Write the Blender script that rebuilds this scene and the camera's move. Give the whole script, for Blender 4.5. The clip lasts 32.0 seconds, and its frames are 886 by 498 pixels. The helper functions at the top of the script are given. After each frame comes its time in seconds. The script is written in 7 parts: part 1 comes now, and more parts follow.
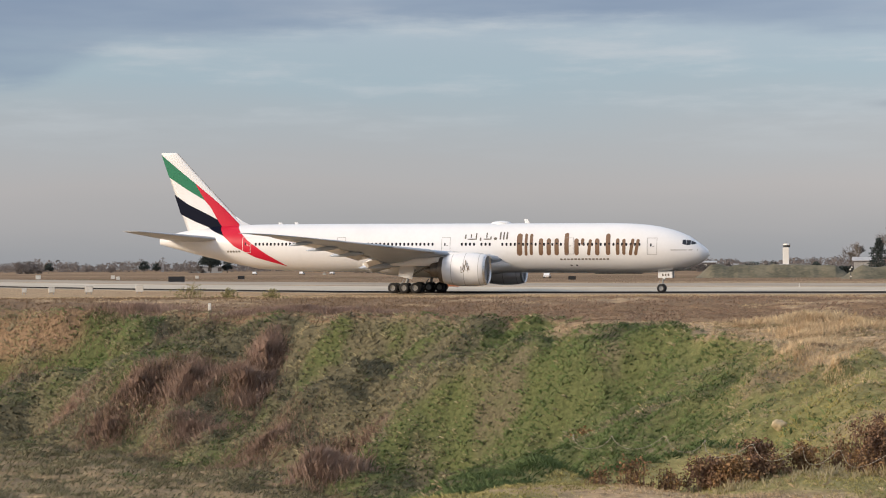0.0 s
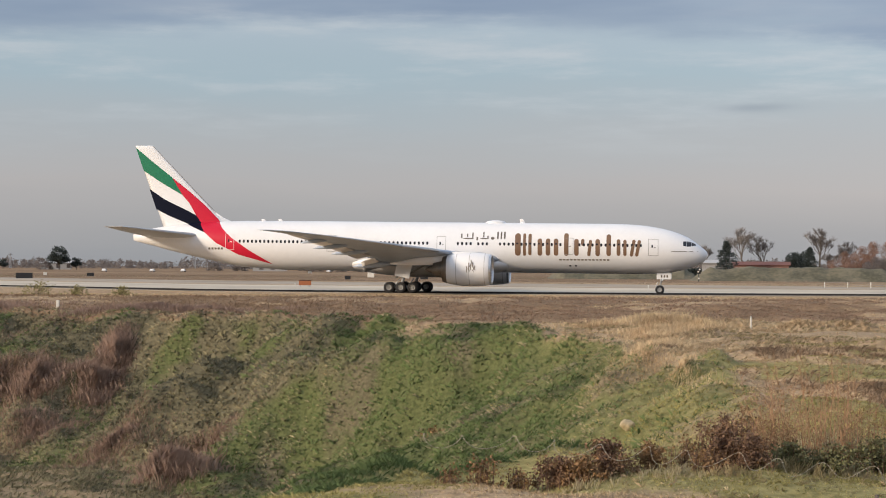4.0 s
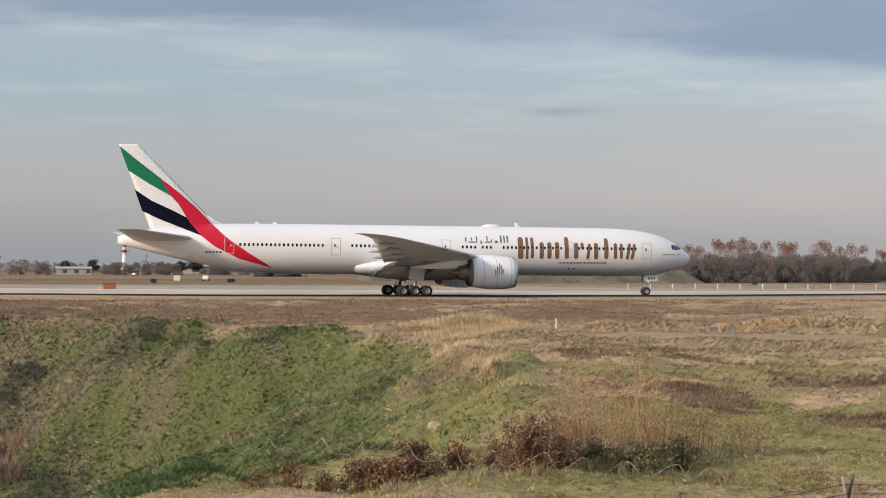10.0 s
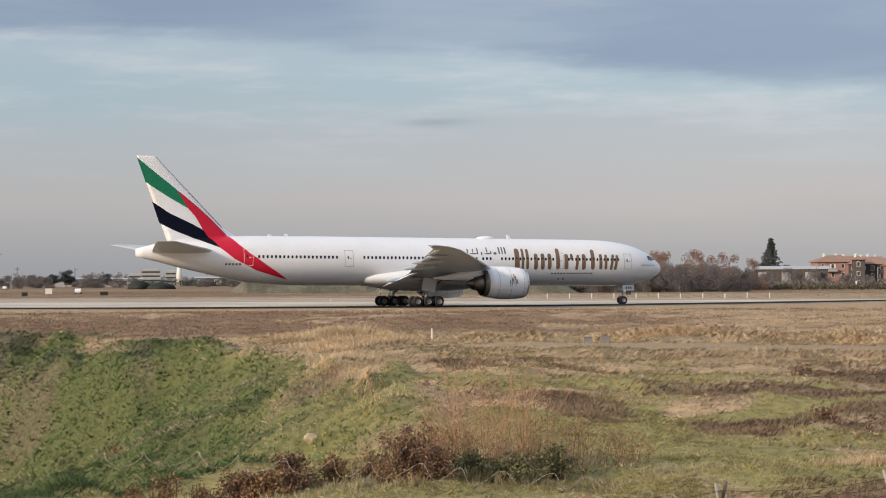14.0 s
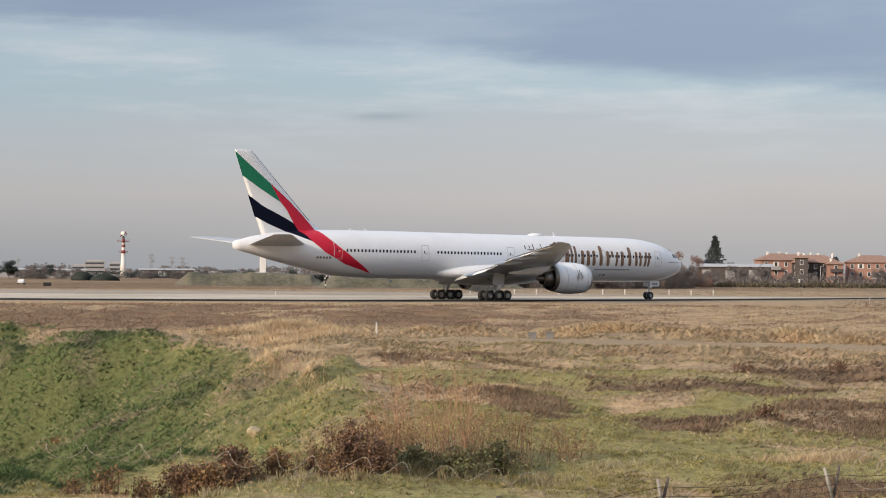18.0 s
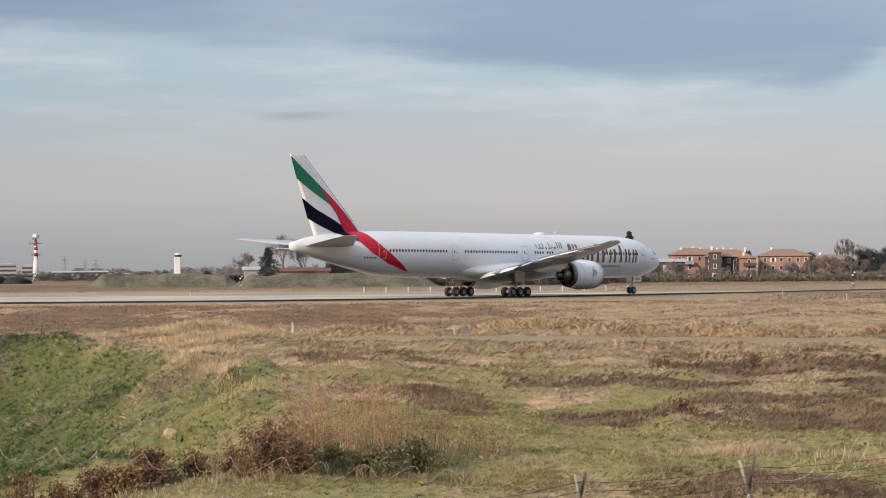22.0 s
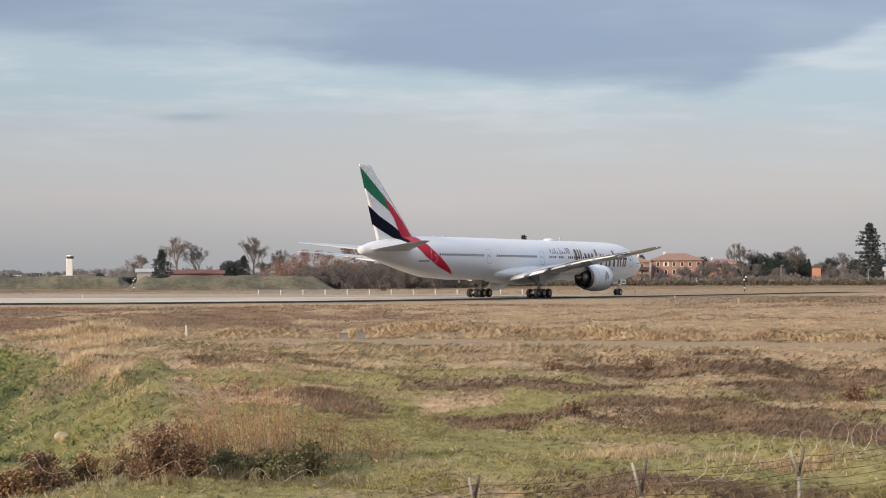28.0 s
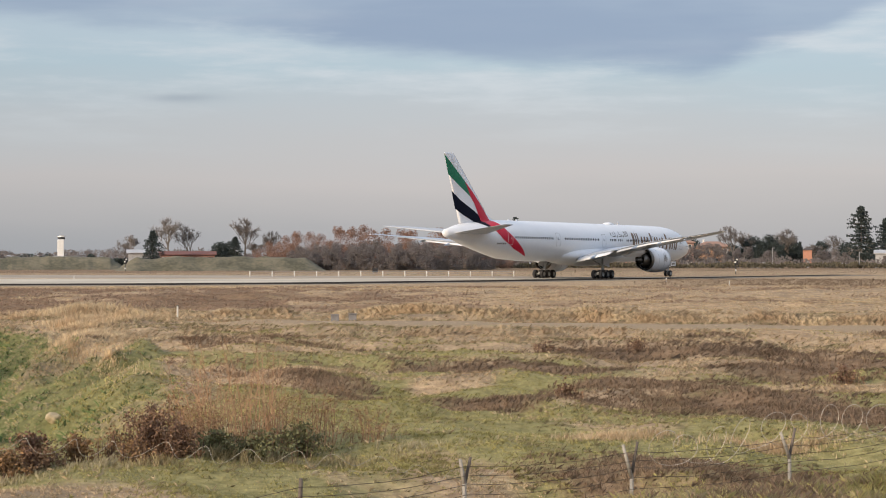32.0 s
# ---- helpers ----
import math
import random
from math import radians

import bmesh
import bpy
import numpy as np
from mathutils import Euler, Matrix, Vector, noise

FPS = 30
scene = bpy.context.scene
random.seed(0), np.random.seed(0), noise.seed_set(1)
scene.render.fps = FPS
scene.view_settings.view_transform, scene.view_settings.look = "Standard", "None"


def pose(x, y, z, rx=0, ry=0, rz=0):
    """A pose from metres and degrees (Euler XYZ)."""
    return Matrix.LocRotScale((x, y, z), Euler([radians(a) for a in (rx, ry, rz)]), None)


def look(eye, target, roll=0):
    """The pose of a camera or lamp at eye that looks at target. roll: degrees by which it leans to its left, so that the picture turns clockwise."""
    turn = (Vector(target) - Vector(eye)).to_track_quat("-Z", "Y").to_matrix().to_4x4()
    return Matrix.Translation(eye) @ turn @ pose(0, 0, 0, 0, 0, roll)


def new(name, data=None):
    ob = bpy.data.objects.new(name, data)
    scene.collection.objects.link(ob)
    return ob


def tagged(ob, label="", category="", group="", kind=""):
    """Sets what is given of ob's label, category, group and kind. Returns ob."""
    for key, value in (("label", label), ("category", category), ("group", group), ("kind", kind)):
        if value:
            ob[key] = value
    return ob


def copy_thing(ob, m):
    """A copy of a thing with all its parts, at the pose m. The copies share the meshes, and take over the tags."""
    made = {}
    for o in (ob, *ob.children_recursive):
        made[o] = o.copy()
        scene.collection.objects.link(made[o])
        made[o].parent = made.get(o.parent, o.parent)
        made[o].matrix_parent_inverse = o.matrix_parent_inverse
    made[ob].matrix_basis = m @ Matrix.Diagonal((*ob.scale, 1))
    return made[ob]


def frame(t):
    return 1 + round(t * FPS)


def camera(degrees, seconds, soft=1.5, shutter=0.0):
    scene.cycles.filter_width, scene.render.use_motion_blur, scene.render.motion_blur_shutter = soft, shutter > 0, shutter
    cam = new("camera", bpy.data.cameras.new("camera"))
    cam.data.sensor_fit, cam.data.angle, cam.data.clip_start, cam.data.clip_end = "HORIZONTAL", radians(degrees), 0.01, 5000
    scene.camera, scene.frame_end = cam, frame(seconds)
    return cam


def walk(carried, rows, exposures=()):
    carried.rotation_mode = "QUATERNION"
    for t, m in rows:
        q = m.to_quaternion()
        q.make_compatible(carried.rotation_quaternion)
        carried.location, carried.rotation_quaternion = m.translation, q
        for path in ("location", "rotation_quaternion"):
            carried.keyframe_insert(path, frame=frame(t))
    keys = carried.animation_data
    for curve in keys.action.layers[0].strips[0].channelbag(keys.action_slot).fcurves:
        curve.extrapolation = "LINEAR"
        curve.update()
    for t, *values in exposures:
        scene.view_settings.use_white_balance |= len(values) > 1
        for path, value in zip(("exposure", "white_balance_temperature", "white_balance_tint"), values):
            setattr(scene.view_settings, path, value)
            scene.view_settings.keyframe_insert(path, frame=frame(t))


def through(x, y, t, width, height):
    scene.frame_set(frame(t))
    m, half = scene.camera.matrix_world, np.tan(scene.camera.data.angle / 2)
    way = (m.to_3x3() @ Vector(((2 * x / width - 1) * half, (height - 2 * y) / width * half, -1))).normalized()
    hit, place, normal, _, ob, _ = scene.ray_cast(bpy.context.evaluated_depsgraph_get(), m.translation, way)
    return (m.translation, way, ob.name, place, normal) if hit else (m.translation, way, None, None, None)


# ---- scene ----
# ---- camera: stands on a low bank and pans after the airliner ----
EYE = 3.3
cam = camera(25.97, 32.0, soft=1.0)
LOOKS = [
    (0, -0.000, 0.543, -0.207), (0.5, -0.522, 0.547, -0.151), (1, -1.081, 0.442, -0.125), (1.5, -1.671, 0.470, -0.071), (2, -2.152, 0.571, -0.111),
    (2.5, -2.744, 0.495, -0.148), (3, -3.385, 0.487, 0.165), (3.5, -3.917, 0.525, 0.293), (5.5, -5.669, 0.426, 0.512), (6, -6.021, 0.153, 0.555),
    (6.5, -6.339, 0.164, 0.101), (7, -6.811, 0.295, -0.121), (7.5, -7.386, 0.426, 0.041), (8, -7.886, 0.479, -0.038), (8.5, -8.378, 0.426, -0.034),
    (9, -8.881, 0.556, 0.039), (9.5, -9.559, 0.663, 0.044), (10, -10.131, 0.624, 0.116), (10.5, -10.604, 0.595, 0.168), (11, -11.243, 0.704, 0.183),
    (11.5, -11.999, 0.769, 0.114), (12, -12.615, 0.760, -0.043), (12.5, -13.010, 0.807, -0.221), (13, -13.273, 0.812, -0.235), (13.5, -13.584, 0.864, -0.225),
    (14, -13.848, 0.950, -0.246), (14.5, -13.984, 1.042, -0.223), (16.5, -14.229, 0.722, -0.283), (17, -14.544, 0.653, -0.152), (17.5, -15.012, 0.690, 0.097),
    (18, -15.474, 0.785, 0.329), (18.5, -15.850, 0.867, 0.256), (19, -16.272, 0.856, 0.175), (19.5, -16.707, 0.941, 0.109), (20, -17.104, 1.047, 0.114),
    (20.5, -17.345, 0.864, -0.033), (21, -17.560, 0.675, -0.148), (21.5, -17.811, 0.652, -0.239), (22, -17.997, 0.732, -0.407), (22.5, -18.030, 0.685, -0.433),
    (23, -18.262, 0.607, -0.298), (23.5, -18.945, 0.743, 0.014), (24, -19.848, 1.009, 0.346), (24.5, -20.362, 1.021, 0.505), (25, -20.573, 0.863, 0.543),
    (25.5, -20.666, 0.903, 0.351), (27.5, -20.933, 0.952, -0.094), (28, -21.124, 0.809, -0.178), (28.5, -21.226, 0.574, -0.156), (29, -21.203, 0.368, -0.151),
    (29.5, -21.228, 0.277, -0.107), (30, -21.225, 0.301, -0.075), (30.5, -21.224, 0.358, -0.002), (31, -21.216, 0.369, -0.034), (31.5, -21.281, 0.349, -0.068),
    (32, -21.374, 0.265, -0.019),
]
walk(cam, [(t, pose(0, 0, EYE) @ pose(0, 0, 0, 0, 0, yaw) @ pose(0, 0, 0, 90 + pitch) @ pose(0, 0, 0, 0, 0, roll)) for t, yaw, pitch, roll in LOOKS],
     exposures=[(0, -0.05), (6, -0.05), (13, 0.0), (19, 0.05), (25, 0.09), (32, 0.11)])

# ---- world and sun: low winter sun from behind the left shoulder, thin high cloud ----
SUN_TO = Vector((-0.905, -0.425, 0.0)).normalized()
SUN_UP = 20.0
SUN_DIR = Vector((SUN_TO.x * math.cos(radians(SUN_UP)), SUN_TO.y * math.cos(radians(SUN_UP)), math.sin(radians(SUN_UP))))
sun_data = bpy.data.lights.new("sun", "SUN")
sun_data.energy, sun_data.angle, sun_data.color = 3.9, radians(9.0), (1.0, 0.82, 0.63)
sun = new("sun", sun_data)
sun.matrix_world = look(SUN_DIR * 100, (0, 0, 0))


class Nodes:
    """Short way to build a node tree."""

    def __init__(self, tree):
        self.t = tree

    def n(self, kind, **kw):
        node = self.t.nodes.new(kind)
        for k, v in kw.items():
            if k == "op":
                node.operation = v
            elif k == "blend":
                node.blend_type, node.data_type = v, "RGBA"
        return node

    def link(self, a, b):
        self.t.links.new(a, b)

    def val(self, sock, v):
        if isinstance(v, (int, float)):
            sock.default_value = v
        elif isinstance(v, tuple):
            sock.default_value = v if len(v) != 3 or sock.type == "VECTOR" else (*v, 1.0)
        else:
            self.link(v, sock)

    def math(self, op, a, b=0.0, clamp=False):
        m = self.n("ShaderNodeMath", op=op)
        m.use_clamp = clamp
        self.val(m.inputs[0], a)
        self.val(m.inputs[1], b)
        return m.outputs[0]

    def mix(self, f, a, b, blend="MIX"):
        m = self.n("ShaderNodeMix", blend=blend)
        self.val(m.inputs[0], f)
        self.val(m.inputs[6], a)
        self.val(m.inputs[7], b)
        return m.outputs[2]

    def noise(self, vec, scale, detail=4.0, rough=0.55):
        m = self.n("ShaderNodeTexNoise")
        if vec is not None:
            self.link(vec, m.inputs["Vector"])
        m.inputs["Scale"].default_value, m.inputs["Detail"].default_value, m.inputs["Roughness"].default_value = scale, detail, rough
        return m.outputs[0]

    def ramp(self, f, stops, interp="LINEAR"):
        m = self.n("ShaderNodeValToRGB")
        m.color_ramp.interpolation = interp
        els = m.color_ramp.elements
        while len(els) < len(stops):
            els.new(0.5)
        for e, (p, c) in zip(els, stops):
            e.position = p
            e.color = (*c, 1.0) if isinstance(c, tuple) else (c, c, c, 1.0)
        self.val(m.inputs[0], f)
        return m.outputs[0]

    def step(self, v, lo, hi):
        m = self.n("ShaderNodeMapRange")
        m.interpolation_type = "SMOOTHSTEP"
        self.val(m.inputs[0], v)
        self.val(m.inputs[1], lo)
        self.val(m.inputs[2], hi)
        return m.outputs[0]


def build_world():
    world = bpy.data.worlds.new("sky")
    scene.world = world
    world.use_nodes = True
    k = Nodes(world.node_tree)
    world.node_tree.nodes.clear()
    out = k.n("ShaderNodeOutputWorld")
    sky = k.n("ShaderNodeTexSky")
    sky.sky_type, sky.sun_disc = "NISHITA", False
    sky.sun_elevation, sky.sun_rotation = radians(SUN_UP), math.atan2(SUN_TO.x, SUN_TO.y)
    blue = k.n("ShaderNodeBackground")
    k.link(sky.outputs[0], blue.inputs[0])
    blue.inputs[1].default_value = 0.10
    co = k.n("ShaderNodeTexCoord").outputs["Generated"]
    sep = k.n("ShaderNodeSeparateXYZ")
    k.link(co, sep.inputs[0])
    x, y, z = sep.outputs
    el = k.math("MULTIPLY", k.math("ARCSINE", z), 57.29578)
    az = k.math("MULTIPLY", k.math("ARCTAN2", x, y), 57.29578)
    comb = k.n("ShaderNodeCombineXYZ")
    k.val(comb.inputs[0], k.math("MULTIPLY", az, 0.055))
    k.val(comb.inputs[1], k.math("MULTIPLY", el, 0.34))
    flat = comb.outputs[0]
    soft = k.noise(flat, 1.0, 5.0, 0.5)
    fine = k.noise(flat, 2.6, 6.0, 0.6)
    # thin veil: pinkish grey haze at the horizon, pale blue above, grey-blue higher up
    e0 = k.math("ADD", el, k.math("MULTIPLY", k.math("SUBTRACT", soft, 0.5), 2.2))
    veil = k.ramp(k.math("DIVIDE", k.math("ADD", e0, 1.0), 40.0), [
        (0.0, (0.295, 0.32, 0.355)), (0.035, (0.355, 0.365, 0.395)), (0.085, (0.475, 0.455, 0.468)), (0.13, (0.445, 0.48, 0.52)),
        (0.165, (0.40, 0.50, 0.57)), (0.21, (0.45, 0.53, 0.61)), (0.30, (0.50, 0.56, 0.66)), (0.6, (0.59, 0.67, 0.80)), (1.0, (0.60, 0.70, 0.88))])
    # bright thin streaks
    streak = k.step(fine, 0.46, 0.70)
    streak = k.math("MULTIPLY", streak, k.step(el, 2.5, 6.0))
    veil = k.mix(k.math("MULTIPLY", streak, 0.75), veil, (0.57, 0.61, 0.655))
    # dark stratus sheet whose lower edge wanders with the bearing
    edge = k.ramp(k.math("DIVIDE", k.math("ADD", az, 30.0), 90.0), [
        (0.0, 0.52), (0.19, 0.52), (0.235, 0.64), (0.32, 0.70), (0.40, 0.71), (0.48, 0.67), (0.56, 0.60), (0.61, 0.55), (0.655, 0.52), (0.682, 0.60), (0.72, 0.72), (1.0, 0.6)], "EASE")
    edge = k.math("MULTIPLY", edge, 10.0)
    edge = k.math("ADD", edge, k.math("MULTIPLY", k.math("SUBTRACT", fine, 0.5), 1.5))
    over = k.math("SUBTRACT", el, edge)
    sheet = k.math("MULTIPLY", k.step(over, -0.15, 0.6), k.math("SUBTRACT", 1.0, k.step(over, 3.5, 9.0)))
    sheet = k.math("MULTIPLY", sheet, k.math("ADD", 0.40, k.math("MULTIPLY", k.step(soft, 0.32, 0.60), 0.60)))
    veil = k.mix(k.math("MULTIPLY", sheet, 0.92), veil, (0.235, 0.305, 0.435))
    # paler towards the right of the runway
    veil = k.mix(k.math("MULTIPLY", k.step(az, 0.0, 23.0), k.math("SUBTRACT", 1.0, k.step(az, 60.0, 120.0))), veil, k.mix(1.0, veil, (1.115, 1.09, 1.08), "MULTIPLY"))
    # one small dark streak of cloud
    da, de = k.math("DIVIDE", k.math("SUBTRACT", az, 13.6), 1.1), k.math("DIVIDE", k.math("SUBTRACT", k.math("ADD", el, k.math("MULTIPLY", k.math("SUBTRACT", fine, 0.5), 0.3)), 4.72), 0.13)
    spot = k.math("POWER", 2.718, k.math("MULTIPLY", k.math("ADD", k.math("POWER", da, 2.0), k.math("POWER", k.math("ABSOLUTE", de), 2.0)), -1.0))
    veil = k.mix(k.math("MULTIPLY", spot, 0.55), veil, (0.29, 0.33, 0.40))
    cloud = k.n("ShaderNodeBackground")
    k.link(veil, cloud.inputs[0])
    cloud.inputs[1].default_value = 1.0
    mixer = k.n("ShaderNodeMixShader")
    mixer.inputs[0].default_value = 0.88
    k.link(blue.outputs[0], mixer.inputs[1])
    k.link(cloud.outputs[0], mixer.inputs[2])
    k.link(mixer.outputs[0], out.inputs[0])


build_world()


# ---- materials ----
def material(name, col, rough=0.6, metal=0.0, vary=0.15, scale=2.0, bump=0.0, bump_scale=20.0, col2=None, island=0.0, per_object=0.0, spec=0.5, coat=0.0, trans=0.0):
    m = bpy.data.materials.new(name)
    m.use_nodes = True
    k = Nodes(m.node_tree)
    b = m.node_tree.nodes["Principled BSDF"]
    b.inputs["Roughness"].default_value, b.inputs["Metallic"].default_value = rough, metal
    b.inputs["Specular IOR Level"].default_value, b.inputs["Coat Weight"].default_value = spec, coat
    b.inputs["Coat Roughness"].default_value = 0.15
    co = k.n("ShaderNodeTexCoord").outputs["Object"]
    big, small = k.noise(co, scale, 3.0), k.noise(co, scale * 7.3, 5.0)
    dark = tuple(c * (1 - vary) for c in col)
    light = tuple(min(1.0, c * (1 + vary)) for c in (col2 or col))
    f = k.math("ADD", k.math("MULTIPLY", big, 0.6), k.math("MULTIPLY", small, 0.4))
    colour = k.mix(k.step(f, 0.3, 0.7), dark, light)
    if island or per_object:
        src = k.n("ShaderNodeNewGeometry").outputs["Random Per Island"] if island else k.n("ShaderNodeObjectInfo").outputs["Random"]
        amount = island or per_object
        colour = k.mix(1.0, colour, k.ramp(src, [(0.0, 1 - amount), (1.0, 1.0)]), "MULTIPLY")
    k.link(colour, b.inputs["Base Color"])
    k.val(b.inputs["Roughness"], k.math("ADD", rough - 0.06, k.math("MULTIPLY", small, 0.12), clamp=True))
    if bump:
        bm_ = k.n("ShaderNodeBump")
        bm_.inputs["Strength"].default_value, bm_.inputs["Distance"].default_value = bump, 0.02
        k.link(k.noise(co, bump_scale, 5.0), bm_.inputs["Height"])
        k.link(bm_.outputs[0], b.inputs["Normal"])
    if trans:
        b.inputs["Transmission Weight"].default_value = trans
    return m


def glowing(name, col, strength):
    m = material(name, col, 0.4)
    b = m.node_tree.nodes["Principled BSDF"]
    b.inputs["Emission Color"].default_value, b.inputs["Emission Strength"].default_value = (*col, 1.0), strength
    return m


WHITE = material("aircraft_white_paint", (0.81, 0.81, 0.815), 0.32, vary=0.03, scale=0.3, coat=0.3)
GREY_PAINT = material("aircraft_grey_paint", (0.45, 0.465, 0.49), 0.38, vary=0.08, scale=0.4)
WING_GREY = material("wing_grey_paint", (0.37, 0.43, 0.52), 0.34, vary=0.10, scale=0.35)
SLAT_GREY = material("slat_pale_grey", (0.46, 0.47, 0.49), 0.35, 0.2, vary=0.06)
RED = material("tail_red_paint", (0.58, 0.012, 0.04), 0.45, spec=0.3, vary=0.06, scale=0.5)
GREEN = material("tail_green_paint", (0.01, 0.175, 0.09), 0.45, spec=0.3, vary=0.06, scale=0.5)
BLACK = material("tail_black_paint", (0.004, 0.006, 0.017), 0.55, spec=0.08, vary=0.1, scale=0.5)
GOLD = material("gold_marking", (0.185, 0.108, 0.062), 0.4, vary=0.12, scale=0.6)
SEAM = material("panel_seam_grey", (0.34, 0.33, 0.32), 0.5, vary=0.1)
GLASS_DARK = material("dark_cabin_glass", (0.02, 0.022, 0.028), 0.12, vary=0.1)
CHROME = material("bare_metal_lip", (0.62, 0.62, 0.63), 0.28, 0.9, vary=0.06)
HOT_METAL = material("exhaust_metal", (0.20, 0.18, 0.16), 0.42, 0.85, vary=0.2)
FAN = material("fan_blades_dark", (0.05, 0.05, 0.055), 0.4, 0.5, vary=0.2)
RUBBER = material("tyre_rubber", (0.022, 0.022, 0.024), 0.8, vary=0.2, scale=4.0)
HUB = material("wheel_hub_grey", (0.42, 0.42, 0.42), 0.4, 0.4, vary=0.1, scale=6.0)
STRUT = material("gear_strut_grey", (0.36, 0.36, 0.36), 0.4, 0.3, vary=0.15, scale=3.0)
MARK_BROWN = material("emblem_brown", (0.20, 0.165, 0.13), 0.45, vary=0.1)
MARK_GREY = material("marking_dark_grey", (0.14, 0.12, 0.10), 0.5, vary=0.1)


# ---- mesh helpers ----
def obj(name, bm, mat, parent=None, label="", smooth=False):
    me = bpy.data.meshes.new(name)
    bm.normal_update()
    bm.to_mesh(me)
    bm.free()
    if smooth:
        me.shade_smooth()
    me.materials.append(mat)
    ob = new(name, me)
    if parent is not None:
        ob.parent = parent
    if label:
        ob["label"] = label
    return ob


def part(name, bm, mat, parent, label="", smooth=False):
    return obj(name, bm, mat, parent, label, smooth)


def share(name, data, parent, m):
    ob = new(name, data)
    ob.parent = parent
    ob.matrix_basis = m
    return ob


def loft(bm, rings, cap=True):
    """rings: lists of points, all of one length, joined ring to ring."""
    vs = [[bm.verts.new(p) for p in r] for r in rings]
    n = len(vs[0])
    for a, b in zip(vs, vs[1:]):
        for i in range(n):
            j = (i + 1) % n
            bm.faces.new((a[i], a[j], b[j], b[i]))
    if cap:
        bm.faces.new(vs[0][::-1])
        bm.faces.new(vs[-1])
    bmesh.ops.recalc_face_normals(bm, faces=bm.faces[:])
    return bm


def tube(bm, p0, p1, r0, r1=None, n=8):
    p0, p1 = Vector(p0), Vector(p1)
    r1 = r0 if r1 is None else r1
    d = (p1 - p0).normalized()
    u = d.orthogonal().normalized()
    w = d.cross(u)
    rings = [[bm.verts.new(p + (u * math.cos(a) + w * math.sin(a)) * r) for a in (2 * math.pi * i / n for i in range(n))] for p, r in ((p0, r0), (p1, r1))]
    for i in range(n):
        j = (i + 1) % n
        bm.faces.new((rings[0][i], rings[0][j], rings[1][j], rings[1][i]))
    bm.faces.new(rings[0][::-1])
    bm.faces.new(rings[1])
    return bm


def slab(bm, c, s, m=None, bevel=0.0):
    """A box with centre c and size s; bevel rounds its edges."""
    r = bmesh.ops.create_cube(bm, size=1.0)["verts"]
    for v in r:
        v.co = Vector((v.co.x * s[0] + c[0], v.co.y * s[1] + c[1], v.co.z * s[2] + c[2]))
    if bevel:
        es = list({e for v in r for e in v.link_edges})
        r = [v for f in bmesh.ops.bevel(bm, geom=es, offset=bevel, segments=1, affect="EDGES")["faces"] for v in f.verts] + [v for v in r if v.is_valid]
        r = list(set(r))
    if m is not None:
        for v in r:
            v.co = m @ v.co
    return bm


def box(c, s, m=None, bevel=0.0):
    return slab(bmesh.new(), c, s, m, bevel)


def lathe(bm, profile, axis_at, n=32, flip=False):
    """profile: (x, r) pairs turned round an x axis through axis_at (y, z)."""
    y0, z0 = axis_at
    rings = [[(x, y0 + r * math.cos(2 * math.pi * i / n), z0 + r * math.sin(2 * math.pi * i / n)) for i in range(n)] for x, r in profile]
    return loft(bm, rings, cap=False)


def lattice(x, y, size, seed):
    """Smooth value noise on numpy arrays, 0 to 1."""
    rng = np.random.RandomState(seed)
    tab = rng.rand(256, 256)
    u, v = np.asarray(x) / size, np.asarray(y) / size
    i, j = np.floor(u).astype(int), np.floor(v).astype(int)
    a, b = u - i, v - j
    a, b = a * a * (3 - 2 * a), b * b * (3 - 2 * b)
    g = lambda p, q: tab[p % 256, q % 256]
    return (g(i, j) * (1 - a) + g(i + 1, j) * a) * (1 - b) + (g(i, j + 1) * (1 - a) + g(i + 1, j + 1) * a) * b


def bearing(az, d):
    return d * math.sin(radians(az)), d * math.cos(radians(az))


# ---- ground: flat airfield with an old borrow pit before the taxiway ----
PIT = [(-42, 164), (-23.5, 147), (-13, 138), (-3, 127.5), (6.5, 117), (12.0, 102), (15.3, 80), (14.4, 64.5), (11.2, 48), (7.8, 38.5), (4.6, 32.5), (0, 27.5), (-4, 22), (-25, 18), (-70, 40), (-85, 120), (-62, 176)]


def pit_depth(x, y):
    """How far inside the pit's rim a place lies (negative outside)."""
    x, y = np.asarray(x, float), np.asarray(y, float)
    best, inside = np.full(x.shape, 1e9), np.zeros(x.shape, bool)
    for (ax, ay), (bx, by) in zip(PIT, PIT[1:] + PIT[:1]):
        dx, dy = bx - ax, by - ay
        u = np.clip(((x - ax) * dx + (y - ay) * dy) / (dx * dx + dy * dy), 0, 1)
        best = np.minimum(best, np.hypot(x - ax - u * dx, y - ay - u * dy))
        cross = (ay > y) != (by > y)
        inside ^= cross & (x < (bx - ax) * (y - ay) / (by - ay + 1e-12) + ax)
    return np.where(inside, best, -best)


def track_line(x):
    return np.interp(x, [15, 22, 28.5, 37, 47, 55, 90], [92, 90, 86, 80, 72.4, 66, 40])


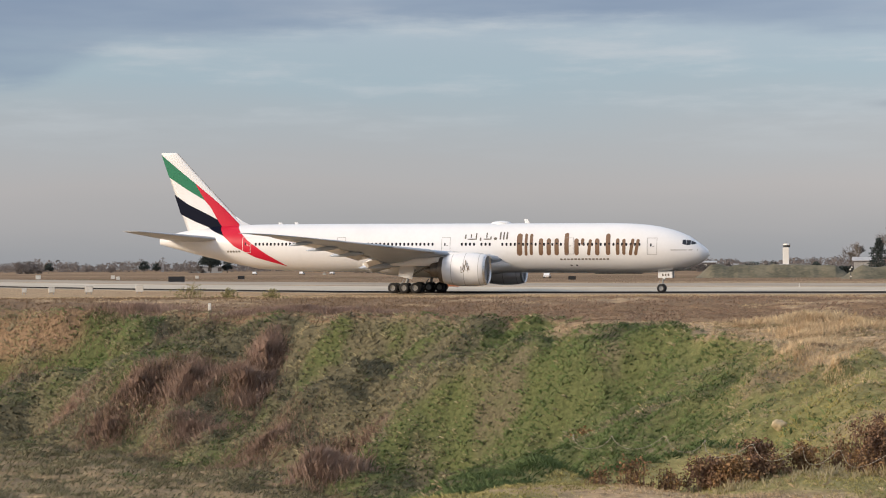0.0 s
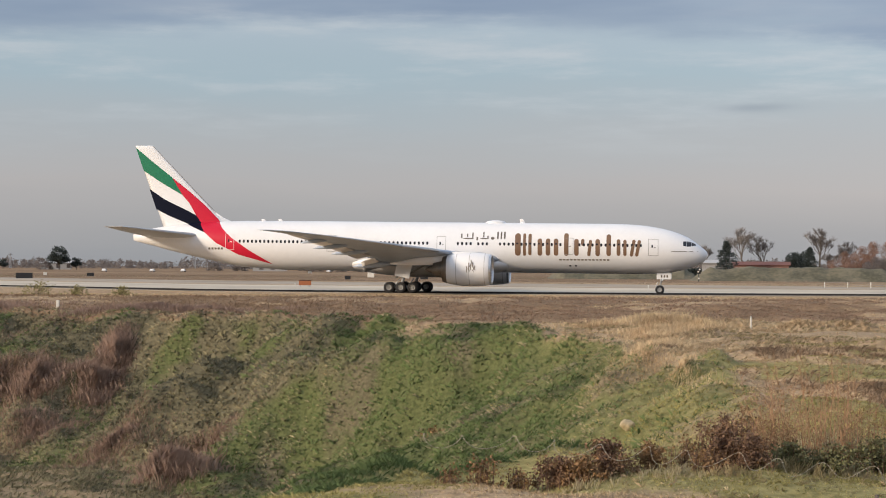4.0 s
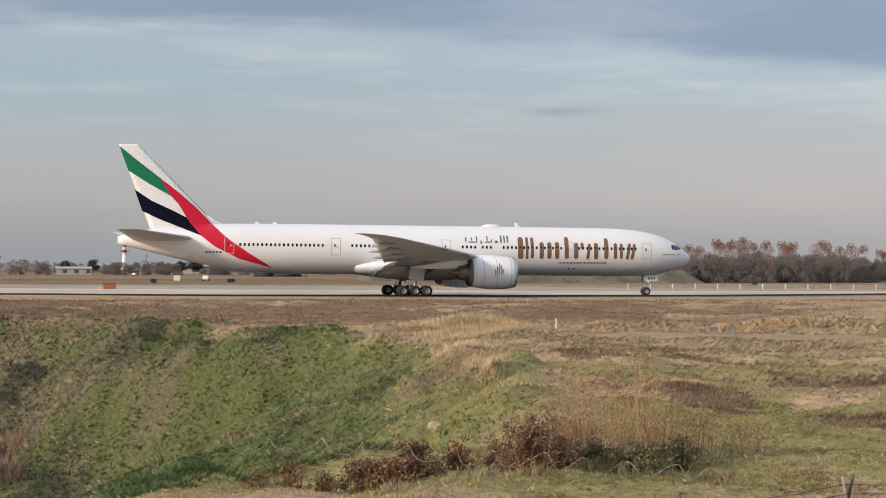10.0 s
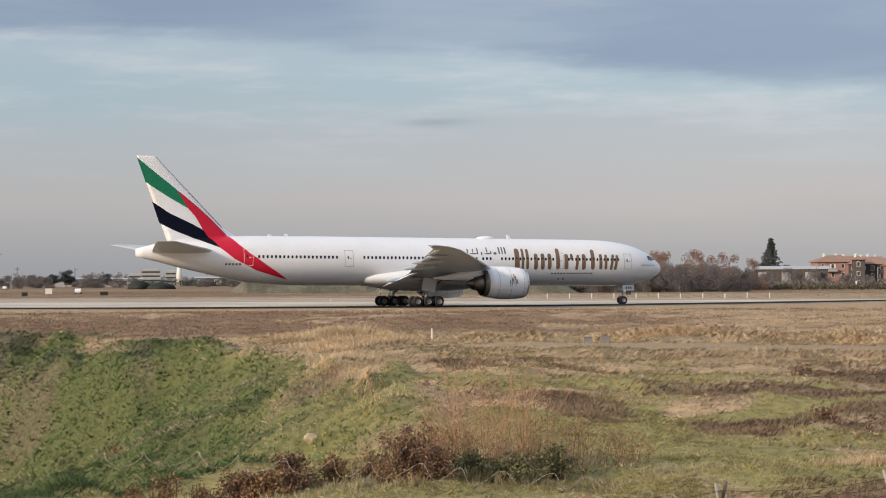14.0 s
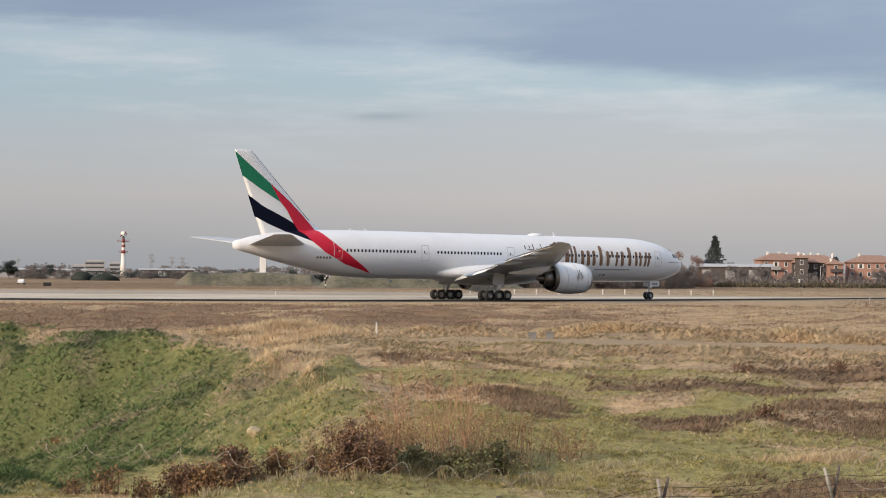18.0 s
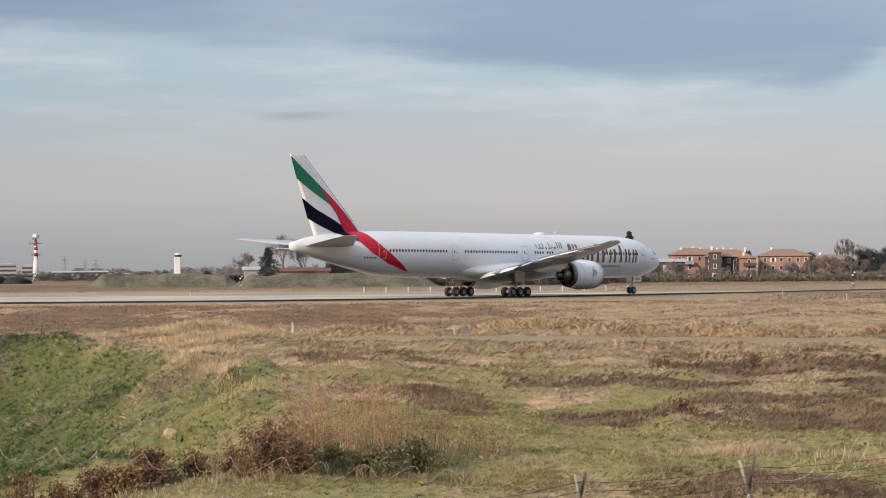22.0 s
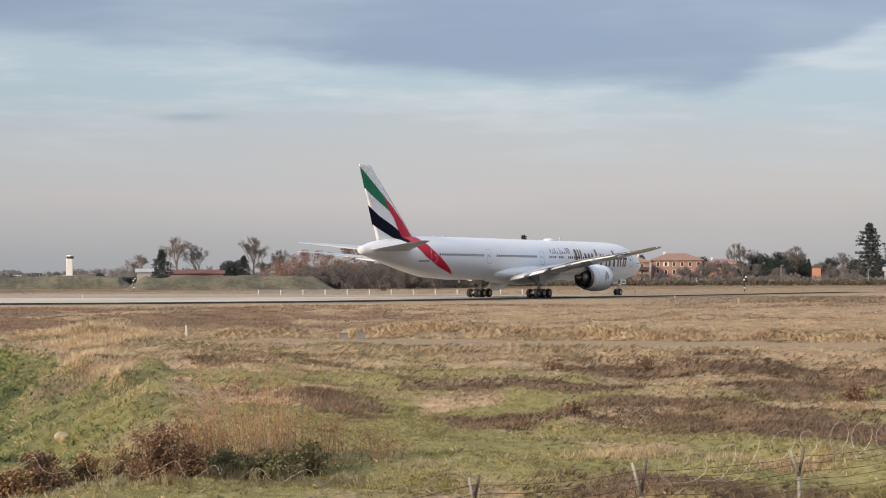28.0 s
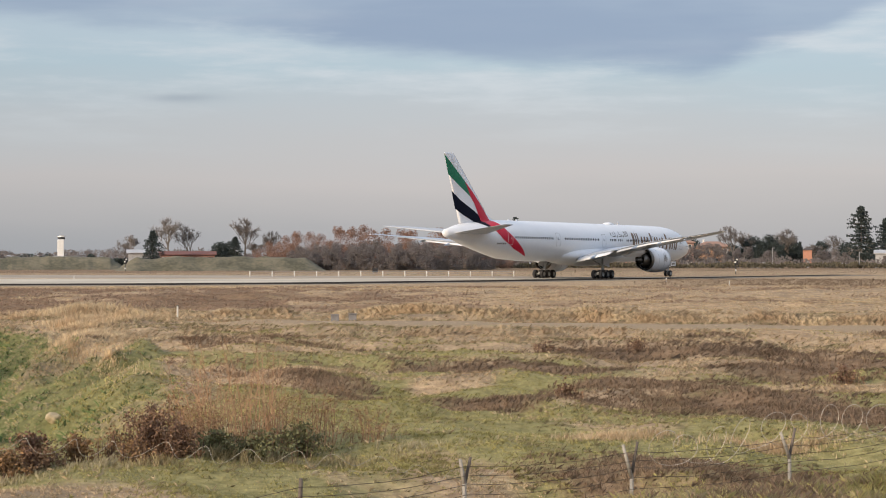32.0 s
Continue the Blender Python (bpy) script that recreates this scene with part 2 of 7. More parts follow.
# ribs and gullies that run down the pit's wall: from, to, half width, height
RIBS = [(-4.5, 128, -9.0, 115, 2.6, 1.1), (-1.5, 126, -6.0, 112, 2.4, -1.2), (-14.0, 137, -18.5, 125, 2.8, 1.0), (-11.5, 135, -15.5, 123, 2.4, -0.9), (-22.0, 145, -27.0, 133, 2.4, 0.9),
        (13.6, 66, 8.6, 56, 1.2, 0.9), (15.0, 64, 10.0, 53, 1.2, -0.7), (12.0, 52, 7.4, 44, 1.4, 0.6), (11.0, 103, 4.5, 94, 2.2, 0.8), (8.5, 112, 2.0, 101, 2.2, -0.8)]


def ribs(x, y):
    z = np.zeros(x.shape)
    for ax, ay, bx, by, w, h in RIBS:
        dx, dy = bx - ax, by - ay
        q = (dx * dx + dy * dy)
        u = ((x - ax) * dx + (y - ay) * dy) / q
        off = ((x - ax) * dy - (y - ay) * dx) / math.sqrt(q)
        off = off + (lattice(x, y, 4.5, 41) - 0.5) * 4.0 + (lattice(x, y, 1.6, 42) - 0.5) * 1.2
        z += 0.8 * h * np.exp(-(off / w) ** 2) * np.clip((u + 0.25) / 0.4, 0, 1) * np.clip((1.5 - u) / 0.6, 0, 1)
    return z


def wall_depth(x, y):
    """The same, with an uneven rim."""
    x, y = np.asarray(x, float), np.asarray(y, float)
    wx, wy = (lattice(x, y, 7.0, 51) - 0.5) * 7.0 + (lattice(x, y, 2.6, 53) - 0.5) * 2.2, (lattice(x, y, 7.0, 52) - 0.5) * 7.0
    far_out = np.clip((y - 80) / 20, 0, 1)
    return pit_depth(x + wx * far_out, y + wy * far_out) + (lattice(x, y, 11.0, 3) - 0.5) * 4.0 + (lattice(x, y, 4.5, 4) - 0.5) * 2.0


def ground_z(x, y):
    x, y = np.asarray(x, float), np.asarray(y, float)
    d = wall_depth(x, y)
    u = np.clip(d / (14.0 + 4 * (lattice(x, y, 25.0, 5) - 0.5)), 0, 1)
    z = -8.8 * (u * 0.8 + 0.2 * u * u * (3 - 2 * u))
    near = np.clip((205 - y) / 20, 0, 1) * np.clip((y + 400) / 20, 0, 1) * np.clip((400 - np.abs(x)) / 50, 0, 1)
    wall = np.clip((d + 1) / 2, 0, 1) * np.clip((17 - d) / 4, 0, 1)
    a, b = x * 0.86 - y * 0.5, (x * 0.5 + y * 0.86) * 0.5
    z = z + wall * (ribs(x, y) + (lattice(a, b, 2.1, 9) - 0.5) * 1.1 + (lattice(a, b, 1.0, 10) - 0.5) * 0.65 + (lattice(x, y, 0.8, 16) - 0.5) * 0.25)
    field = near * np.clip(-d / 2, 0, 1)
    rut = np.exp(-((y - track_line(x)) / 4.5) ** 2) * np.clip((x - 18) / 8, 0, 1) * np.clip(-d / 2, 0, 1)
    near = near * (1 - 0.85 * rut)
    ridge = np.interp(x, [18, 24, 33, 41.4, 49, 60, 90], [108, 104, 98, 89, 76, 62, 40])
    z = z + field * (0.40 * np.exp(-((y - ridge) / 1.6) ** 2) * np.clip((x - 18) / 6, 0, 1) * (0.5 + lattice(x, y, 4.0, 17)) + (lattice(x * 0.7, y, 2.3, 18) - 0.5) * 0.42 * (1 - rut) * np.clip((y - 25) / 25, 0, 1))
    z = z + near * ((lattice(x, y, 2.0, 6) - 0.5) * 0.30 + (lattice(x, y, 0.9, 7) - 0.5) * 0.16 + (lattice(x, y, 14.0, 8) - 0.5) * 0.35 + (lattice(x, y, 5.0, 14) - 0.5) * 0.20 - 0.22 * np.clip((lattice(x, y, 3.2, 15) - 0.70) * 6, 0, 1))
    # the old track lies on a low dam; the ground rises before the fence
    z = z + field * 0.30 * np.exp(-((y - track_line(x)) / 4.0) ** 2) * np.clip((x - 18) / 8, 0, 1)
    s = np.clip(((x - 3.55) * 0.426 - (y - 16.2) * 0.905 + 1.6) / 1.8, 0, 1)
    z = z + 0.6 * s * s * (3 - 2 * s) * np.clip(x / 3, 0, 1)
    return z + 1.7 * np.exp(-(x * x + y * y) / 60.0)


def spread(inner, outer, ratio):
    """Grid lines: the even ones of inner, then ever wider ones out to outer on both sides."""
    lo, hi, step = inner
    c = list(np.arange(lo, hi + step / 2, step))
    a, s = c[0], step
    while a > -outer:
        s *= ratio
        a -= s
        c.insert(0, a)
    b, s = c[-1], step
    while b < outer:
        s *= ratio
        b += s
        c.append(b)
    return np.array(c)


def soil_material():
    m = bpy.data.materials.new("meadow_soil")
    m.use_nodes = True
    k = Nodes(m.node_tree)
    b = m.node_tree.nodes["Principled BSDF"]
    b.inputs["Roughness"].default_value, b.inputs["Specular IOR Level"].default_value = 0.95, 0.1
    co = k.n("ShaderNodeTexCoord").outputs["Object"]
    att = k.n("ShaderNodeAttribute")
    att.attribute_name = "cover"
    sep = k.n("ShaderNodeSeparateColor")
    k.link(att.outputs["Color"], sep.inputs[0])
    big, mid, small = k.noise(co, 0.09, 4.0), k.noise(co, 0.55, 5.0, 0.6), k.noise(co, 4.0, 6.0, 0.65)
    straw = k.mix(k.step(small, 0.3, 0.7), (0.29, 0.20, 0.122), (0.60, 0.435, 0.265))
    straw = k.mix(k.step(mid, 0.45, 0.65), straw, (0.31, 0.225, 0.145))
    # Alpha picks dark pit-wall tones; where it fades, sunlit colour is painted in.
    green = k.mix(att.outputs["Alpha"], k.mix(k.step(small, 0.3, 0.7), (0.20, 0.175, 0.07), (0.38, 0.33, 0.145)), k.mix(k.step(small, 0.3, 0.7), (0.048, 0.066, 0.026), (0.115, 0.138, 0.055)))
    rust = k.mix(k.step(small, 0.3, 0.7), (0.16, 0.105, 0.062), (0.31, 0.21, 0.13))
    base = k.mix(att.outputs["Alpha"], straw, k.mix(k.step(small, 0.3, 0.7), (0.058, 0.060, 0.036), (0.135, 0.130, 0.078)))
    g = k.math("ADD", sep.outputs[0], k.math("MULTIPLY", k.math("SUBTRACT", mid, 0.5), 0.9))
    base = k.mix(k.step(g, 0.35, 0.75), base, green)
    r = k.math("ADD", sep.outputs[1], k.math("MULTIPLY", k.math("SUBTRACT", big, 0.5), 0.9))
    base = k.mix(k.step(r, 0.35, 0.75), base, rust)
    base = k.mix(sep.outputs[2], base, k.mix(small, (0.31, 0.225, 0.145), (0.41, 0.31, 0.20)))
    k.link(base, b.inputs["Base Color"])
    bp = k.n("ShaderNodeBump")
    bp.inputs["Strength"].default_value, bp.inputs["Distance"].default_value = 0.9, 0.12
    k.link(k.noise(co, 2.5, 7.0, 0.7), bp.inputs["Height"])
    k.link(bp.outputs[0], b.inputs["Normal"])
    return m


def bump_at(x, y, cx, cy, rx, ry):
    return np.exp(-(((x - cx) / rx) ** 2 + ((y - cy) / ry) ** 2))


def cover(x, y):
    """What grows where: shares of green grass, red-brown weeds and bare track."""
    x, y = np.asarray(x, float), np.asarray(y, float)
    d = wall_depth(x, y)
    az = np.degrees(np.arctan2(x, y))
    r = np.hypot(x, y)
    x0, y0 = x, y
    x, y = x + (lattice(x, y, 8.0, 61) - 0.5) * 7.0, y + (lattice(x, y, 8.0, 62) - 0.5) * 6.0
    n1, n2, n3 = lattice(x, y * 0.6, 5.0, 11), lattice(x, y * 0.6, 1.8, 12), lattice(x, y * 0.6, 3.4, 13)
    slope = np.clip((d + 0.5) / 1.5, 0, 1)
    green = slope * (0.30 + 0.22 * np.clip((az - 6) / 2, 0, 1) + 0.58 * np.exp(-((np.where(az > 4.2, 4.2 + (az - 4.2) * 0.25, az) - 4.2) / 3.2) ** 2) + 0.30 * np.exp(-((az + 9.3) / 1.6) ** 2) + (n1 - 0.5) * 0.9 + (n2 - 0.5) * 0.8)
    field = np.clip((96 - r) / 30, 0, 1) * (1 - slope)
    green = green + field * (0.24 + 1.3 * (n1 - 0.5) + 1.3 * (n2 - 0.5) + 0.44 * np.clip((56 - r) / 12, 0, 1) + 0.3 * bump_at(x, y, 16, 37, 5, 6) + 0.5 * bump_at(x, y, 5, 31, 5, 5) + 0.35 * bump_at(x, y, 21, 79, 6, 4) + 0.35 * bump_at(x, y, 15, 39, 4, 4) + 0.30 * bump_at(x, y, 22, 48, 6, 8) + 0.30 * bump_at(x, y, 18, 75, 7, 12) + 0.3 * bump_at(x, y, 13.5, 56, 4, 12))
    green = green + 0.9 * (bump_at(x0, y0, 13.4, 68.0, 0.9, 3.0) + 0.7 * bump_at(x0, y0, -26.5, 146.5, 4.5, 4.5))
    red = slope * (0.60 * np.exp(-((az + 7.6) / 1.8) ** 2) * np.clip((d - 3) / 4, 0, 1) * np.clip((13 - d) / 4, 0, 1) + 0.55 * np.exp(-((az + 3.0) / 1.4) ** 2) * np.clip((d - 11) / 4, 0, 1) + 0.5 * 1.7 * np.clip((-9.6 - az) / 1.5, 0, 1) * np.clip((9 - d) / 6, 0, 1))
    red = red + (1 - slope) * np.clip((y - 100) / 22, 0, 1) * np.clip((214 - y) / 14, 0, 1) * (0.74 - 0.50 * np.clip((az - 12) / 14, 0, 1) + 1.0 * (n1 - 0.5))
    red = red + (1 - slope) * np.clip((80 - r) / 10, 0, 1) * np.clip((r - 37) / 6, 0, 1) * np.clip((az - 16) / 5, 0, 1) * np.clip(2.6 * (0.6 * n3 + 0.4 * n2 - 0.52), 0, 0.4)
    red = red + (1 - slope) * (0.30 + 1.0 * n2) * (0.46 * bump_at(x, y, 31.5, 64.5, 6, 3.2) + 0.46 * bump_at(x, y, 25.2, 43.8, 3.4, 2.2) + 0.50 * bump_at(x, y, 32, 51.6, 6, 2.4) + 0.7 * bump_at(x, y, 22.5, 40.5, 2.6, 1.6) + 0.5 * bump_at(x, y, 22, 55, 4, 2) + 0.5 * bump_at(x, y, 40, 60, 6, 3))
    red = red + (1 - slope) * 0.9 * bump_at(x, y, -12, 141, 22, 6) + (0.4 + 0.6 * n2) * (0.8 * bump_at(x, y, 16, 24.5, 4, 3) + 0.6 * bump_at(x, y, 16.5, 29, 3, 2.0))
    red = red + 0.8 * (0.5 + 0.8 * n2) * bump_at(x0, y0, 22.6, 37.8, 2.6, 4.2)
    dull = (1 - slope) * np.clip((az - 21) / 4, 0, 1) * np.clip((56 - r) / 12, 0, 1)
    red = red + dull * (0.10 + 0.5 * np.clip(n3 - 0.35, 0, 1))
    green = green - dull * 0.10
    red = red + np.clip((y - 380) / 60, 0, 1) * (0.75 + 0.6 * (lattice(x * 0.1, y, 30.0, 43) - 0.5))
    red = red + (1 - slope) * np.clip((95 - y) / 10, 0, 1) * np.clip(2.0 * (n3 - 0.66), 0, 0.45) * np.clip((r - 33) / 8, 0, 1)
    track = np.clip(1.5 * np.exp(-((y0 - track_line(x0)) / 3.0) ** 4), 0, 1) * np.clip((x0 - 20) / 8, 0, 1) * (1 - slope)
    floor = np.clip((d - 15) / 4, 0, 1)
    return np.clip(green * (1 - 0.8 * floor), 0, 1), np.clip(red * (1 - 0.6 * floor), 0, 1), np.clip(track, 0, 1)


def build_ground():
    xs, ys = spread((-38, 66, 0.42), 4600, 1.15), spread((22, 150, 0.42), 4600, 1.12)
    X, Y = np.meshgrid(xs, ys)
    Z = ground_z(X, Y)
    nx, ny = len(xs), len(ys)
    me = bpy.data.meshes.new("ground")
    idx = np.arange(nx * ny).reshape(ny, nx)
    quads = np.stack([idx[:-1, :-1], idx[:-1, 1:], idx[1:, 1:], idx[1:, :-1]], -1).reshape(-1, 4)
    me.from_pydata(np.stack([X, Y, Z], -1).reshape(-1, 3).tolist(), [], quads.tolist())
    me.shade_smooth()
    att = me.color_attributes.new("cover", "FLOAT_COLOR", "POINT")
    g, r, t = cover(X.ravel(), Y.ravel())
    # Alpha: dark pit-wall soil; its fade with bearing paints in the sunlit side.
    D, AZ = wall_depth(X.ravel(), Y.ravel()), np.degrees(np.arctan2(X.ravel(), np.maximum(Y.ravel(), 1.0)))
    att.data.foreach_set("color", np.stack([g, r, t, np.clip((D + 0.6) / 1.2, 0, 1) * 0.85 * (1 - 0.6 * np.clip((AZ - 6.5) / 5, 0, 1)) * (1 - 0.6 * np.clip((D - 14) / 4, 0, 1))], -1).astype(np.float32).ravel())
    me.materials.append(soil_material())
    return tagged(new("ground", me), "winter airfield meadow with dry straw, green grass and an old pit", "ground", kind="structure")


ground = build_ground()

# ---- pavements ----
CONCRETE = material("weathered_concrete", (0.56, 0.495, 0.40), 0.97, spec=0.08, vary=0.16, scale=0.05, bump=0.2, bump_scale=3.0)
ASPHALT = material("dark_asphalt", (0.05, 0.043, 0.038), 1.0, spec=0.0, vary=0.2, scale=0.1, bump=0.3, bump_scale=8.0)
def streak_runway(m):
    """Tyre marks and stains drawn out along the runway."""
    k = Nodes(m.node_tree)
    b = m.node_tree.nodes["Principled BSDF"]
    sep, com = k.n("ShaderNodeSeparateXYZ"), k.n("ShaderNodeCombineXYZ")
    k.link(k.n("ShaderNodeTexCoord").outputs["Object"], sep.inputs[0])
    k.val(com.inputs[0], k.math("MULTIPLY", sep.outputs[0], 0.012))
    k.val(com.inputs[1], k.math("MULTIPLY", sep.outputs[1], 0.055))
    base = b.inputs["Base Color"].links[0].from_socket
    mark = k.step(k.noise(com.outputs[0], 1.6, 5.0, 0.6), 0.46, 0.68)
    k.link(k.mix(k.math("MULTIPLY", mark, 0.38), base, (0.26, 0.205, 0.155)), b.inputs["Base Color"])


OLD_CONCRETE = material("old_stained_concrete", (0.40, 0.34, 0.27), 0.97, spec=0.08, vary=0.2, scale=0.05, bump=0.2, bump_scale=3.0)
for paving in (CONCRETE, OLD_CONCRETE):
    streak_runway(paving)
EDGE_PALE = material("pale_shoulder", (0.34, 0.29, 0.225), 0.97, spec=0.08, vary=0.15, scale=0.2)


def sheet(name, left, right, z, mat, label, category):
    """A paved strip between two edge lines, 6 cm thick."""
    bm = bmesh.new()
    a = [[bm.verts.new((x, y, zz)) for zz in (z, z - 0.12)] for x, y in left]
    b = [[bm.verts.new((x, y, zz)) for zz in (z, z - 0.12)] for x, y in right]
    for i in range(len(left) - 1):
        bm.faces.new((a[i][0], a[i + 1][0], b[i + 1][0], b[i][0]))
        bm.faces.new((a[i][0], a[i][1], a[i + 1][1], a[i + 1][0]))
        bm.faces.new((b[i][0], b[i + 1][0], b[i + 1][1], b[i][1]))
    bmesh.ops.recalc_face_normals(bm, faces=bm.faces[:])
    return tagged(obj(name, bm, mat), label, category, kind="structure")


NEAR = [(-260, 540), (-76, 326), (-45, 281), (-14, 245), (15, 231), (50, 224), (75, 226), (112, 243), (150, 267), (174, 283), (210, 306)]
MID1 = [(-262, 556), (-78, 338), (-46, 290), (-14, 250), (15, 234), (50, 227), (75, 229), (111, 246), (149, 270), (173, 286), (209, 309)]
MID2 = [(-266, 590), (-84, 362), (-48, 307), (-12, 266), (17, 251), (50, 244), (74, 245), (107, 259), (146, 280), (170, 295), (205, 318)]
FAR = [(-300, 760), (-129, 575), (-62, 465), (-8, 405), (25, 385), (60, 368), (95, 345), (122, 322), (150, 288), (171, 296), (206, 319)]
pale_shoulder = sheet("pavement", NEAR, MID1, 0.05, EDGE_PALE, "pale gravelly shoulder along the taxiway", "pavement")
taxiway = sheet("road", MID1, MID2, 0.055, ASPHALT, "dark asphalt taxiway, slightly worn", "taxiway")
between = lambda a, b, f: [(p[0] + f * (q[0] - p[0]), p[1] + f * (q[1] - p[1])) for p, q in zip(a, b)]
runway = sheet("road", MID2, between(MID2, FAR, 0.46), 0.06, CONCRETE, "pale weathered concrete runway", "runway")
old_runway = sheet("road", between(MID2, FAR, 0.52), FAR, 0.06, OLD_CONCRETE, "older brown-stained concrete strip beside the runway", "runway")

# ---- the airliner: nose at the origin, x ahead, y to its left, z up from the ground ----
FUS = [(0.0, 4.865, 0.065, 0.06), (0.12, 4.83, 0.37, 0.46), (0.35, 4.79, 0.66, 0.82), (0.8, 4.8, 1.03, 1.24), (1.5, 4.89, 1.47, 1.66), (2.4, 5.045, 1.925, 2.02),
       (3.4, 5.145, 2.275, 2.34), (4.6, 5.245, 2.585, 2.64), (6.0, 5.355, 2.815, 2.88), (7.6, 5.45, 2.97, 3.03), (9.5, 5.515, 3.065, 3.1), (12.0, 5.56, 3.1, 3.1),
       (50.0, 5.81, 3.11, 3.1), (53.0, 5.82, 3.09, 3.09), (56.0, 5.92, 3.01, 3.03), (59.0, 6.01, 2.91, 2.88), (62.0, 6.27, 2.57, 2.6), (65.0, 6.51, 2.15, 2.18), (68.0, 6.72, 1.66, 1.6), (70.5, 6.835, 1.115, 0.98), (72.2, 6.83, 0.69, 0.5), (73.1, 6.83, 0.45, 0.24)]
_fs = np.array(FUS)


def hull(s):
    return [float(np.interp(s, _fs[:, 0], _fs[:, i])) for i in (1, 2, 3)]


def tilt(x):
    """The hull stands a little nose down: the lift of its lines at x."""
    return 0.0072 * (-x - 46.0)


def side(x, z):
    """Half width of the hull at x and z."""
    zc, rz, ry = hull(-x)
    u = (z - zc) / rz
    return ry * math.sqrt(max(0.0, 1 - u * u))


def foil(u):
    return 2.6 * math.sqrt(max(u, 0.0)) * (1 - u)


def fin_edges(z):
    f = (z - 8.2) / (18.55 - 8.2)
    return -60.6 + f * (-70.7 + 60.6), -69.2 + f * (-72.98 + 69.2)


def fin_half(x, z):
    le, te = fin_edges(z)
    return 0.05 * (le - te) * foil(min(max((le - x) / (le - te), 0.0), 1.0))


def skin(x, z):
    h = side(x, z)
    return max(h, fin_half(x, z)) if z > 8.0 and x < -60 else h


def decal(name, top, bottom, mat, parent, sides=(-1,), along=0.6, across=0.3, off=0.02, label=""):
    """A painted patch between two lines of (x, z), laid on the hull or the fin."""
    for sgn in sides:
        bm = bmesh.new()
        rows = []
        for (a0, a1), (b0, b1) in zip(zip(top, top[1:]), zip(bottom, bottom[1:])):
            n = max(1, int(math.hypot(a1[0] - a0[0], a1[1] - a0[1]) / along))
            for i in range(n + (a1 is top[-1])):
                f = i / n
                rows.append(((a0[0] + f * (a1[0] - a0[0]), a0[1] + f * (a1[1] - a0[1])), (b0[0] + f * (b1[0] - b0[0]), b0[1] + f * (b1[1] - b0[1]))))
        m = max(1, int(max(math.hypot(a[0] - b[0], a[1] - b[1]) for a, b in rows) / across))
        grid = []
        for a, b in rows:
            line = []
            for j in range(m + 1):
                g = j / m
                x, z = a[0] + g * (b[0] - a[0]), a[1] + g * (b[1] - a[1])
                line.append(bm.verts.new((x, sgn * (skin(x, z) + off), z)))
            grid.append(line)
        for r0, r1 in zip(grid, grid[1:]):
            for j in range(m):
                bm.faces.new((r0[j], r0[j + 1], r1[j + 1], r1[j]) if sgn > 0 else (r0[j], r1[j], r1[j + 1], r0[j + 1]))
        bmesh.ops.remove_doubles(bm, verts=bm.verts[:], dist=1e-4)
        part(name, bm, mat, parent, label, smooth=True)


def rect(name, x0, x1, z0, z1, mat, parent, sides=(-1,), off=0.02, label=""):
    decal(name, [(x0, z1), (x1, z1)], [(x0, z0), (x1, z0)], mat, parent, sides, 0.7, 0.35, off, label)


def pill(x0, x1, z0, z1, mat, parent, sides, lean=0.0, label=""):
    """A painted bar with rounded ends; lean shears it along the hull."""
    cx, hw = (x0 + x1) / 2, (x1 - x0) / 2
    r = min(hw, (z1 - z0) / 2)
    ends = [(u, r * (1 - math.sqrt(1 - u * u))) for u in (-1, -0.85, -0.5, 0, 0.5, 0.85, 1)]
    decal("marking", [(cx + hw * u + lean, z1 - d) for u, d in ends], [(cx + hw * u - lean, z0 + d) for u, d in ends], mat, parent, sides, 0.6, 0.35, 0.022, label)


def wing_line(y):
    """Leading edge x, trailing edge x, height of the leading edge and thickness share at the span place y."""
    le = float(np.interp(y, [2.0, 28.8, 31.2, 32.4], [-25.0, -43.3, -45.5, -47.3]))
    te = float(np.interp(y, [2.0, 10.0, 28.8, 31.2, 32.4], [-40.6, -40.9, -46.6, -48.0, -48.9]))
    return le, te, 4.20 + 0.100 * (y - 3), float(np.interp(y, [2, 10, 20, 32.4], [0.115, 0.095, 0.08, 0.06]))


def wing_droop(y):
    """Fall of the chord from front to back: nose-up at the root, level at the tip."""
    return float(np.interp(y, [2.0, 6.0, 10.0, 15.0, 20.0, 32.4], [0.065, 0.060, 0.045, 0.010, 0.0, -0.02]))


def wing_ring(y, sgn, le, te, z, th, n=10, droop=0.0):
    c = le - te
    up = [(le - c * u, th * c * 0.58 * foil(u)) for u in ((i / n) ** 1.5 for i in range(n + 1))]
    lo = [(le - c * u, -th * c * 0.36 * foil(u)) for u in ((i / n) ** 1.5 for i in range(n - 1, 0, -1))]
    return [(x, sgn * y, z + h - droop * (le - x)) for x, h in up + lo]


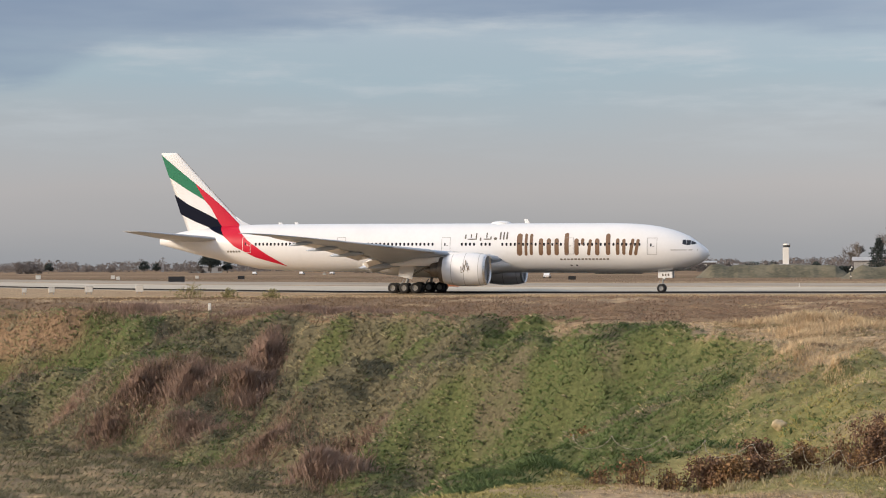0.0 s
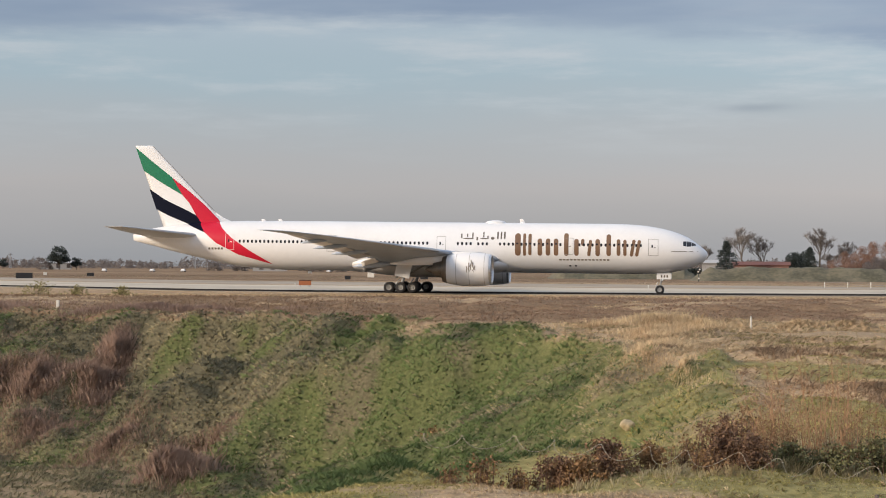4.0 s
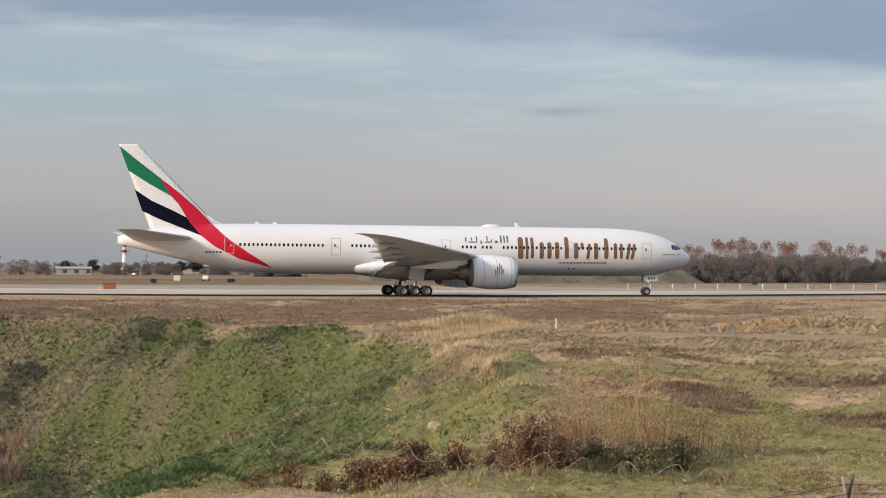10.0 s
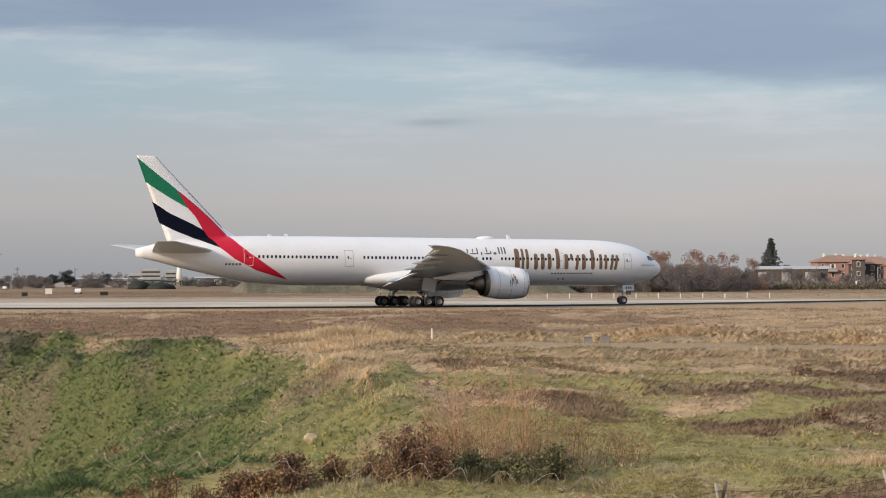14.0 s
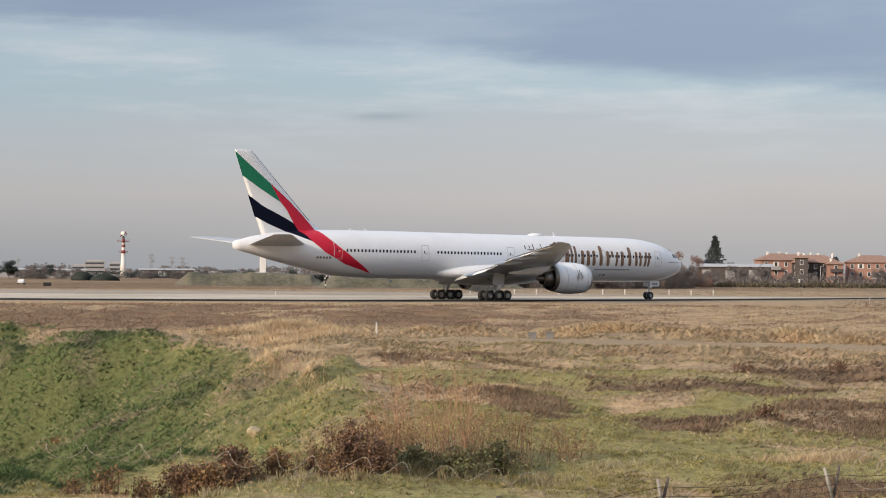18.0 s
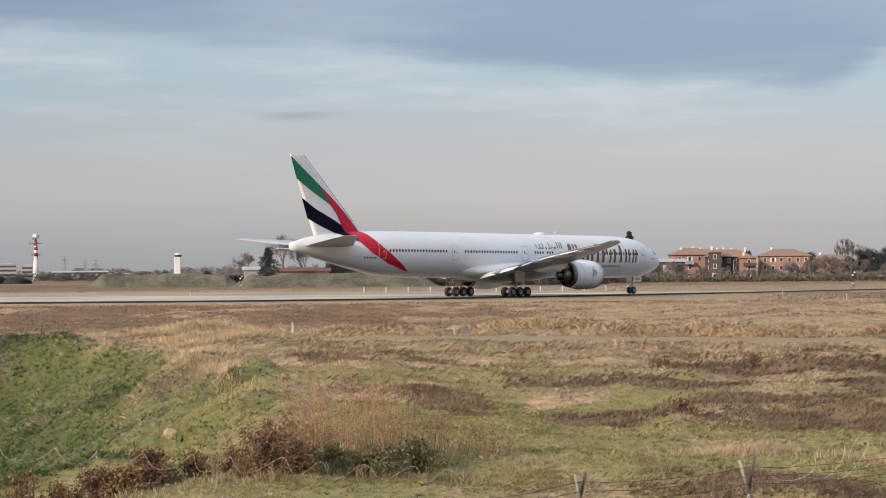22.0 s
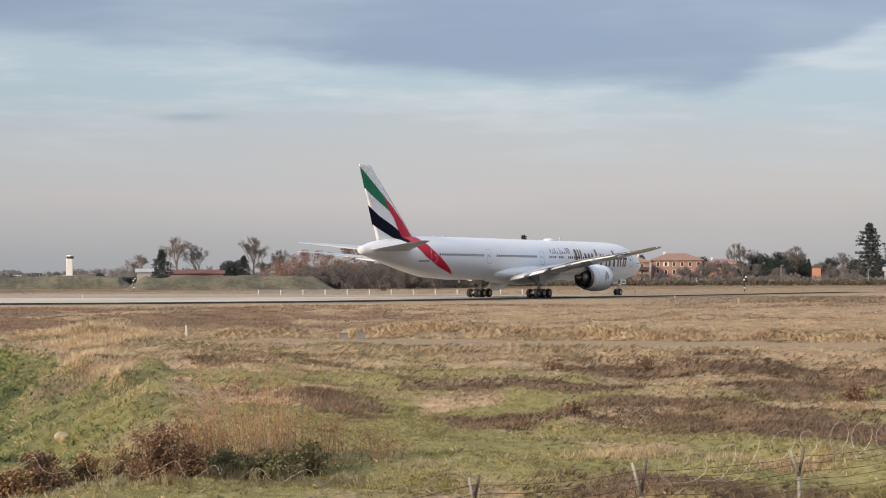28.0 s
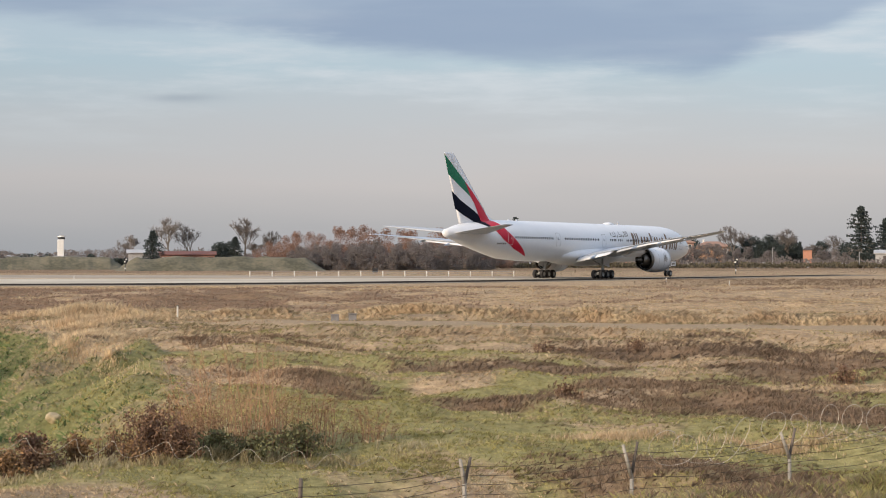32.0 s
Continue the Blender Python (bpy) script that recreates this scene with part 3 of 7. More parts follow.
def build_wing(plane, sgn):
    bm = bmesh.new()
    loft(bm, [wing_ring(y, sgn, *wing_line(y), droop=wing_droop(y)) for y in (2.0, 4, 7, 10, 12, 14, 16.5, 19, 24, 28.8, 30.2, 31.2, 32.0, 32.4)])
    wing = part("wing", bm, WING_GREY, plane, "grey swept wing with a raked tip", smooth=True)
    # bright slats along the front edge
    for y0, y1 in ((11.8, 17.0), (17.1, 22.8), (22.9, 28.6), (4.2, 8.4)):
        bm = bmesh.new()
        rings = []
        for y in (y0, (y0 + y1) / 2, y1):
            le, te, z, th = wing_line(y)
            c = le - te
            rings.append([(le + 0.10 - c * u, sgn * y, z - wing_droop(y) * c * u + s * c * th * (0.62 if s > 0 else 0.40) * foil(u)) for u, s in ((0.09, 1), (0.045, 1), (0.012, 1), (0.0, 1), (0.012, -1), (0.05, -1))])
        loft(bm, rings)
        part("slat", bm, SLAT_GREY, wing, "pale leading-edge slat", smooth=True)
    # flaps, a little drooped, behind the trailing edge
    for y0, y1, chord, drop in ((3.4, 9.2, 2.6, 0.30), (10.6, 23.5, 1.7, 0.24), (23.8, 28.6, 1.0, 0.08)):
        bm = bmesh.new()
        rings = []
        for y in (y0, (y0 + y1) / 2, y1):
            le, te, z, th = wing_line(y)
            zt = z - wing_droop(y) * (le - te) - 0.06
            c = chord * (1 - 0.35 * (y - y0) / (y1 - y0))
            rings.append([(te + 0.9 - c * u, sgn * y, zt + s * c * 0.07 * foil(u) - drop * c * u * u) for u, s in ((0, 1), (0.1, 1), (0.35, 1), (0.7, 1), (1, 1), (0.7, -1), (0.35, -1), (0.1, -1))])
        loft(bm, rings)
        part("flap", bm, WHITE, wing, "pale flap drooped behind the wing", smooth=True)
        # spoiler panels above the flap
        for k in range(3 if y1 - y0 > 8 else 2):
            n = 3 if y1 - y0 > 8 else 2
            ya, yb = y0 + (y1 - y0) * k / n + 0.08, y0 + (y1 - y0) * (k + 1) / n - 0.08
            if y0 > 23:
                continue
            bm = bmesh.new()
            rings = []
            for y in (ya, yb):
                le, te, z, th = wing_line(y)
                c = le - te
                ring = []
                for u, lift in ((0.76, 0.012), (0.955, 0.02), (0.955, 0.07), (0.76, 0.05)):
                    ring.append((le - c * u, sgn * y, z - wing_droop(y) * c * u + th * c * 0.58 * foil(u) + lift))
                rings.append(ring)
            loft(bm, rings)
            part("spoiler", bm, GREY_PAINT, wing, "grey spoiler panel")
    for y, ln, fat in ((6.6, 5.0, 1.0), (14.6, 4.6, 0.85), (19.6, 4.2, 0.75), (24.4, 3.2, 0.6)):
        le, te, z, th = wing_line(y)
        bm = bmesh.new()
        zt = z - wing_droop(y) * (le - te) - 0.12
        rings = [[(te + 2.6 - ln * u, sgn * (y + 0.27 * fat * r * math.cos(a)), zt - 0.22 * fat - 0.30 * u * u + 0.36 * fat * r * math.sin(a)) for a in (2 * math.pi * i / 10 for i in range(10))]
                 for u, r in ((0, 0.05), (0.1, 0.55), (0.3, 1.0), (0.6, 1.0), (0.85, 0.6), (1, 0.05))]
        loft(bm, rings)
        part("flap_fairing", bm, WING_GREY, wing, "canoe-shaped flap track fairing", smooth=True)
    le, te, z, th = wing_line(32.2)
    bm = bmesh.new()
    bmesh.ops.create_icosphere(bm, subdivisions=1, radius=0.09, matrix=pose(te + 0.4, sgn * 32.25, z))
    part("tip_light", bm, LAMP_WHITE, wing, "white wing-tip lamp")


LAMP_WHITE = glowing("white_lamp_glass", (1.0, 0.97, 0.9), 0.6)


def build_engine(plane, sgn):
    y0, zc = sgn * 9.6, 2.92
    bm = bmesh.new()
    lathe(bm, [(-25.62, 1.70), (-25.70, 1.80), (-26.4, 1.95), (-27.6, 2.03), (-29.0, 2.01), (-30.3, 1.84), (-30.95, 1.70), (-30.97, 1.64), (-30.4, 1.60)], (y0, zc))
    cowl = part("engine_cowl", bm, WHITE, plane, "white engine cowl", smooth=True)
    bm = bmesh.new()
    lathe(bm, [(-26.05, 1.60), (-25.72, 1.58), (-25.56, 1.64), (-25.55, 1.72), (-25.62, 1.80), (-25.82, 1.86)], (y0, zc))
    part("inlet_lip", bm, CHROME, cowl, "bare metal inlet lip", smooth=True)
    bm = bmesh.new()
    lathe(bm, [(-26.04, 1.60), (-26.8, 1.56), (-27.3, 1.57)], (y0, zc))
    part("inlet_duct", bm, GREY_PAINT, cowl, "grey inlet duct", smooth=True)
    bm = bmesh.new()
    for i in range(22):
        a = 2 * math.pi * i / 22
        pts = []
        for r, tw in ((0.42, 0.10), (1.0, 0.2), (1.56, 0.30)):
            for s in (-1, 1):
                b = a + s * 0.13 * (0.42 / r + 0.35)
                pts.append(bm.verts.new((-27.1 + s * tw * 0.5, y0 + r * math.cos(b), zc + r * math.sin(b))))
        bm.faces.new((pts[0], pts[1], pts[3], pts[2]))
        bm.faces.new((pts[2], pts[3], pts[5], pts[4]))
    part("fan", bm, FAN, cowl, "dark fan blades")
    bm = bmesh.new()
    lathe(bm, [(-26.5, 0.02), (-26.65, 0.2), (-26.95, 0.38), (-27.2, 0.45)], (y0, zc), 16)
    part("spinner", bm, FAN, cowl, "dark spinner", smooth=True)
    bm = bmesh.new()
    lathe(bm, [(-29.8, 1.15), (-31.0, 1.12), (-31.9, 0.98), (-32.7, 0.80), (-32.72, 0.74), (-32.0, 0.75)], (y0, zc))
    part("core_nozzle", bm, HOT_METAL, cowl, "dull metal exhaust nozzle", smooth=True)
    bm = bmesh.new()
    lathe(bm, [(-30.90, 1.69), (-31.5, 1.55), (-31.52, 1.50), (-30.6, 1.56)], (y0, zc))
    part("fan_nozzle", bm, HOT_METAL, cowl, "dull metal fan nozzle ring", smooth=True)
    bm = bmesh.new()
    for xs in (-26.35, -28.15, -29.75):
        r0 = float(np.interp(-xs, [25.7, 26.4, 27.6, 29.0, 30.3], [1.80, 1.95, 2.03, 2.01, 1.84])) + 0.006
        lathe(bm, [(xs - 0.025, r0), (xs + 0.025, r0)], (y0, zc))
    part("cowl_seam", bm, SEAM, cowl, "thin grey cowl seams")
    bm = bmesh.new()
    lathe(bm, [(-31.8, 0.55), (-32.6, 0.52), (-33.2, 0.34), (-33.7, 0.05)], (y0, zc), 20)
    part("exhaust_plug", bm, HOT_METAL, cowl, "dull metal exhaust cone", smooth=True)
    bm = bmesh.new()
    lathe(bm, [(-30.2, 1.58), (-30.25, 1.12)], (y0, zc))
    part("bypass_back", bm, FAN, cowl, "dark bypass duct")
    # pylon
    bm = bmesh.new()
    loft(bm, [[(x, y0 + w, z) for w, z in ((-h, zl), (h, zl), (h * 0.7, zu), (-h * 0.7, zu))] for x, h, zl, zu in
              ((-26.8, 0.08, 4.8, 4.98), (-28.2, 0.22, 4.6, 5.05), (-30.5, 0.30, 3.9, 5.05), (-33.0, 0.30, 3.4, 4.7), (-36.5, 0.16, 3.35, 3.9), (-38.0, 0.04, 3.5, 3.7))])
    part("pylon", bm, WHITE, plane, "white engine pylon", smooth=True)
    # emblem on the outer flank: plain bent strokes, tall and narrow
    bm = bmesh.new()
    r = 2.05
    for pts, w in (([(0.05, 1.0), (0.12, 0.55), (-0.02, 0.1), (0.05, -0.35)], 0.11), ([(-0.22, 0.55), (-0.16, 0.2), (-0.25, -0.2), (-0.10, -0.5)], 0.11), ([(-0.48, 0.15), (-0.44, -0.2), (-0.46, -0.45)], 0.10),
                   ([(0.30, 0.65), (0.26, 0.2), (0.38, -0.1), (0.30, -0.45)], 0.11), ([(0.52, 0.25), (0.50, -0.1), (0.56, -0.35)], 0.09), ([(-0.50, -0.55), (-0.2, -0.72), (0.15, -0.70), (0.45, -0.55)], 0.12), ([(-0.30, -0.86), (0.0, -0.95), (0.35, -0.84)], 0.11)):
        line = []
        for (ax, az), (bx, bz) in zip(pts, pts[1:]):
            d = Vector((bx - ax, bz - az)).normalized()
            n = Vector((-d.y, d.x)) * w * 0.5
            for x, z in ((ax, az), (bx, bz)):
                line.append(((x + n.x, z + n.y), (x - n.x, z - n.y)))
        vs = []
        for pair in line:
            vs.append([bm.verts.new((-27.95 + x, y0 + sgn * r * math.cos((z * 0.95 + 0.1) / r), zc + 0.15 + r * math.sin((z * 0.95 + 0.1) / r))) for x, z in pair])
        for a, b in zip(vs, vs[1:]):
            bm.faces.new((a[0], a[1], b[1], b[0]) if sgn < 0 else (a[0], b[0], b[1], a[1]))
    part("emblem", bm, MARK_BROWN, cowl, "gold emblem")
    return cowl


def wheel_mesh(r, w):
    bm = bmesh.new()
    prof = [(-w / 2, r * 0.52), (-w / 2, r * 0.84), (-w * 0.36, r * 0.96), (-w * 0.15, r), (w * 0.15, r), (w * 0.36, r * 0.96), (w / 2, r * 0.84), (w / 2, r * 0.52)]
    n = 24
    rings = [[(rr * math.cos(2 * math.pi * i / n), x, rr * math.sin(2 * math.pi * i / n)) for i in range(n)] for x, rr in prof]
    loft(bm, rings, cap=False)
    tyre = bpy.data.meshes.new("tyre")
    bm.to_mesh(tyre)
    bm.free()
    tyre.shade_smooth()
    tyre.materials.append(RUBBER)
    bm = bmesh.new()
    prof = [(-w * 0.30, r * 0.08), (-w * 0.34, r * 0.2), (-w * 0.22, r * 0.3), (-w * 0.40, r * 0.46), (-w * 0.47, r * 0.53), (w * 0.47, r * 0.53), (w * 0.40, r * 0.46), (w * 0.22, r * 0.3), (w * 0.34, r * 0.2), (w * 0.30, r * 0.08)]
    loft(bm, [[(rr * math.cos(2 * math.pi * i / n), x, rr * math.sin(2 * math.pi * i / n)) for i in range(n)] for x, rr in prof])
    for i in range(8):
        a = 2 * math.pi * i / 8
        for s in (-1, 1):
            slab(bm, (r * 0.36 * math.cos(a), s * w * 0.32, r * 0.36 * math.sin(a)), (r * 0.08, w * 0.1, r * 0.08))
    rim = bpy.data.meshes.new("rim")
    bm.to_mesh(rim)
    bm.free()
    rim.materials.append(HUB)
    return tyre, rim


WHEELS = []


def put_wheel(plane, meshes, x, y, r):
    tyre, rim = meshes
    w = share("wheel", tyre, plane, pose(x, y, r))
    w["label"] = "black aircraft tyre on a grey wheel"
    share("rim", rim, w, Matrix.Identity(4))
    WHEELS.append((w, x, y, r))


def build_airliner():
    plane = new("airliner")
    tagged(plane, "long white twin-engine airliner with red, green and black tail", "airplane")
    # hull
    ss = sorted(set([f[0] for f in FUS] + list(np.arange(1, 73, 1.0))))
    n = 48
    bm = bmesh.new()
    rings = []
    for s in ss:
        zc, rz, ry = hull(s)
        rings.append([(-s, ry * math.cos(2 * math.pi * i / n), zc + rz * math.sin(2 * math.pi * i / n)) for i in range(n)])
    loft(bm, rings)
    body = part("fuselage", bm, WHITE, plane, "glossy white fuselage", smooth=True)
    # belly fairing
    bm = bmesh.new()
    rings = []
    for i in range(17):
        f = i / 16
        g = max(0.02, max(0.0, math.sin(math.pi * f)) ** 0.42)
        rings.append([(-23.2 - 22.2 * f, 3.75 * g ** 0.7 * math.cos(a), 3.75 + (1.75 * g) * math.sin(a) - 0.1) for a in (2 * math.pi * k / 32 for k in range(32))])
    loft(bm, rings)
    part("belly_fairing", bm, WHITE, plane, "white wing-to-body fairing", smooth=True)
    # fin
    bm = bmesh.new()
    rings = []
    for z in (7.6, 9.0, 11.0, 13.0, 15.0, 17.0, 18.2, 18.5, 18.56):
        le, te = fin_edges(z)
        c, k = le - te, (1.0 if z < 18.3 else 0.45 if z < 18.53 else 0.1)
        us = [(i / 14) ** 1.4 for i in range(15)]
        rings.append([(le - c * u, 0.05 * c * k * foil(u), z) for u in us] + [(le - c * u, -0.05 * c * k * foil(u), z) for u in us[-2:0:-1]])
    loft(bm, rings)
    fin = part("fin", bm, WHITE, plane, "white swept tail fin with coloured bands", smooth=True)
    bm = bmesh.new()
    loft(bm, [[(x, y, z) for y, z in ((-w, 8.2), (w, 8.2), (0.02, h), (-0.02, h))] for x, w, h in ((-58.8, 0.05, 8.45), (-60.2, 0.14, 8.85), (-61.3, 0.22, 9.35), (-62.6, 0.25, 10.2))])
    part("leading_edge", tube(bmesh.new(), (-62.30, 0, 10.0), (-70.60, 0, 18.45), 0.05, 0.04, 8), SEAM, fin, "grey leading edge")
    part("dorsal_fairing", bm, WHITE, fin, smooth=True)
    both = (-1, 1)
    decal("green_band", [(-72.9, 18.3), (-70.82, 16.63), (-68.0, 14.45)], [(-71.85, 15.35), (-69.35, 13.75), (-66.6, 12.2)], GREEN, fin, both, along=0.3, across=0.25, off=0.03, label="green band")
    decal("black_band", [(-71.05, 13.0), (-69.0, 11.65), (-66.2, 10.35), (-64.75, 9.6), (-63.9, 8.4), (-63.15, 7.42)], [(-70.15, 10.4), (-68.3, 9.5), (-66.0, 8.6), (-64.9, 8.1), (-63.9, 7.7), (-63.15, 7.40)], BLACK, fin, both, along=0.12, across=0.1, off=0.03, label="black band")
    decal("red_band", [(-68.0, 14.45), (-65.5, 12.5), (-63.7, 10.95), (-61.95, 9.2), (-60.8, 7.85), (-59.6, 6.8), (-57.2, 5.15), (-54.45, 3.5)],
          [(-66.6, 12.2), (-65.7, 11.2), (-64.75, 9.6), (-63.9, 8.4), (-63.15, 7.4), (-61.5, 6.05), (-58.6, 4.6), (-54.5, 3.46)], RED, fin, both, along=0.12, across=0.1, off=0.035, label="red sweeping band")
    # tailplane
    for sgn in both:
        bm = bmesh.new()
        rings = []
        for y in (0.6, 2.0, 5.0, 8.0, 10.2, 10.6, 10.77):
            f = (y - 0.6) / 10.17
            rings.append(wing_ring(y, sgn, -62.9 - 8.3 * f, -71.3 - 2.3 * f, 6.85 + 1.1 * f, 0.10 if y < 10.5 else 0.05))
        loft(bm, rings)
        part("tailplane", bm, GREY_PAINT, plane, "grey horizontal tailplane", smooth=True)
        build_wing(plane, sgn)
        build_engine(plane, sgn)
    # cabin windows, on one shared pane along the straight hull
    zw = 6.22
    bm = bmesh.new()
    ring = [(0.13 * math.copysign(abs(math.cos(a)) ** 0.55, math.cos(a)), 0.19 * math.copysign(abs(math.sin(a)) ** 0.55, math.sin(a))) for a in (2 * math.pi * i / 12 for i in range(12))]
    loft(bm, [[(x, y, z) for x, z in ring] for y in (-0.012, 0.012)])
    pane = bpy.data.meshes.new("window")
    bm.to_mesh(pane)
    bm.free()
    pane.materials.append(GLASS_DARK)
    rows = []
    for x0, x1 in ((-58.4, -48.2), (-44.6, -34.4), (-30.65, -29.0), (-28.1, -26.9), (-25.4, -18.2), (-15.6, -8.0)):
        k = int(round((x1 - x0) / 0.533))
        rows += [x0 + 0.533 * i for i in range(k + 1)]
    for sgn in both:
        for x in rows:
            share("window", pane, body, pose(x, sgn * (side(x, zw + tilt(x)) + 0.008), zw + tilt(x)))
    # doors: a seam all round, a small pane and a grip
    for x0, x1, z0, z1 in ((-7.2, -6.0, 4.98, 7.02), (-17.5, -16.35, 5.0, 7.05), (-33.3, -32.15, 5.05, 7.1), (-47.2, -46.05, 5.05, 7.1), (-60.3, -59.15, 5.1, 7.15)):
        z0, z1 = z0 + tilt(x0), z1 + tilt(x0)
        lift, seam = (0.05, WHITE) if x0 < -59 else (0.018, SEAM)
        for sgn in both:
            bm = bmesh.new()
            m = 14
            pts = [(x0, z0 + (z1 - z0) * i / m) for i in range(m)] + [(x0 + (x1 - x0) * i / 4, z1) for i in range(4)] + [(x1, z1 - (z1 - z0) * i / m) for i in range(m)] + [(x1 - (x1 - x0) * i / 4, z0) for i in range(4)]
            cx, cz = (x0 + x1) / 2, (z0 + z1) / 2
            outer, inner = [], []
            for x, z in pts:
                xi, zi = x + math.copysign(0.045, cx - x), z + math.copysign(0.045, cz - z)
                outer.append(bm.verts.new((x, sgn * (side(x, z) + lift), z)))
                inner.append(bm.verts.new((xi, sgn * (side(xi, zi) + lift), zi)))
            for i in range(len(pts)):
                j = (i + 1) % len(pts)
                bm.faces.new((outer[i], outer[j], inner[j], inner[i]))
            d = part("door", bm, seam, body, "cabin door outlined by a thin seam")
            rect("door_window", cx - 0.22, cx - 0.05, z0 + 0.98, z0 + 1.33, GLASS_DARK, d, (sgn,), lift + 0.002)
            rect("door_grip", cx + 0.05, cx + 0.3, z0 + 0.96, z0 + 1.06, seam, d, (sgn,), lift + 0.002)
    # flight-deck panes
    for sgn in both:
        for (xa, za, zb), (xb, zc_, zd) in (((-1.45, 5.98, 6.12), (-2.0, 5.90, 6.40)), ((-2.05, 5.88, 6.42), (-2.55, 5.84, 6.50)), ((-2.60, 5.86, 6.50), (-3.0, 5.96, 6.48))):
            decal("windscreen", [(xa, zb), (xb, zd)], [(xa, za), (xb, zc_)], GLASS_DARK, body, (sgn,), 0.2, 0.1, 0.015, "dark flight-deck pane")
        rect("nose_bar", -4.4, -1.2, 5.20, 5.28, MARK_GREY, body, (sgn,), 0.012)
    # big gold wordmark as plain rounded bars, small script as bars too
    for x0, x1, z0, z1, lean in ((-23.55, -22.85, 4.62, 7.42, 0), (-22.55, -22.2, 4.62, 7.40, 0), (-21.9, -21.5, 4.7, 7.36, 0), (-20.75, -20.2, 4.65, 6.78, 0), (-19.75, -19.2, 4.65, 6.78, 0), (-18.75, -18.2, 4.65, 6.78, 0),
                                 (-17.5, -16.95, 4.65, 7.45, 0), (-16.25, -15.7, 4.65, 6.74, 0), (-15.4, -15.0, 5.9, 6.74, 0), (-14.55, -14.15, 4.62, 6.62, 0.1), (-13.65, -13.1, 4.62, 6.72, 0),
                                 (-12.3, -11.75, 4.64, 7.32, 0), (-11.05, -10.6, 4.66, 6.70, 0), (-10.25, -9.85, 4.66, 6.66, 0), (-9.3, -8.9, 4.6, 6.66, 0.15), (-8.65, -8.25, 4.6, 6.62, 0.15)):
        pill(x0, x1, z0, z1, GOLD, body, both, lean, "gold marking bar")
    for x0, x1, z0, z1 in ((-30.3, -30.12, 6.78, 7.35), (-30.0, -28.7, 6.66, 6.82), (-29.55, -29.4, 6.9, 7.35), (-28.9, -28.74, 6.66, 7.5), (-28.35, -28.15, 6.5, 6.95), (-27.9, -26.9, 6.66, 6.82), (-27.55, -27.38, 6.9, 7.55), (-27.0, -26.84, 6.66, 7.1), (-26.55, -26.1, 6.6, 6.95), (-25.8, -25.6, 6.66, 7.6), (-25.35, -25.18, 6.66, 7.6), (-24.95, -24.75, 6.66, 7.6)):
        pill(x0, x1, z0, z1, MARK_GREY, body, both, 0, "dark marking bar")
    for i in range(14):
        rect("marking", -18.1 + 0.45 * i, -18.1 + 0.45 * i + 0.30, 4.08, 4.26, MARK_BROWN, body, both, 0.022)
    for i in range(5):
        rect("marking", -62.6 + 0.42 * i, -62.6 + 0.42 * i + 0.26, 5.25, 5.50, MARK_GREY, body, both, 0.022)
    for x in (-16.9, -16.2):
        rect("vent", x, x + 0.25, 3.35, 3.50, GLASS_DARK, body, both, 0.02, "small dark vent")
    # aerials and dome on the crown, lamps below
    bm = bmesh.new()
    bmesh.ops.create_uvsphere(bm, u_segments=20, v_segments=10, radius=1.0, matrix=pose(-26.3, 0, 8.70) @ Matrix.Diagonal((1.35, 0.75, 0.38, 1)))
    part("radome", bm, WHITE, plane, "white aerial dome", smooth=True)
    for x in (-55.8, -53.6, -22.8):
        bm = bmesh.new()
        loft(bm, [[(x + 0.35 - a, -w, 8.5), (x + 0.35 - a, w, 8.5), (x - 0.1 - a * 0.6, w, 9.25 if x > -30 else 9.15), (x - 0.1 - a * 0.6, -w, 9.25 if x > -30 else 9.15)] for a, w in ((0.0, 0.02), (0.35, 0.05), (0.7, 0.02))])
        part("blade_aerial", bm, WHITE, plane, "white blade aerial")
    bm = bmesh.new()
    slab(bm, (-50, 0, 2.46), (0.5, 0.06, 0.35), bevel=0.02)
    part("blade_aerial", bm, WHITE, plane, "white blade aerial")
    # nose gear
    bm = bmesh.new()
    tube(bm, (-5.6, 0, 3.2), (-5.85, 0, 0.75), 0.13, 0.11, 12)
    tube(bm, (-5.89, -0.5, 0.54), (-5.89, 0.5, 0.54), 0.09, n=10)
    tube(bm, (-4.2, 0, 2.9), (-5.75, 0, 1.5), 0.07, n=8)
    tube(bm, (-6.1, 0, 1.5), (-6.35, 0, 1.0), 0.05, n=8)
    tube(bm, (-6.35, 0, 1.0), (-5.95, 0, 0.7), 0.05, n=8)
    slab(bm, (-5.85, 0, 0.75), (0.3, 0.35, 0.45), bevel=0.04)
    nose_gear = part("nose_gear", bm, STRUT, plane, "grey nose gear leg")
    for sgn in both:
        bm = bmesh.new()
        slab(bm, (-5.35, sgn * 0.72, 2.22), (1.8, 0.05, 0.80), bevel=0.02)
        door = part("gear_door", bm, WHITE, nose_gear, "white nose gear door")
        bm = bmesh.new()
        for i in range(3):
            slab(bm, (-4.95 - 0.35 * i, sgn * 0.75, 2.2), (0.2, 0.02, 0.3))
        part("marking", bm, MARK_GREY, door)
    bm = bmesh.new()
    for y in (-0.2, 0.2):
        bmesh.ops.create_uvsphere(bm, u_segments=10, v_segments=6, radius=0.09, matrix=pose(-5.55, y, 1.75))
    part("taxi_lamp", bm, LAMP_WHITE, nose_gear, "taxi lamps")
    small = wheel_mesh(0.545, 0.40)
    for y in (-0.38, 0.38):
        put_wheel(plane, small, -5.89, y, 0.545)
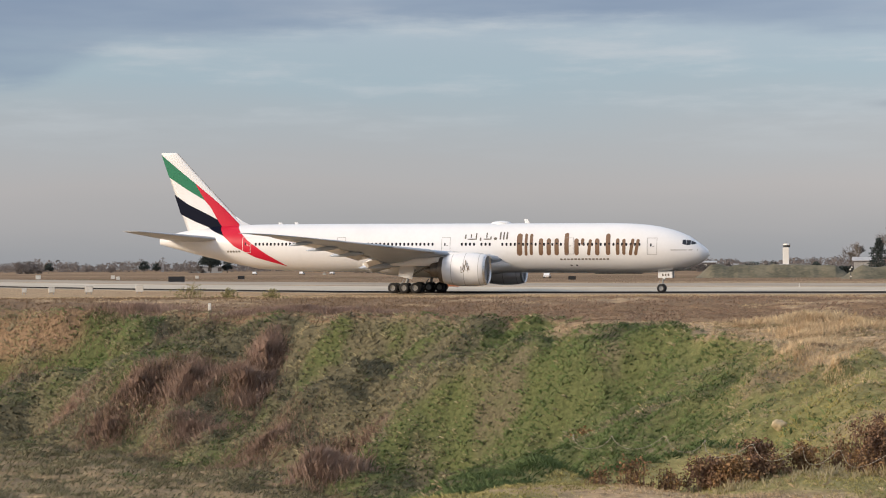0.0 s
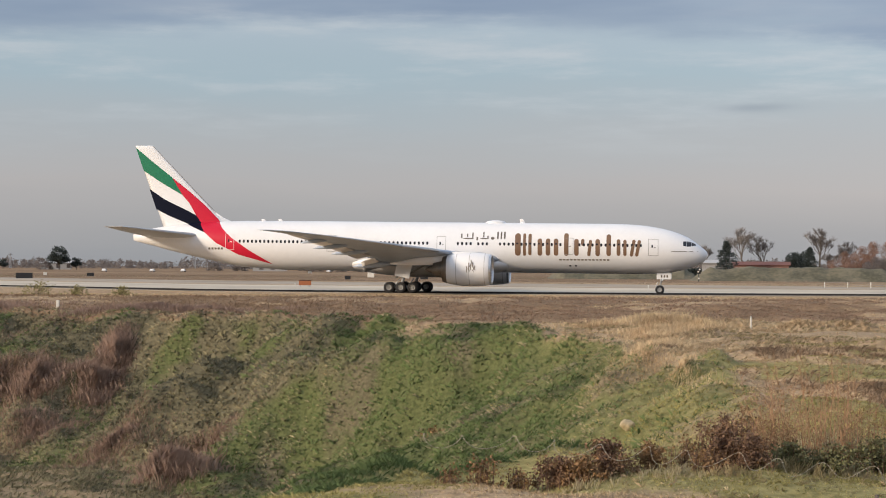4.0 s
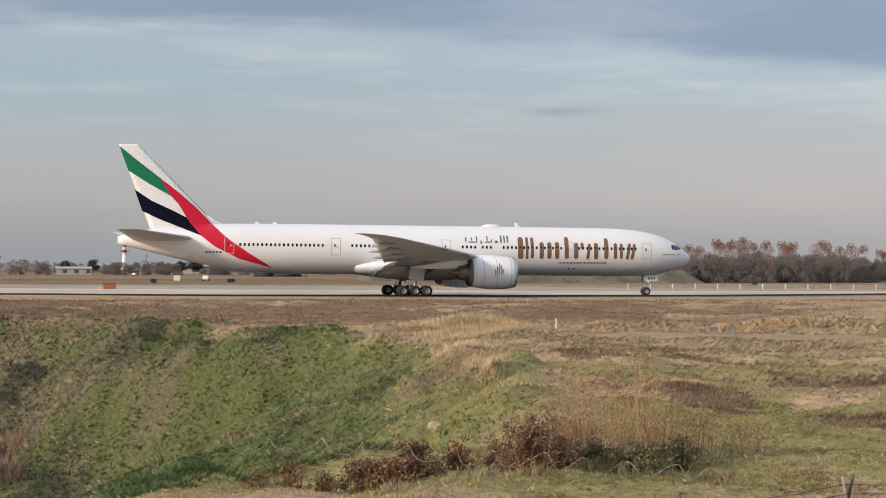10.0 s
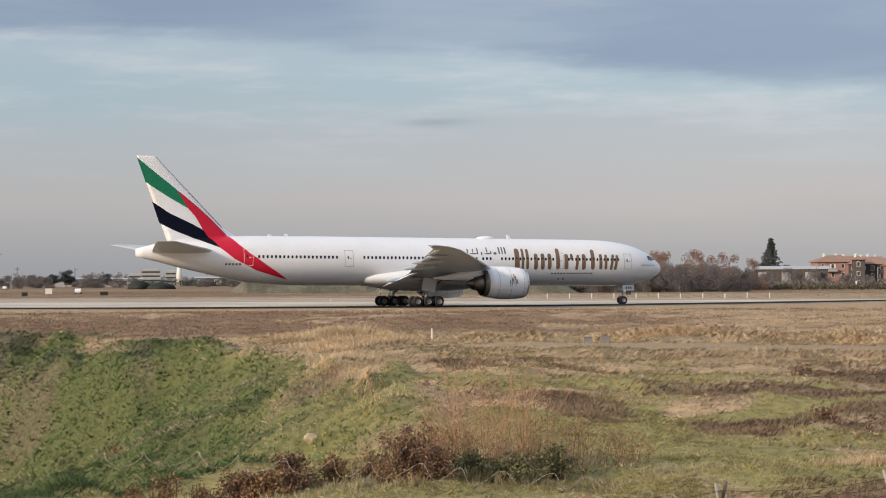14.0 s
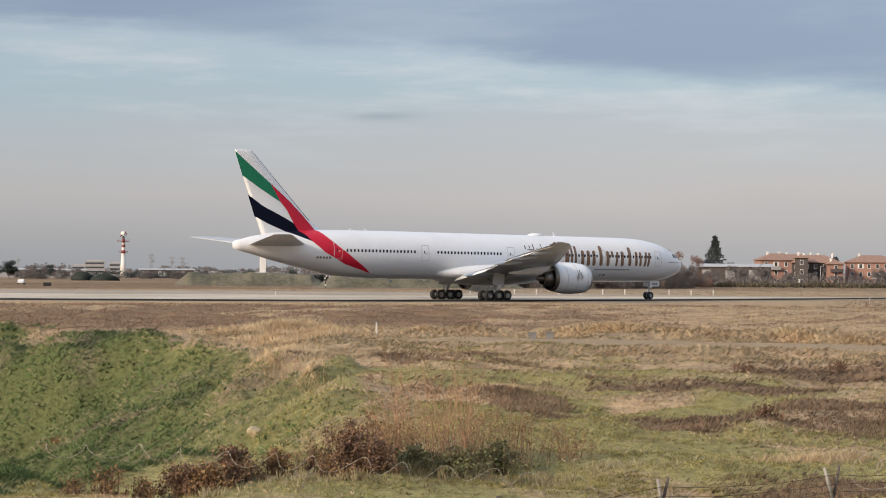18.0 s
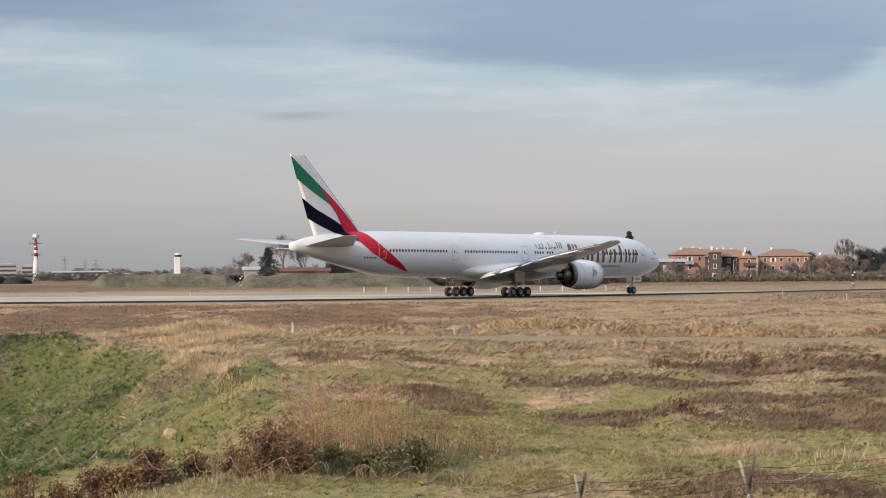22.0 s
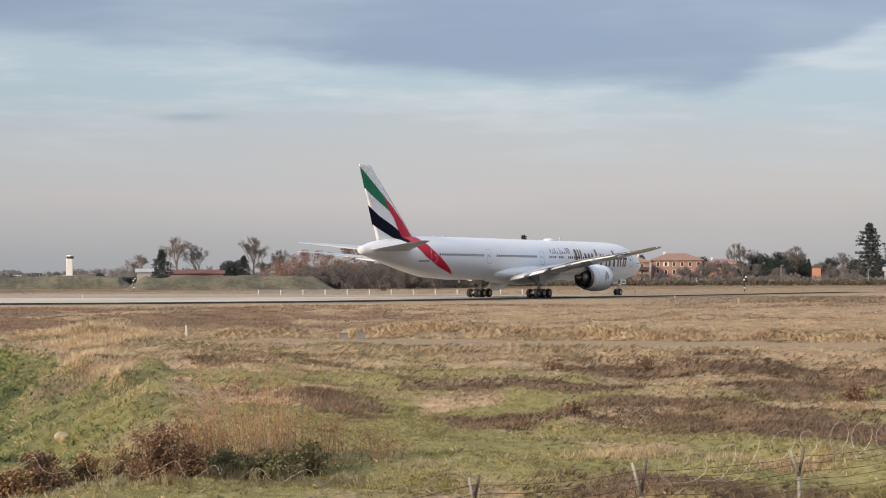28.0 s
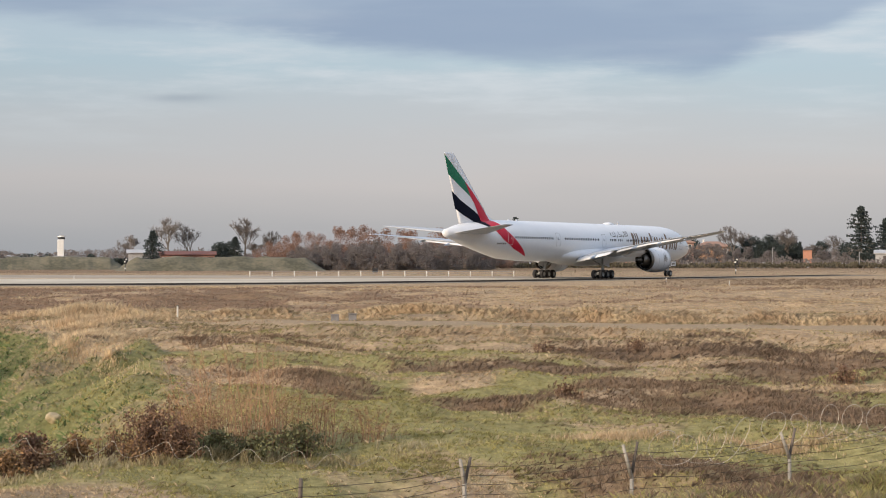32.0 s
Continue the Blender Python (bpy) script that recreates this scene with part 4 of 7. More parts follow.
    # main gear, six wheels a side
    big = wheel_mesh(0.665, 0.52)
    for sgn in both:
        y = sgn * 5.48
        bm = bmesh.new()
        tube(bm, (-36.6, sgn * 5.1, 4.0), (-37.25, y, 0.95), 0.24, 0.19, 14)
        tube(bm, (-37.1, sgn * 5.3, 1.9), (-36.6, sgn * 2.6, 3.3), 0.11, n=8)
        tube(bm, (-37.1, sgn * 5.3, 1.9), (-34.6, sgn * 4.6, 3.4), 0.11, n=8)
        tube(bm, (-37.5, y, 1.7), (-37.9, y, 1.2), 0.07, n=8)
        tube(bm, (-37.9, y, 1.2), (-37.4, y, 0.85), 0.07, n=8)
        slab(bm, (-37.25, y, 0.72), (3.4, 0.32, 0.36), bevel=0.08)
        for dx in (-1.47, 0.0, 1.47):
            tube(bm, (-37.25 + dx, y - 0.95, 0.665), (-37.25 + dx, y + 0.95, 0.665), 0.1, n=10)
            slab(bm, (-37.25 + dx + 0.1, y, 0.95), (0.1, 0.5, 0.12))
        leg = part("main_gear", bm, STRUT, plane, "grey six-wheel main gear leg")
        bm = bmesh.new()
        slab(bm, (0, 0, 0), (1.9, 0.06, 1.7), pose(-37.0, sgn * 6.0, 2.75, sgn * 8, 12, 0), bevel=0.03)
        part("gear_door", bm, WHITE, leg, "white main gear door")
        for dx in (-1.47, 0.0, 1.47):
            for dy in (-0.7, 0.7):
                put_wheel(plane, big, -37.25 + dx, y + dy, 0.665)
    return plane


airliner = build_airliner()

# ---- far things: trees, houses, towers, banks and airfield fittings ----
BARK = material("grey_bark", (0.16, 0.135, 0.115), 0.9, vary=0.25, scale=1.5)
TWIG = material("pale_twigs", (0.21, 0.185, 0.17), 0.9, vary=0.2, scale=0.6, island=0.35)
PINE = material("dark_conifer_needles", (0.085, 0.105, 0.097), 0.9, vary=0.3, scale=0.7, island=0.5)
RUSSET = material("russet_oak_leaves", (0.36, 0.205, 0.145), 0.95, vary=0.15, scale=0.25, col2=(0.33, 0.215, 0.165), island=0.25)
DULL_SCRUB = material("grey_brown_scrub", (0.245, 0.215, 0.20), 0.95, vary=0.15, scale=0.3, island=0.2)
OLIVE = material("dull_olive_leaves", (0.21, 0.18, 0.12), 0.95, vary=0.3, scale=0.4, island=0.5)
PLASTER_RED = material("orange_red_plaster", (0.36, 0.21, 0.165), 0.95, vary=0.1, scale=0.5, bump=0.1)
PLASTER_TAN = material("tan_plaster", (0.42, 0.25, 0.155), 0.9, vary=0.1, scale=0.5)
# Includes the shade of a facade turned from the sun; reused on other parts.
DARK_WITH_SHADE = material("dark_brown_with_shade", (0.085, 0.072, 0.068), 0.9, vary=0.2, scale=1.5)
ROOF_TILE = material("terracotta_roof_tiles", (0.31, 0.19, 0.14), 0.85, vary=0.2, scale=1.0, bump=0.4, bump_scale=6.0)
TRIM_WHITE = material("white_trim", (0.74, 0.72, 0.68), 0.5, vary=0.08)
PANE = material("house_window_glass", (0.06, 0.065, 0.07), 0.06, vary=0.1, spec=0.8)
PALE_WALL = material("pale_render", (0.37, 0.365, 0.36), 0.9, vary=0.1, scale=0.3)
METAL_ROOF = material("pale_metal_roof", (0.47, 0.46, 0.45), 0.45, 0.2, vary=0.1, scale=0.5)
BANK_GRASS = material("grassy_bank", (0.085, 0.085, 0.052), 0.97, vary=0.35, scale=0.14, col2=(0.145, 0.125, 0.082), bump=0.9, bump_scale=0.9)
MAST_RED = material("mast_red_paint", (0.24, 0.05, 0.05), 0.55, vary=0.1)
SIGN_BLACK = material("sign_black", (0.02, 0.02, 0.022), 0.5, vary=0.15)
SIGN_ORANGE = material("sign_orange", (0.34, 0.115, 0.045), 0.5, vary=0.12, scale=3.0)
POST_WHITE = material("weathered_white_post", (0.72, 0.69, 0.63), 0.8, vary=0.12, scale=4.0)
BRICK_ORANGE = material("orange_brick", (0.45, 0.22, 0.145), 0.9, vary=0.15, scale=3.0, bump=0.3)
STEEL = material("galvanised_steel", (0.38, 0.38, 0.39), 0.5, 0.5, vary=0.15, scale=3.0)
SHADE_GREEN = material("dark_green_canvas", (0.02, 0.027, 0.022), 0.8, vary=0.2, scale=0.5)


def leafy(m, share=0.4):
    """Lets part of the light through, as thin leaves do."""
    k = Nodes(m.node_tree)
    b = m.node_tree.nodes["Principled BSDF"]
    tr, mx = k.n("ShaderNodeBsdfTranslucent"), k.n("ShaderNodeMixShader")
    k.link(b.inputs["Base Color"].links[0].from_socket, tr.inputs[0])
    mx.inputs[0].default_value = share
    k.link(b.outputs[0], mx.inputs[1])
    k.link(tr.outputs[0], mx.inputs[2])
    k.link(mx.outputs[0], m.node_tree.nodes["Material Output"].inputs[0])


for leaf_mat in (RUSSET, DULL_SCRUB, OLIVE, PINE):
    leafy(leaf_mat)


def mesh_of(name, verts, faces, mat, parent=None, label="", smooth=False):
    me = bpy.data.meshes.new(name)
    me.from_pydata([tuple(v) for v in verts], [], [tuple(f) for f in faces])
    if smooth:
        me.shade_smooth()
    me.materials.append(mat)
    ob = new(name, me)
    if parent is not None:
        ob.parent = parent
    if label:
        ob["label"] = label
    return ob


class Sketch:
    """Collects tapered sticks and leaf blades as raw vertices and faces."""

    def __init__(self, seed):
        self.v, self.f, self.r = [], [], random.Random(seed)

    def stick(self, p, q, r0, r1, n=4):
        d = (q - p).normalized()
        u = d.orthogonal().normalized()
        w = d.cross(u)
        b = len(self.v)
        for c, r in ((p, r0), (q, r1)):
            for i in range(n):
                a = 2 * math.pi * i / n
                self.v.append(c + (u * math.cos(a) + w * math.sin(a)) * r)
        for i in range(n):
            j = (i + 1) % n
            self.f.append((b + i, b + j, b + n + j, b + n + i))

    def leaf(self, p, size, d=None):
        r = self.r
        d = d or Vector((r.gauss(0, 1), r.gauss(0, 1), r.gauss(0, 1))).normalized()
        u = d.orthogonal().normalized()
        u = (u * math.cos(a := r.uniform(0, 6.3)) + d.cross(u) * math.sin(a))
        b = len(self.v)
        w = d.cross(u) * 0.12 * size
        self.v += [p, p + d * size * 0.5 + u * size * 0.34 + w, p + d * size, p + d * size * 0.5 - u * size * 0.34 + w]
        self.f += [(b, b + 1, b + 2), (b, b + 2, b + 3)]


def grow(sk, tips, p, d, ln, r, depth, spread_, up, r_min):
    q = p + d * ln
    sk.stick(p, q, r, r * 0.68, 5 if depth > 2 else 3)
    if depth == 0:
        tips.append((q, d))
        return
    for i in range(sk.r.choice((2, 3, 3)) if depth > 1 else 3):
        e = (d + Vector((sk.r.gauss(0, spread_), sk.r.gauss(0, spread_), sk.r.gauss(0, spread_ * 0.6) + up))).normalized()
        s = p.lerp(q, sk.r.uniform(0.55, 1.0)) if i else q
        grow(sk, tips, s, e, ln * sk.r.uniform(0.62, 0.86), max(r * 0.6, r_min), depth - 1, spread_, up, r_min)


def bare_tree(h, seed, label, leafy=0):
    tree = tagged(new("bare_tree"), label, "tree", "leafless trees round the airfield")
    sk, tips = Sketch(seed), []
    grow(sk, tips, Vector((0, 0, -0.2)), Vector((sk.r.gauss(0, 0.04), sk.r.gauss(0, 0.04), 1)).normalized(), h * 0.27, h * 0.021, 5, 0.36, 0.16, 0.035)
    mesh_of("trunk", sk.v, sk.f, BARK, tree)
    tw = Sketch(seed + 1)
    for p, d in tips:
        for _ in range(9):
            e = (d + Vector((tw.r.gauss(0, 0.55), tw.r.gauss(0, 0.55), tw.r.gauss(0.15, 0.5)))).normalized()
            tw.stick(p, p + e * h * 0.075 * tw.r.uniform(0.5, 1.2), 0.024, 0.010, 3)
        for _ in range(leafy):
            tw.leaf(p + Vector((tw.r.gauss(0, 0.4), tw.r.gauss(0, 0.4), tw.r.gauss(0, 0.4))), 0.3)
    mesh_of("crown", tw.v, tw.f, TWIG, tree, "fine pale twigs")
    return tree


def lobed_tree(h, w, seed, mat, label, name="oak_tree", n=1500, size=0.42, base=0.12, loose=0.6):
    tree = tagged(new(name), label, "tree", "woodland edge trees")
    sk, tips = Sketch(seed), []
    grow(sk, tips, Vector((0, 0, -0.2)), Vector((0, 0, 1)), h * 0.25, h * 0.022, 3, 0.5, 0.1, 0.05)
    mesh_of("trunk", sk.v, sk.f, BARK, tree)
    cr = Sketch(seed + 7)
    lobes = []
    for _ in range(24):
        a, f = cr.r.uniform(0, 6.3), cr.r.uniform(0, 1)
        rr = w * 0.5 * math.sqrt(cr.r.random()) * (0.9 if f < 0.6 else 0.55)
        lobes.append((Vector((rr * math.cos(a), rr * math.sin(a), h * (base + 0.14 + (0.78 - base) * f))), h * cr.r.uniform(0.12, 0.22)))
    for _ in range(n):
        c, r = cr.r.choice(lobes)
        d = Vector((cr.r.gauss(0, 1), cr.r.gauss(0, 1), cr.r.gauss(0, 0.85)))
        d = d * min(1.0, 1.7 / d.length)
        cr.leaf(c + d * r * loose, size * cr.r.uniform(0.7, 1.5))
    mesh_of("crown", cr.v, cr.f, mat, tree)
    return tree


def conifer(h, w, seed, label, name="conifer", tiers=17, droop=0.25, ragged=0.3, sprays=26, taper=0.8):
    tree = tagged(new(name), label, "tree", "evergreen trees round the airfield")
    sk, cr = Sketch(seed), Sketch(seed + 3)
    sk.stick(Vector((0, 0, -0.2)), Vector((0, 0, h * 0.97)), h * 0.02, 0.04, 6)
    for i in range(tiers):
        f = (i + 0.5) / tiers
        z = h * (0.08 + 0.90 * f)
        reach = w * 0.5 * (1 - f) ** taper + 0.18
        for j in range(7):
            a = 6.283 * (j + cr.r.random()) / 7
            ln = reach * cr.r.uniform(1 - ragged, 1 + ragged * 0.6)
            d = Vector((math.cos(a), math.sin(a), -droop + 0.5 * f)).normalized()
            p = Vector((0, 0, z))
            sk.stick(p, p + d * ln, 0.06, 0.015, 3)
            for k in range(sprays):
                g = math.sqrt(cr.r.random())
                cr.leaf(p + d * ln * g + Vector((cr.r.gauss(0, 0.16 + 0.1 * ln * 0.4), cr.r.gauss(0, 0.16 + 0.1 * ln * 0.4), cr.r.gauss(-0.05, 0.13))), cr.r.uniform(0.3, 0.7) * h / 14)
    mesh_of("trunk", sk.v, sk.f, BARK, tree)
    mesh_of("crown", cr.v, cr.f, PINE, tree, "dark needled boughs")
    return tree


def plant(proto, spots, first=True):
    """spots: bearing, distance, scale, turn. The prototype takes the first."""
    for i, (az, d, s, rot) in enumerate(spots):
        x, y = bearing(az, d)
        m = pose(x, y, float(ground_z(x, y)) if d < 250 else 0.0, 0, 0, rot) @ Matrix.Diagonal((s, s, s, 1))
        if i == 0:
            proto.matrix_basis = m
            bpy.context.view_layer.update()
        else:
            c = copy_thing(proto, Matrix.Identity(4))
            c.matrix_basis = m


bare_a = bare_tree(14.0, 21, "tall leafless tree with fine pale twigs")
bare_b = bare_tree(13.0, 35, "leafless tree with an open grey crown")
bare_c = bare_tree(9.0, 52, "small leafless tree with spreading twigs")
plant(bare_a, [(13.25, 640, 1.34, 0), (13.9, 650, 1.14, 80), (15.5, 640, 1.32, 160), (30.0, 690, 1.18, 40), (31.4, 700, 1.1, 200), (16.15, 610, 0.95, 300), (28.3, 820, 1.0, 33), (33.0, 740, 0.95, 71)])
plant(bare_b, [(12.2, 640, 1.0, 0), (30.25, 700, 1.1, 120), (31.6, 705, 1.0, 20), (32.6, 720, 0.85, 260), (12.0, 780, 0.9, 45), (29.4, 740, 0.8, 145), (34.4, 720, 0.95, 10), (21.0, 620, 0.8, 95)])
plant(bare_c, [(23.9, 800, 1.1, 0), (26.9, 860, 1.2, 90), (33.4, 690, 1.0, 200), (32.3, 690, 1.1, 310), (15.9, 600, 1.1, 50), (35.0, 680, 1.1, 140)])

spruce = conifer(15.0, 9.4, 5, "dark spruce with a spired top", "spruce_tree", 18, 0.24, 0.45, 26, 1.0)
plant(spruce, [(23.53, 840, 1.42, 0), (31.9, 720, 0.62, 130)])
cedar = conifer(17.0, 14.0, 9, "tall dark cedar with drooping ragged boughs", "cedar_tree", 15, 0.30, 0.75, 34)
plant(cedar, [(33.66, 660, 1.22, 0), (34.35, 680, 1.0, 60)])
yew = conifer(12.0, 10.0, 13, "dark broad conifer with layered boughs", "conifer_tree", 15, 0.22, 0.45, 44)
plant(yew, [(12.78, 600, 0.98, 0), (15.2, 640, 0.86, 70)])
pine = lobed_tree(11.0, 7.5, 61, PINE, "dark round-headed evergreen tree", "pine_tree", 5200, 0.42, 0.1, 0.42)
plant(pine, [(14.7, 640, 0.78, 90), (23.2, 820, 0.95, 40), (24.0, 830, 0.85, 140), (30.4, 700, 0.93, 20), (30.85, 690, 0.85, 100), (31.3, 690, 0.8, 230), (31.75, 700, 0.78, 310), (30.0, 700, 0.75, 200),
             (26.9, 900, 1.15, 0), (33.2, 700, 0.8, 80), (34.8, 690, 0.9, 15), (28.75, 760, 0.95, 66), (30.6, 712, 1.0, 150), (31.1, 706, 1.05, 250), (31.55, 712, 0.95, 30), (32.5, 715, 0.85, 120), (33.9, 705, 0.9, 210), (14.95, 655, 0.8, 33)])
oak = lobed_tree(12.0, 15.0, 71, RUSSET, "russet-leaved oak at the wood's edge", "oak_tree", 7000, 0.34, 0.0)
plant(oak, [(16.7, 560, 0.80, 0), (17.4, 570, 0.90, 40), (18.2, 560, 1.02, 90), (19.0, 570, 1.07, 150), (19.7, 560, 0.98, 200), (20.5, 575, 0.96, 260), (21.3, 570, 1.0, 300), (22.1, 580, 0.93, 20), (22.9, 590, 0.80, 70), (17.0, 600, 0.95, 110), (18.6, 610, 1.0, 33), (20.1, 610, 1.02, 77), (21.8, 615, 0.9, 190), (16.2, 590, 0.7, 5)])
scrub = lobed_tree(7.5, 12.0, 83, DULL_SCRUB, "grey-brown leafless scrub before the wood", "scrub_tree", 6000, 0.30, -0.1)
plant(scrub, [(17.0, 525, 0.75, 0), (17.7, 520, 0.9, 50), (18.5, 520, 0.95, 130), (19.3, 525, 1.05, 220), (20.2, 520, 1.0, 300), (21.0, 530, 0.95, 20), (21.9, 535, 0.98, 80), (22.7, 545, 0.9, 160), (17.3, 512, 0.8, 77), (18.1, 510, 0.85, 210), (18.9, 512, 0.9, 15), (19.8, 510, 0.85, 120), (20.6, 512, 0.9, 250), (21.5, 520, 0.9, 310), (22.3, 530, 0.8, 44), (28.9, 650, 1.0, 0), (29.5, 655, 1.05, 70), (28.3, 645, 0.8, 200), (23.4, 640, 0.75, 10), (24.2, 650, 0.9, 99), (24.9, 650, 0.85, 180), (25.7, 655, 0.65, 222), (26.3, 655, 0.6, 17), (30.2, 655, 0.9, 290), (27.6, 650, 0.55, 145), (31.0, 660, 0.75, 12), (32.6, 660, 0.75, 190), (33.1, 655, 0.7, 100), (34.5, 650, 0.8, 250)])
for az, d, s, rot in ((-12.35, 1250, 1.0, 0), (-12.0, 1250, 0.8, 60), (-11.6, 1260, 0.62, 130), (-8.85, 1300, 0.72, 10), (-8.5, 1300, 0.6, 50), (-7.3, 1250, 0.75, 100), (-6.9, 1250, 1.35, 181), (-6.4, 1260, 0.7, 250), (-9.8, 1500, 0.6, 20), (-1.0, 1300, 0.8, 3), (-0.2, 1320, 0.9, 111), (0.2, 1300, 0.7, 40), (1.6, 1350, 0.85, 140), (2.4, 1330, 0.8, 230), (3.1, 1340, 0.75, 300), (3.9, 1300, 0.8, 15), (0.5, 1120, 0.95, 20), (0.85, 1130, 0.8, 60), (1.25, 1110, 0.9, 140), (1.9, 1140, 1.0, 200), (2.15, 1120, 0.85, 260), (2.75, 1150, 0.95, 45), (3.4, 1130, 0.9, 80), (3.65, 1140, 1.0, 160), (4.2, 1120, 0.75, 40), (4.7, 1150, 0.8, 220), (-1.6, 1150, 0.8, 240), (-2.4, 1160, 0.7, 100), (6.7, 1200, 0.7, 60), (7.6, 1220, 0.75, 180), (8.3, 1220, 0.7, 300)):
    x, y = bearing(az, d)
    c = copy_thing(pine if rot % 20 else scrub, Matrix.Identity(4))
    c.matrix_basis = pose(x, y, 0, 0, 0, rot) @ Matrix.Diagonal((s * 1.3, s * 1.3, s, 1))


def far_woods():
    """A long low belt of trees on the horizon, past counting."""
    sk = Sketch(404)
    r = sk.r
    for i in range(1300):
        az = r.uniform(-16, 38)
        d = r.uniform(1700, 2300)
        x, y = bearing(az, d)
        h = (6 + 8 * float(lattice(az, 0.0, 1.3, 31))) * r.uniform(0.6, 1.05)
        w = h * r.uniform(0.7, 1.3)
        for _ in range(60):
            f = r.uniform(0.0, 1.0)
            p = Vector((x + r.gauss(0, w * 0.34) * (1.1 - 0.7 * f), y + r.gauss(0, 4), h * f))
            sk.leaf(p, r.uniform(1.0, 2.6))
    o = mesh_of("far_woods", sk.v, sk.f, DULL_SCRUB)
    tagged(o, "hazy belt of distant bare woods along the horizon", "woods", kind="stuff")


far_woods()


def hedge_row(az0, az1, d, h, seed, n, mat, label):
    sk = Sketch(seed)
    r = sk.r
    for _ in range(n):
        az = r.uniform(az0, az1)
        x, y = bearing(az, d + r.uniform(-3, 3))
        hh = h * (0.5 + 0.8 * float(lattice(az, 0.0, 0.25, seed)))
        p = Vector((x, y, r.uniform(0.0, hh)))
        sk.leaf(p, r.uniform(0.5, 1.1), Vector((r.gauss(0, 0.5), r.gauss(0, 0.5), 1)).normalized())
    tagged(mesh_of("rough_hedge", sk.v, sk.f, mat), label, "hedge", kind="stuff")


hedge_row(22.5, 36.5, 600, 1.3, 91, 5200, OLIVE, "rough olive hedge along the airfield's far edge")
hedge_row(23.0, 36.0, 630, 3.0, 92, 3000, DULL_SCRUB, "brown leafless hedge before the houses")
hedge_row(3.2, 10.0, 1350, 5.0, 94, 6000, PINE, "dark low scrub round the far halls")
hedge_row(10.9, 12.4, 640, 3.4, 93, 5000, PINE, "dark hedge between two grassy banks")


def earth_bank(name, az0, az1, d, top, seed, label):
    bm = bmesh.new()
    n, rows = 140, []
    for i in range(n + 1):
        f = i / n
        az = az0 + (az1 - az0) * f
        edge = min(1.0, f / 0.10, (1 - f) / 0.10)
        h = top * max(0.0, edge) * (0.90 + 0.22 * float(lattice(f * 14, 0, 1.0, seed)))
        line = []
        for off, k in ((-11, 0.0), (-8, 0.35), (-4.5, 0.85), (-2.5, 1.0), (3, 1.0), (9, 0.3), (13, 0.0)):
            x, y = bearing(az, d + off + 1.5 * (float(lattice(f * 20, off, 1.0, seed + 1)) - 0.5))
            line.append(bm.verts.new((x, y, h * k - 0.05 + (0.55 * (float(lattice(f * 26, off * 0.3, 1.0, seed + 2)) - 0.5) + 0.22 * (float(lattice(f * 70, off * 0.5, 1.0, seed + 3)) - 0.5)) * min(1.0, 2 * k))))
        rows.append(line)
    for a, b in zip(rows, rows[1:]):
        for j in range(6):
            bm.faces.new((a[j], a[j + 1], b[j + 1], b[j]))
    bmesh.ops.recalc_face_normals(bm, faces=bm.faces[:])
    tagged(obj(name, bm, BANK_GRASS, smooth=True), label, "bank", "grassed earth banks")


earth_bank("earth_bank", 7.5, 12.0, 560, 3.6, 5, "long grassed earth bank with a flat top")
earth_bank("earth_bank", 11.7, 17.9, 505, 3.5, 6, "grassed earth bank with worn bare patches")


def window_unit(parent, m, w, h, lit=False):
    bm = bmesh.new()
    for c, s in (((0, -0.05, h / 2), (w, 0.12, 0.12)), ((0, -0.05, -h / 2), (w + 0.2, 0.2, 0.12)), ((-w / 2, -0.05, 0), (0.12, 0.12, h)), ((w / 2, -0.05, 0), (0.12, 0.12, h))):
        slab(bm, c, s)
    f = part("window", bm, TRIM_WHITE, parent, "white-framed window")
    f.matrix_basis = m
    part("pane", box((0, 0, 0), (w - 0.1, 0.05, h - 0.1)), PANE, f)
    if lit:
        for s in (-1, 1):
            part("shutter", box((s * (w / 2 + 0.3), -0.08, 0), (0.5, 0.06, h)), TRIM_WHITE, f, "pale open shutter")


def hip_roof(bm, w, d, z, rise, over=0.7):
    a, b = w / 2 + over, d / 2 + over
    k = min(a, b) * 0.9
    v = [bm.verts.new(p) for p in ((-a, -b, z), (a, -b, z), (a, b, z), (-a, b, z), (-a + k, 0, z + rise), (a - k, 0, z + rise), (-a, -b, z - 0.25), (a, -b, z - 0.25), (a, b, z - 0.25), (-a, b, z - 0.25))]
    for f in ((0, 1, 5, 4), (1, 2, 5), (2, 3, 4, 5), (3, 0, 4), (0, 6, 7, 1), (1, 7, 8, 2), (2, 8, 9, 3), (3, 9, 6, 0), (6, 9, 8, 7)):
        bm.faces.new([v[i] for i in f])
    bmesh.ops.recalc_face_normals(bm, faces=bm.faces[:])
    return bm


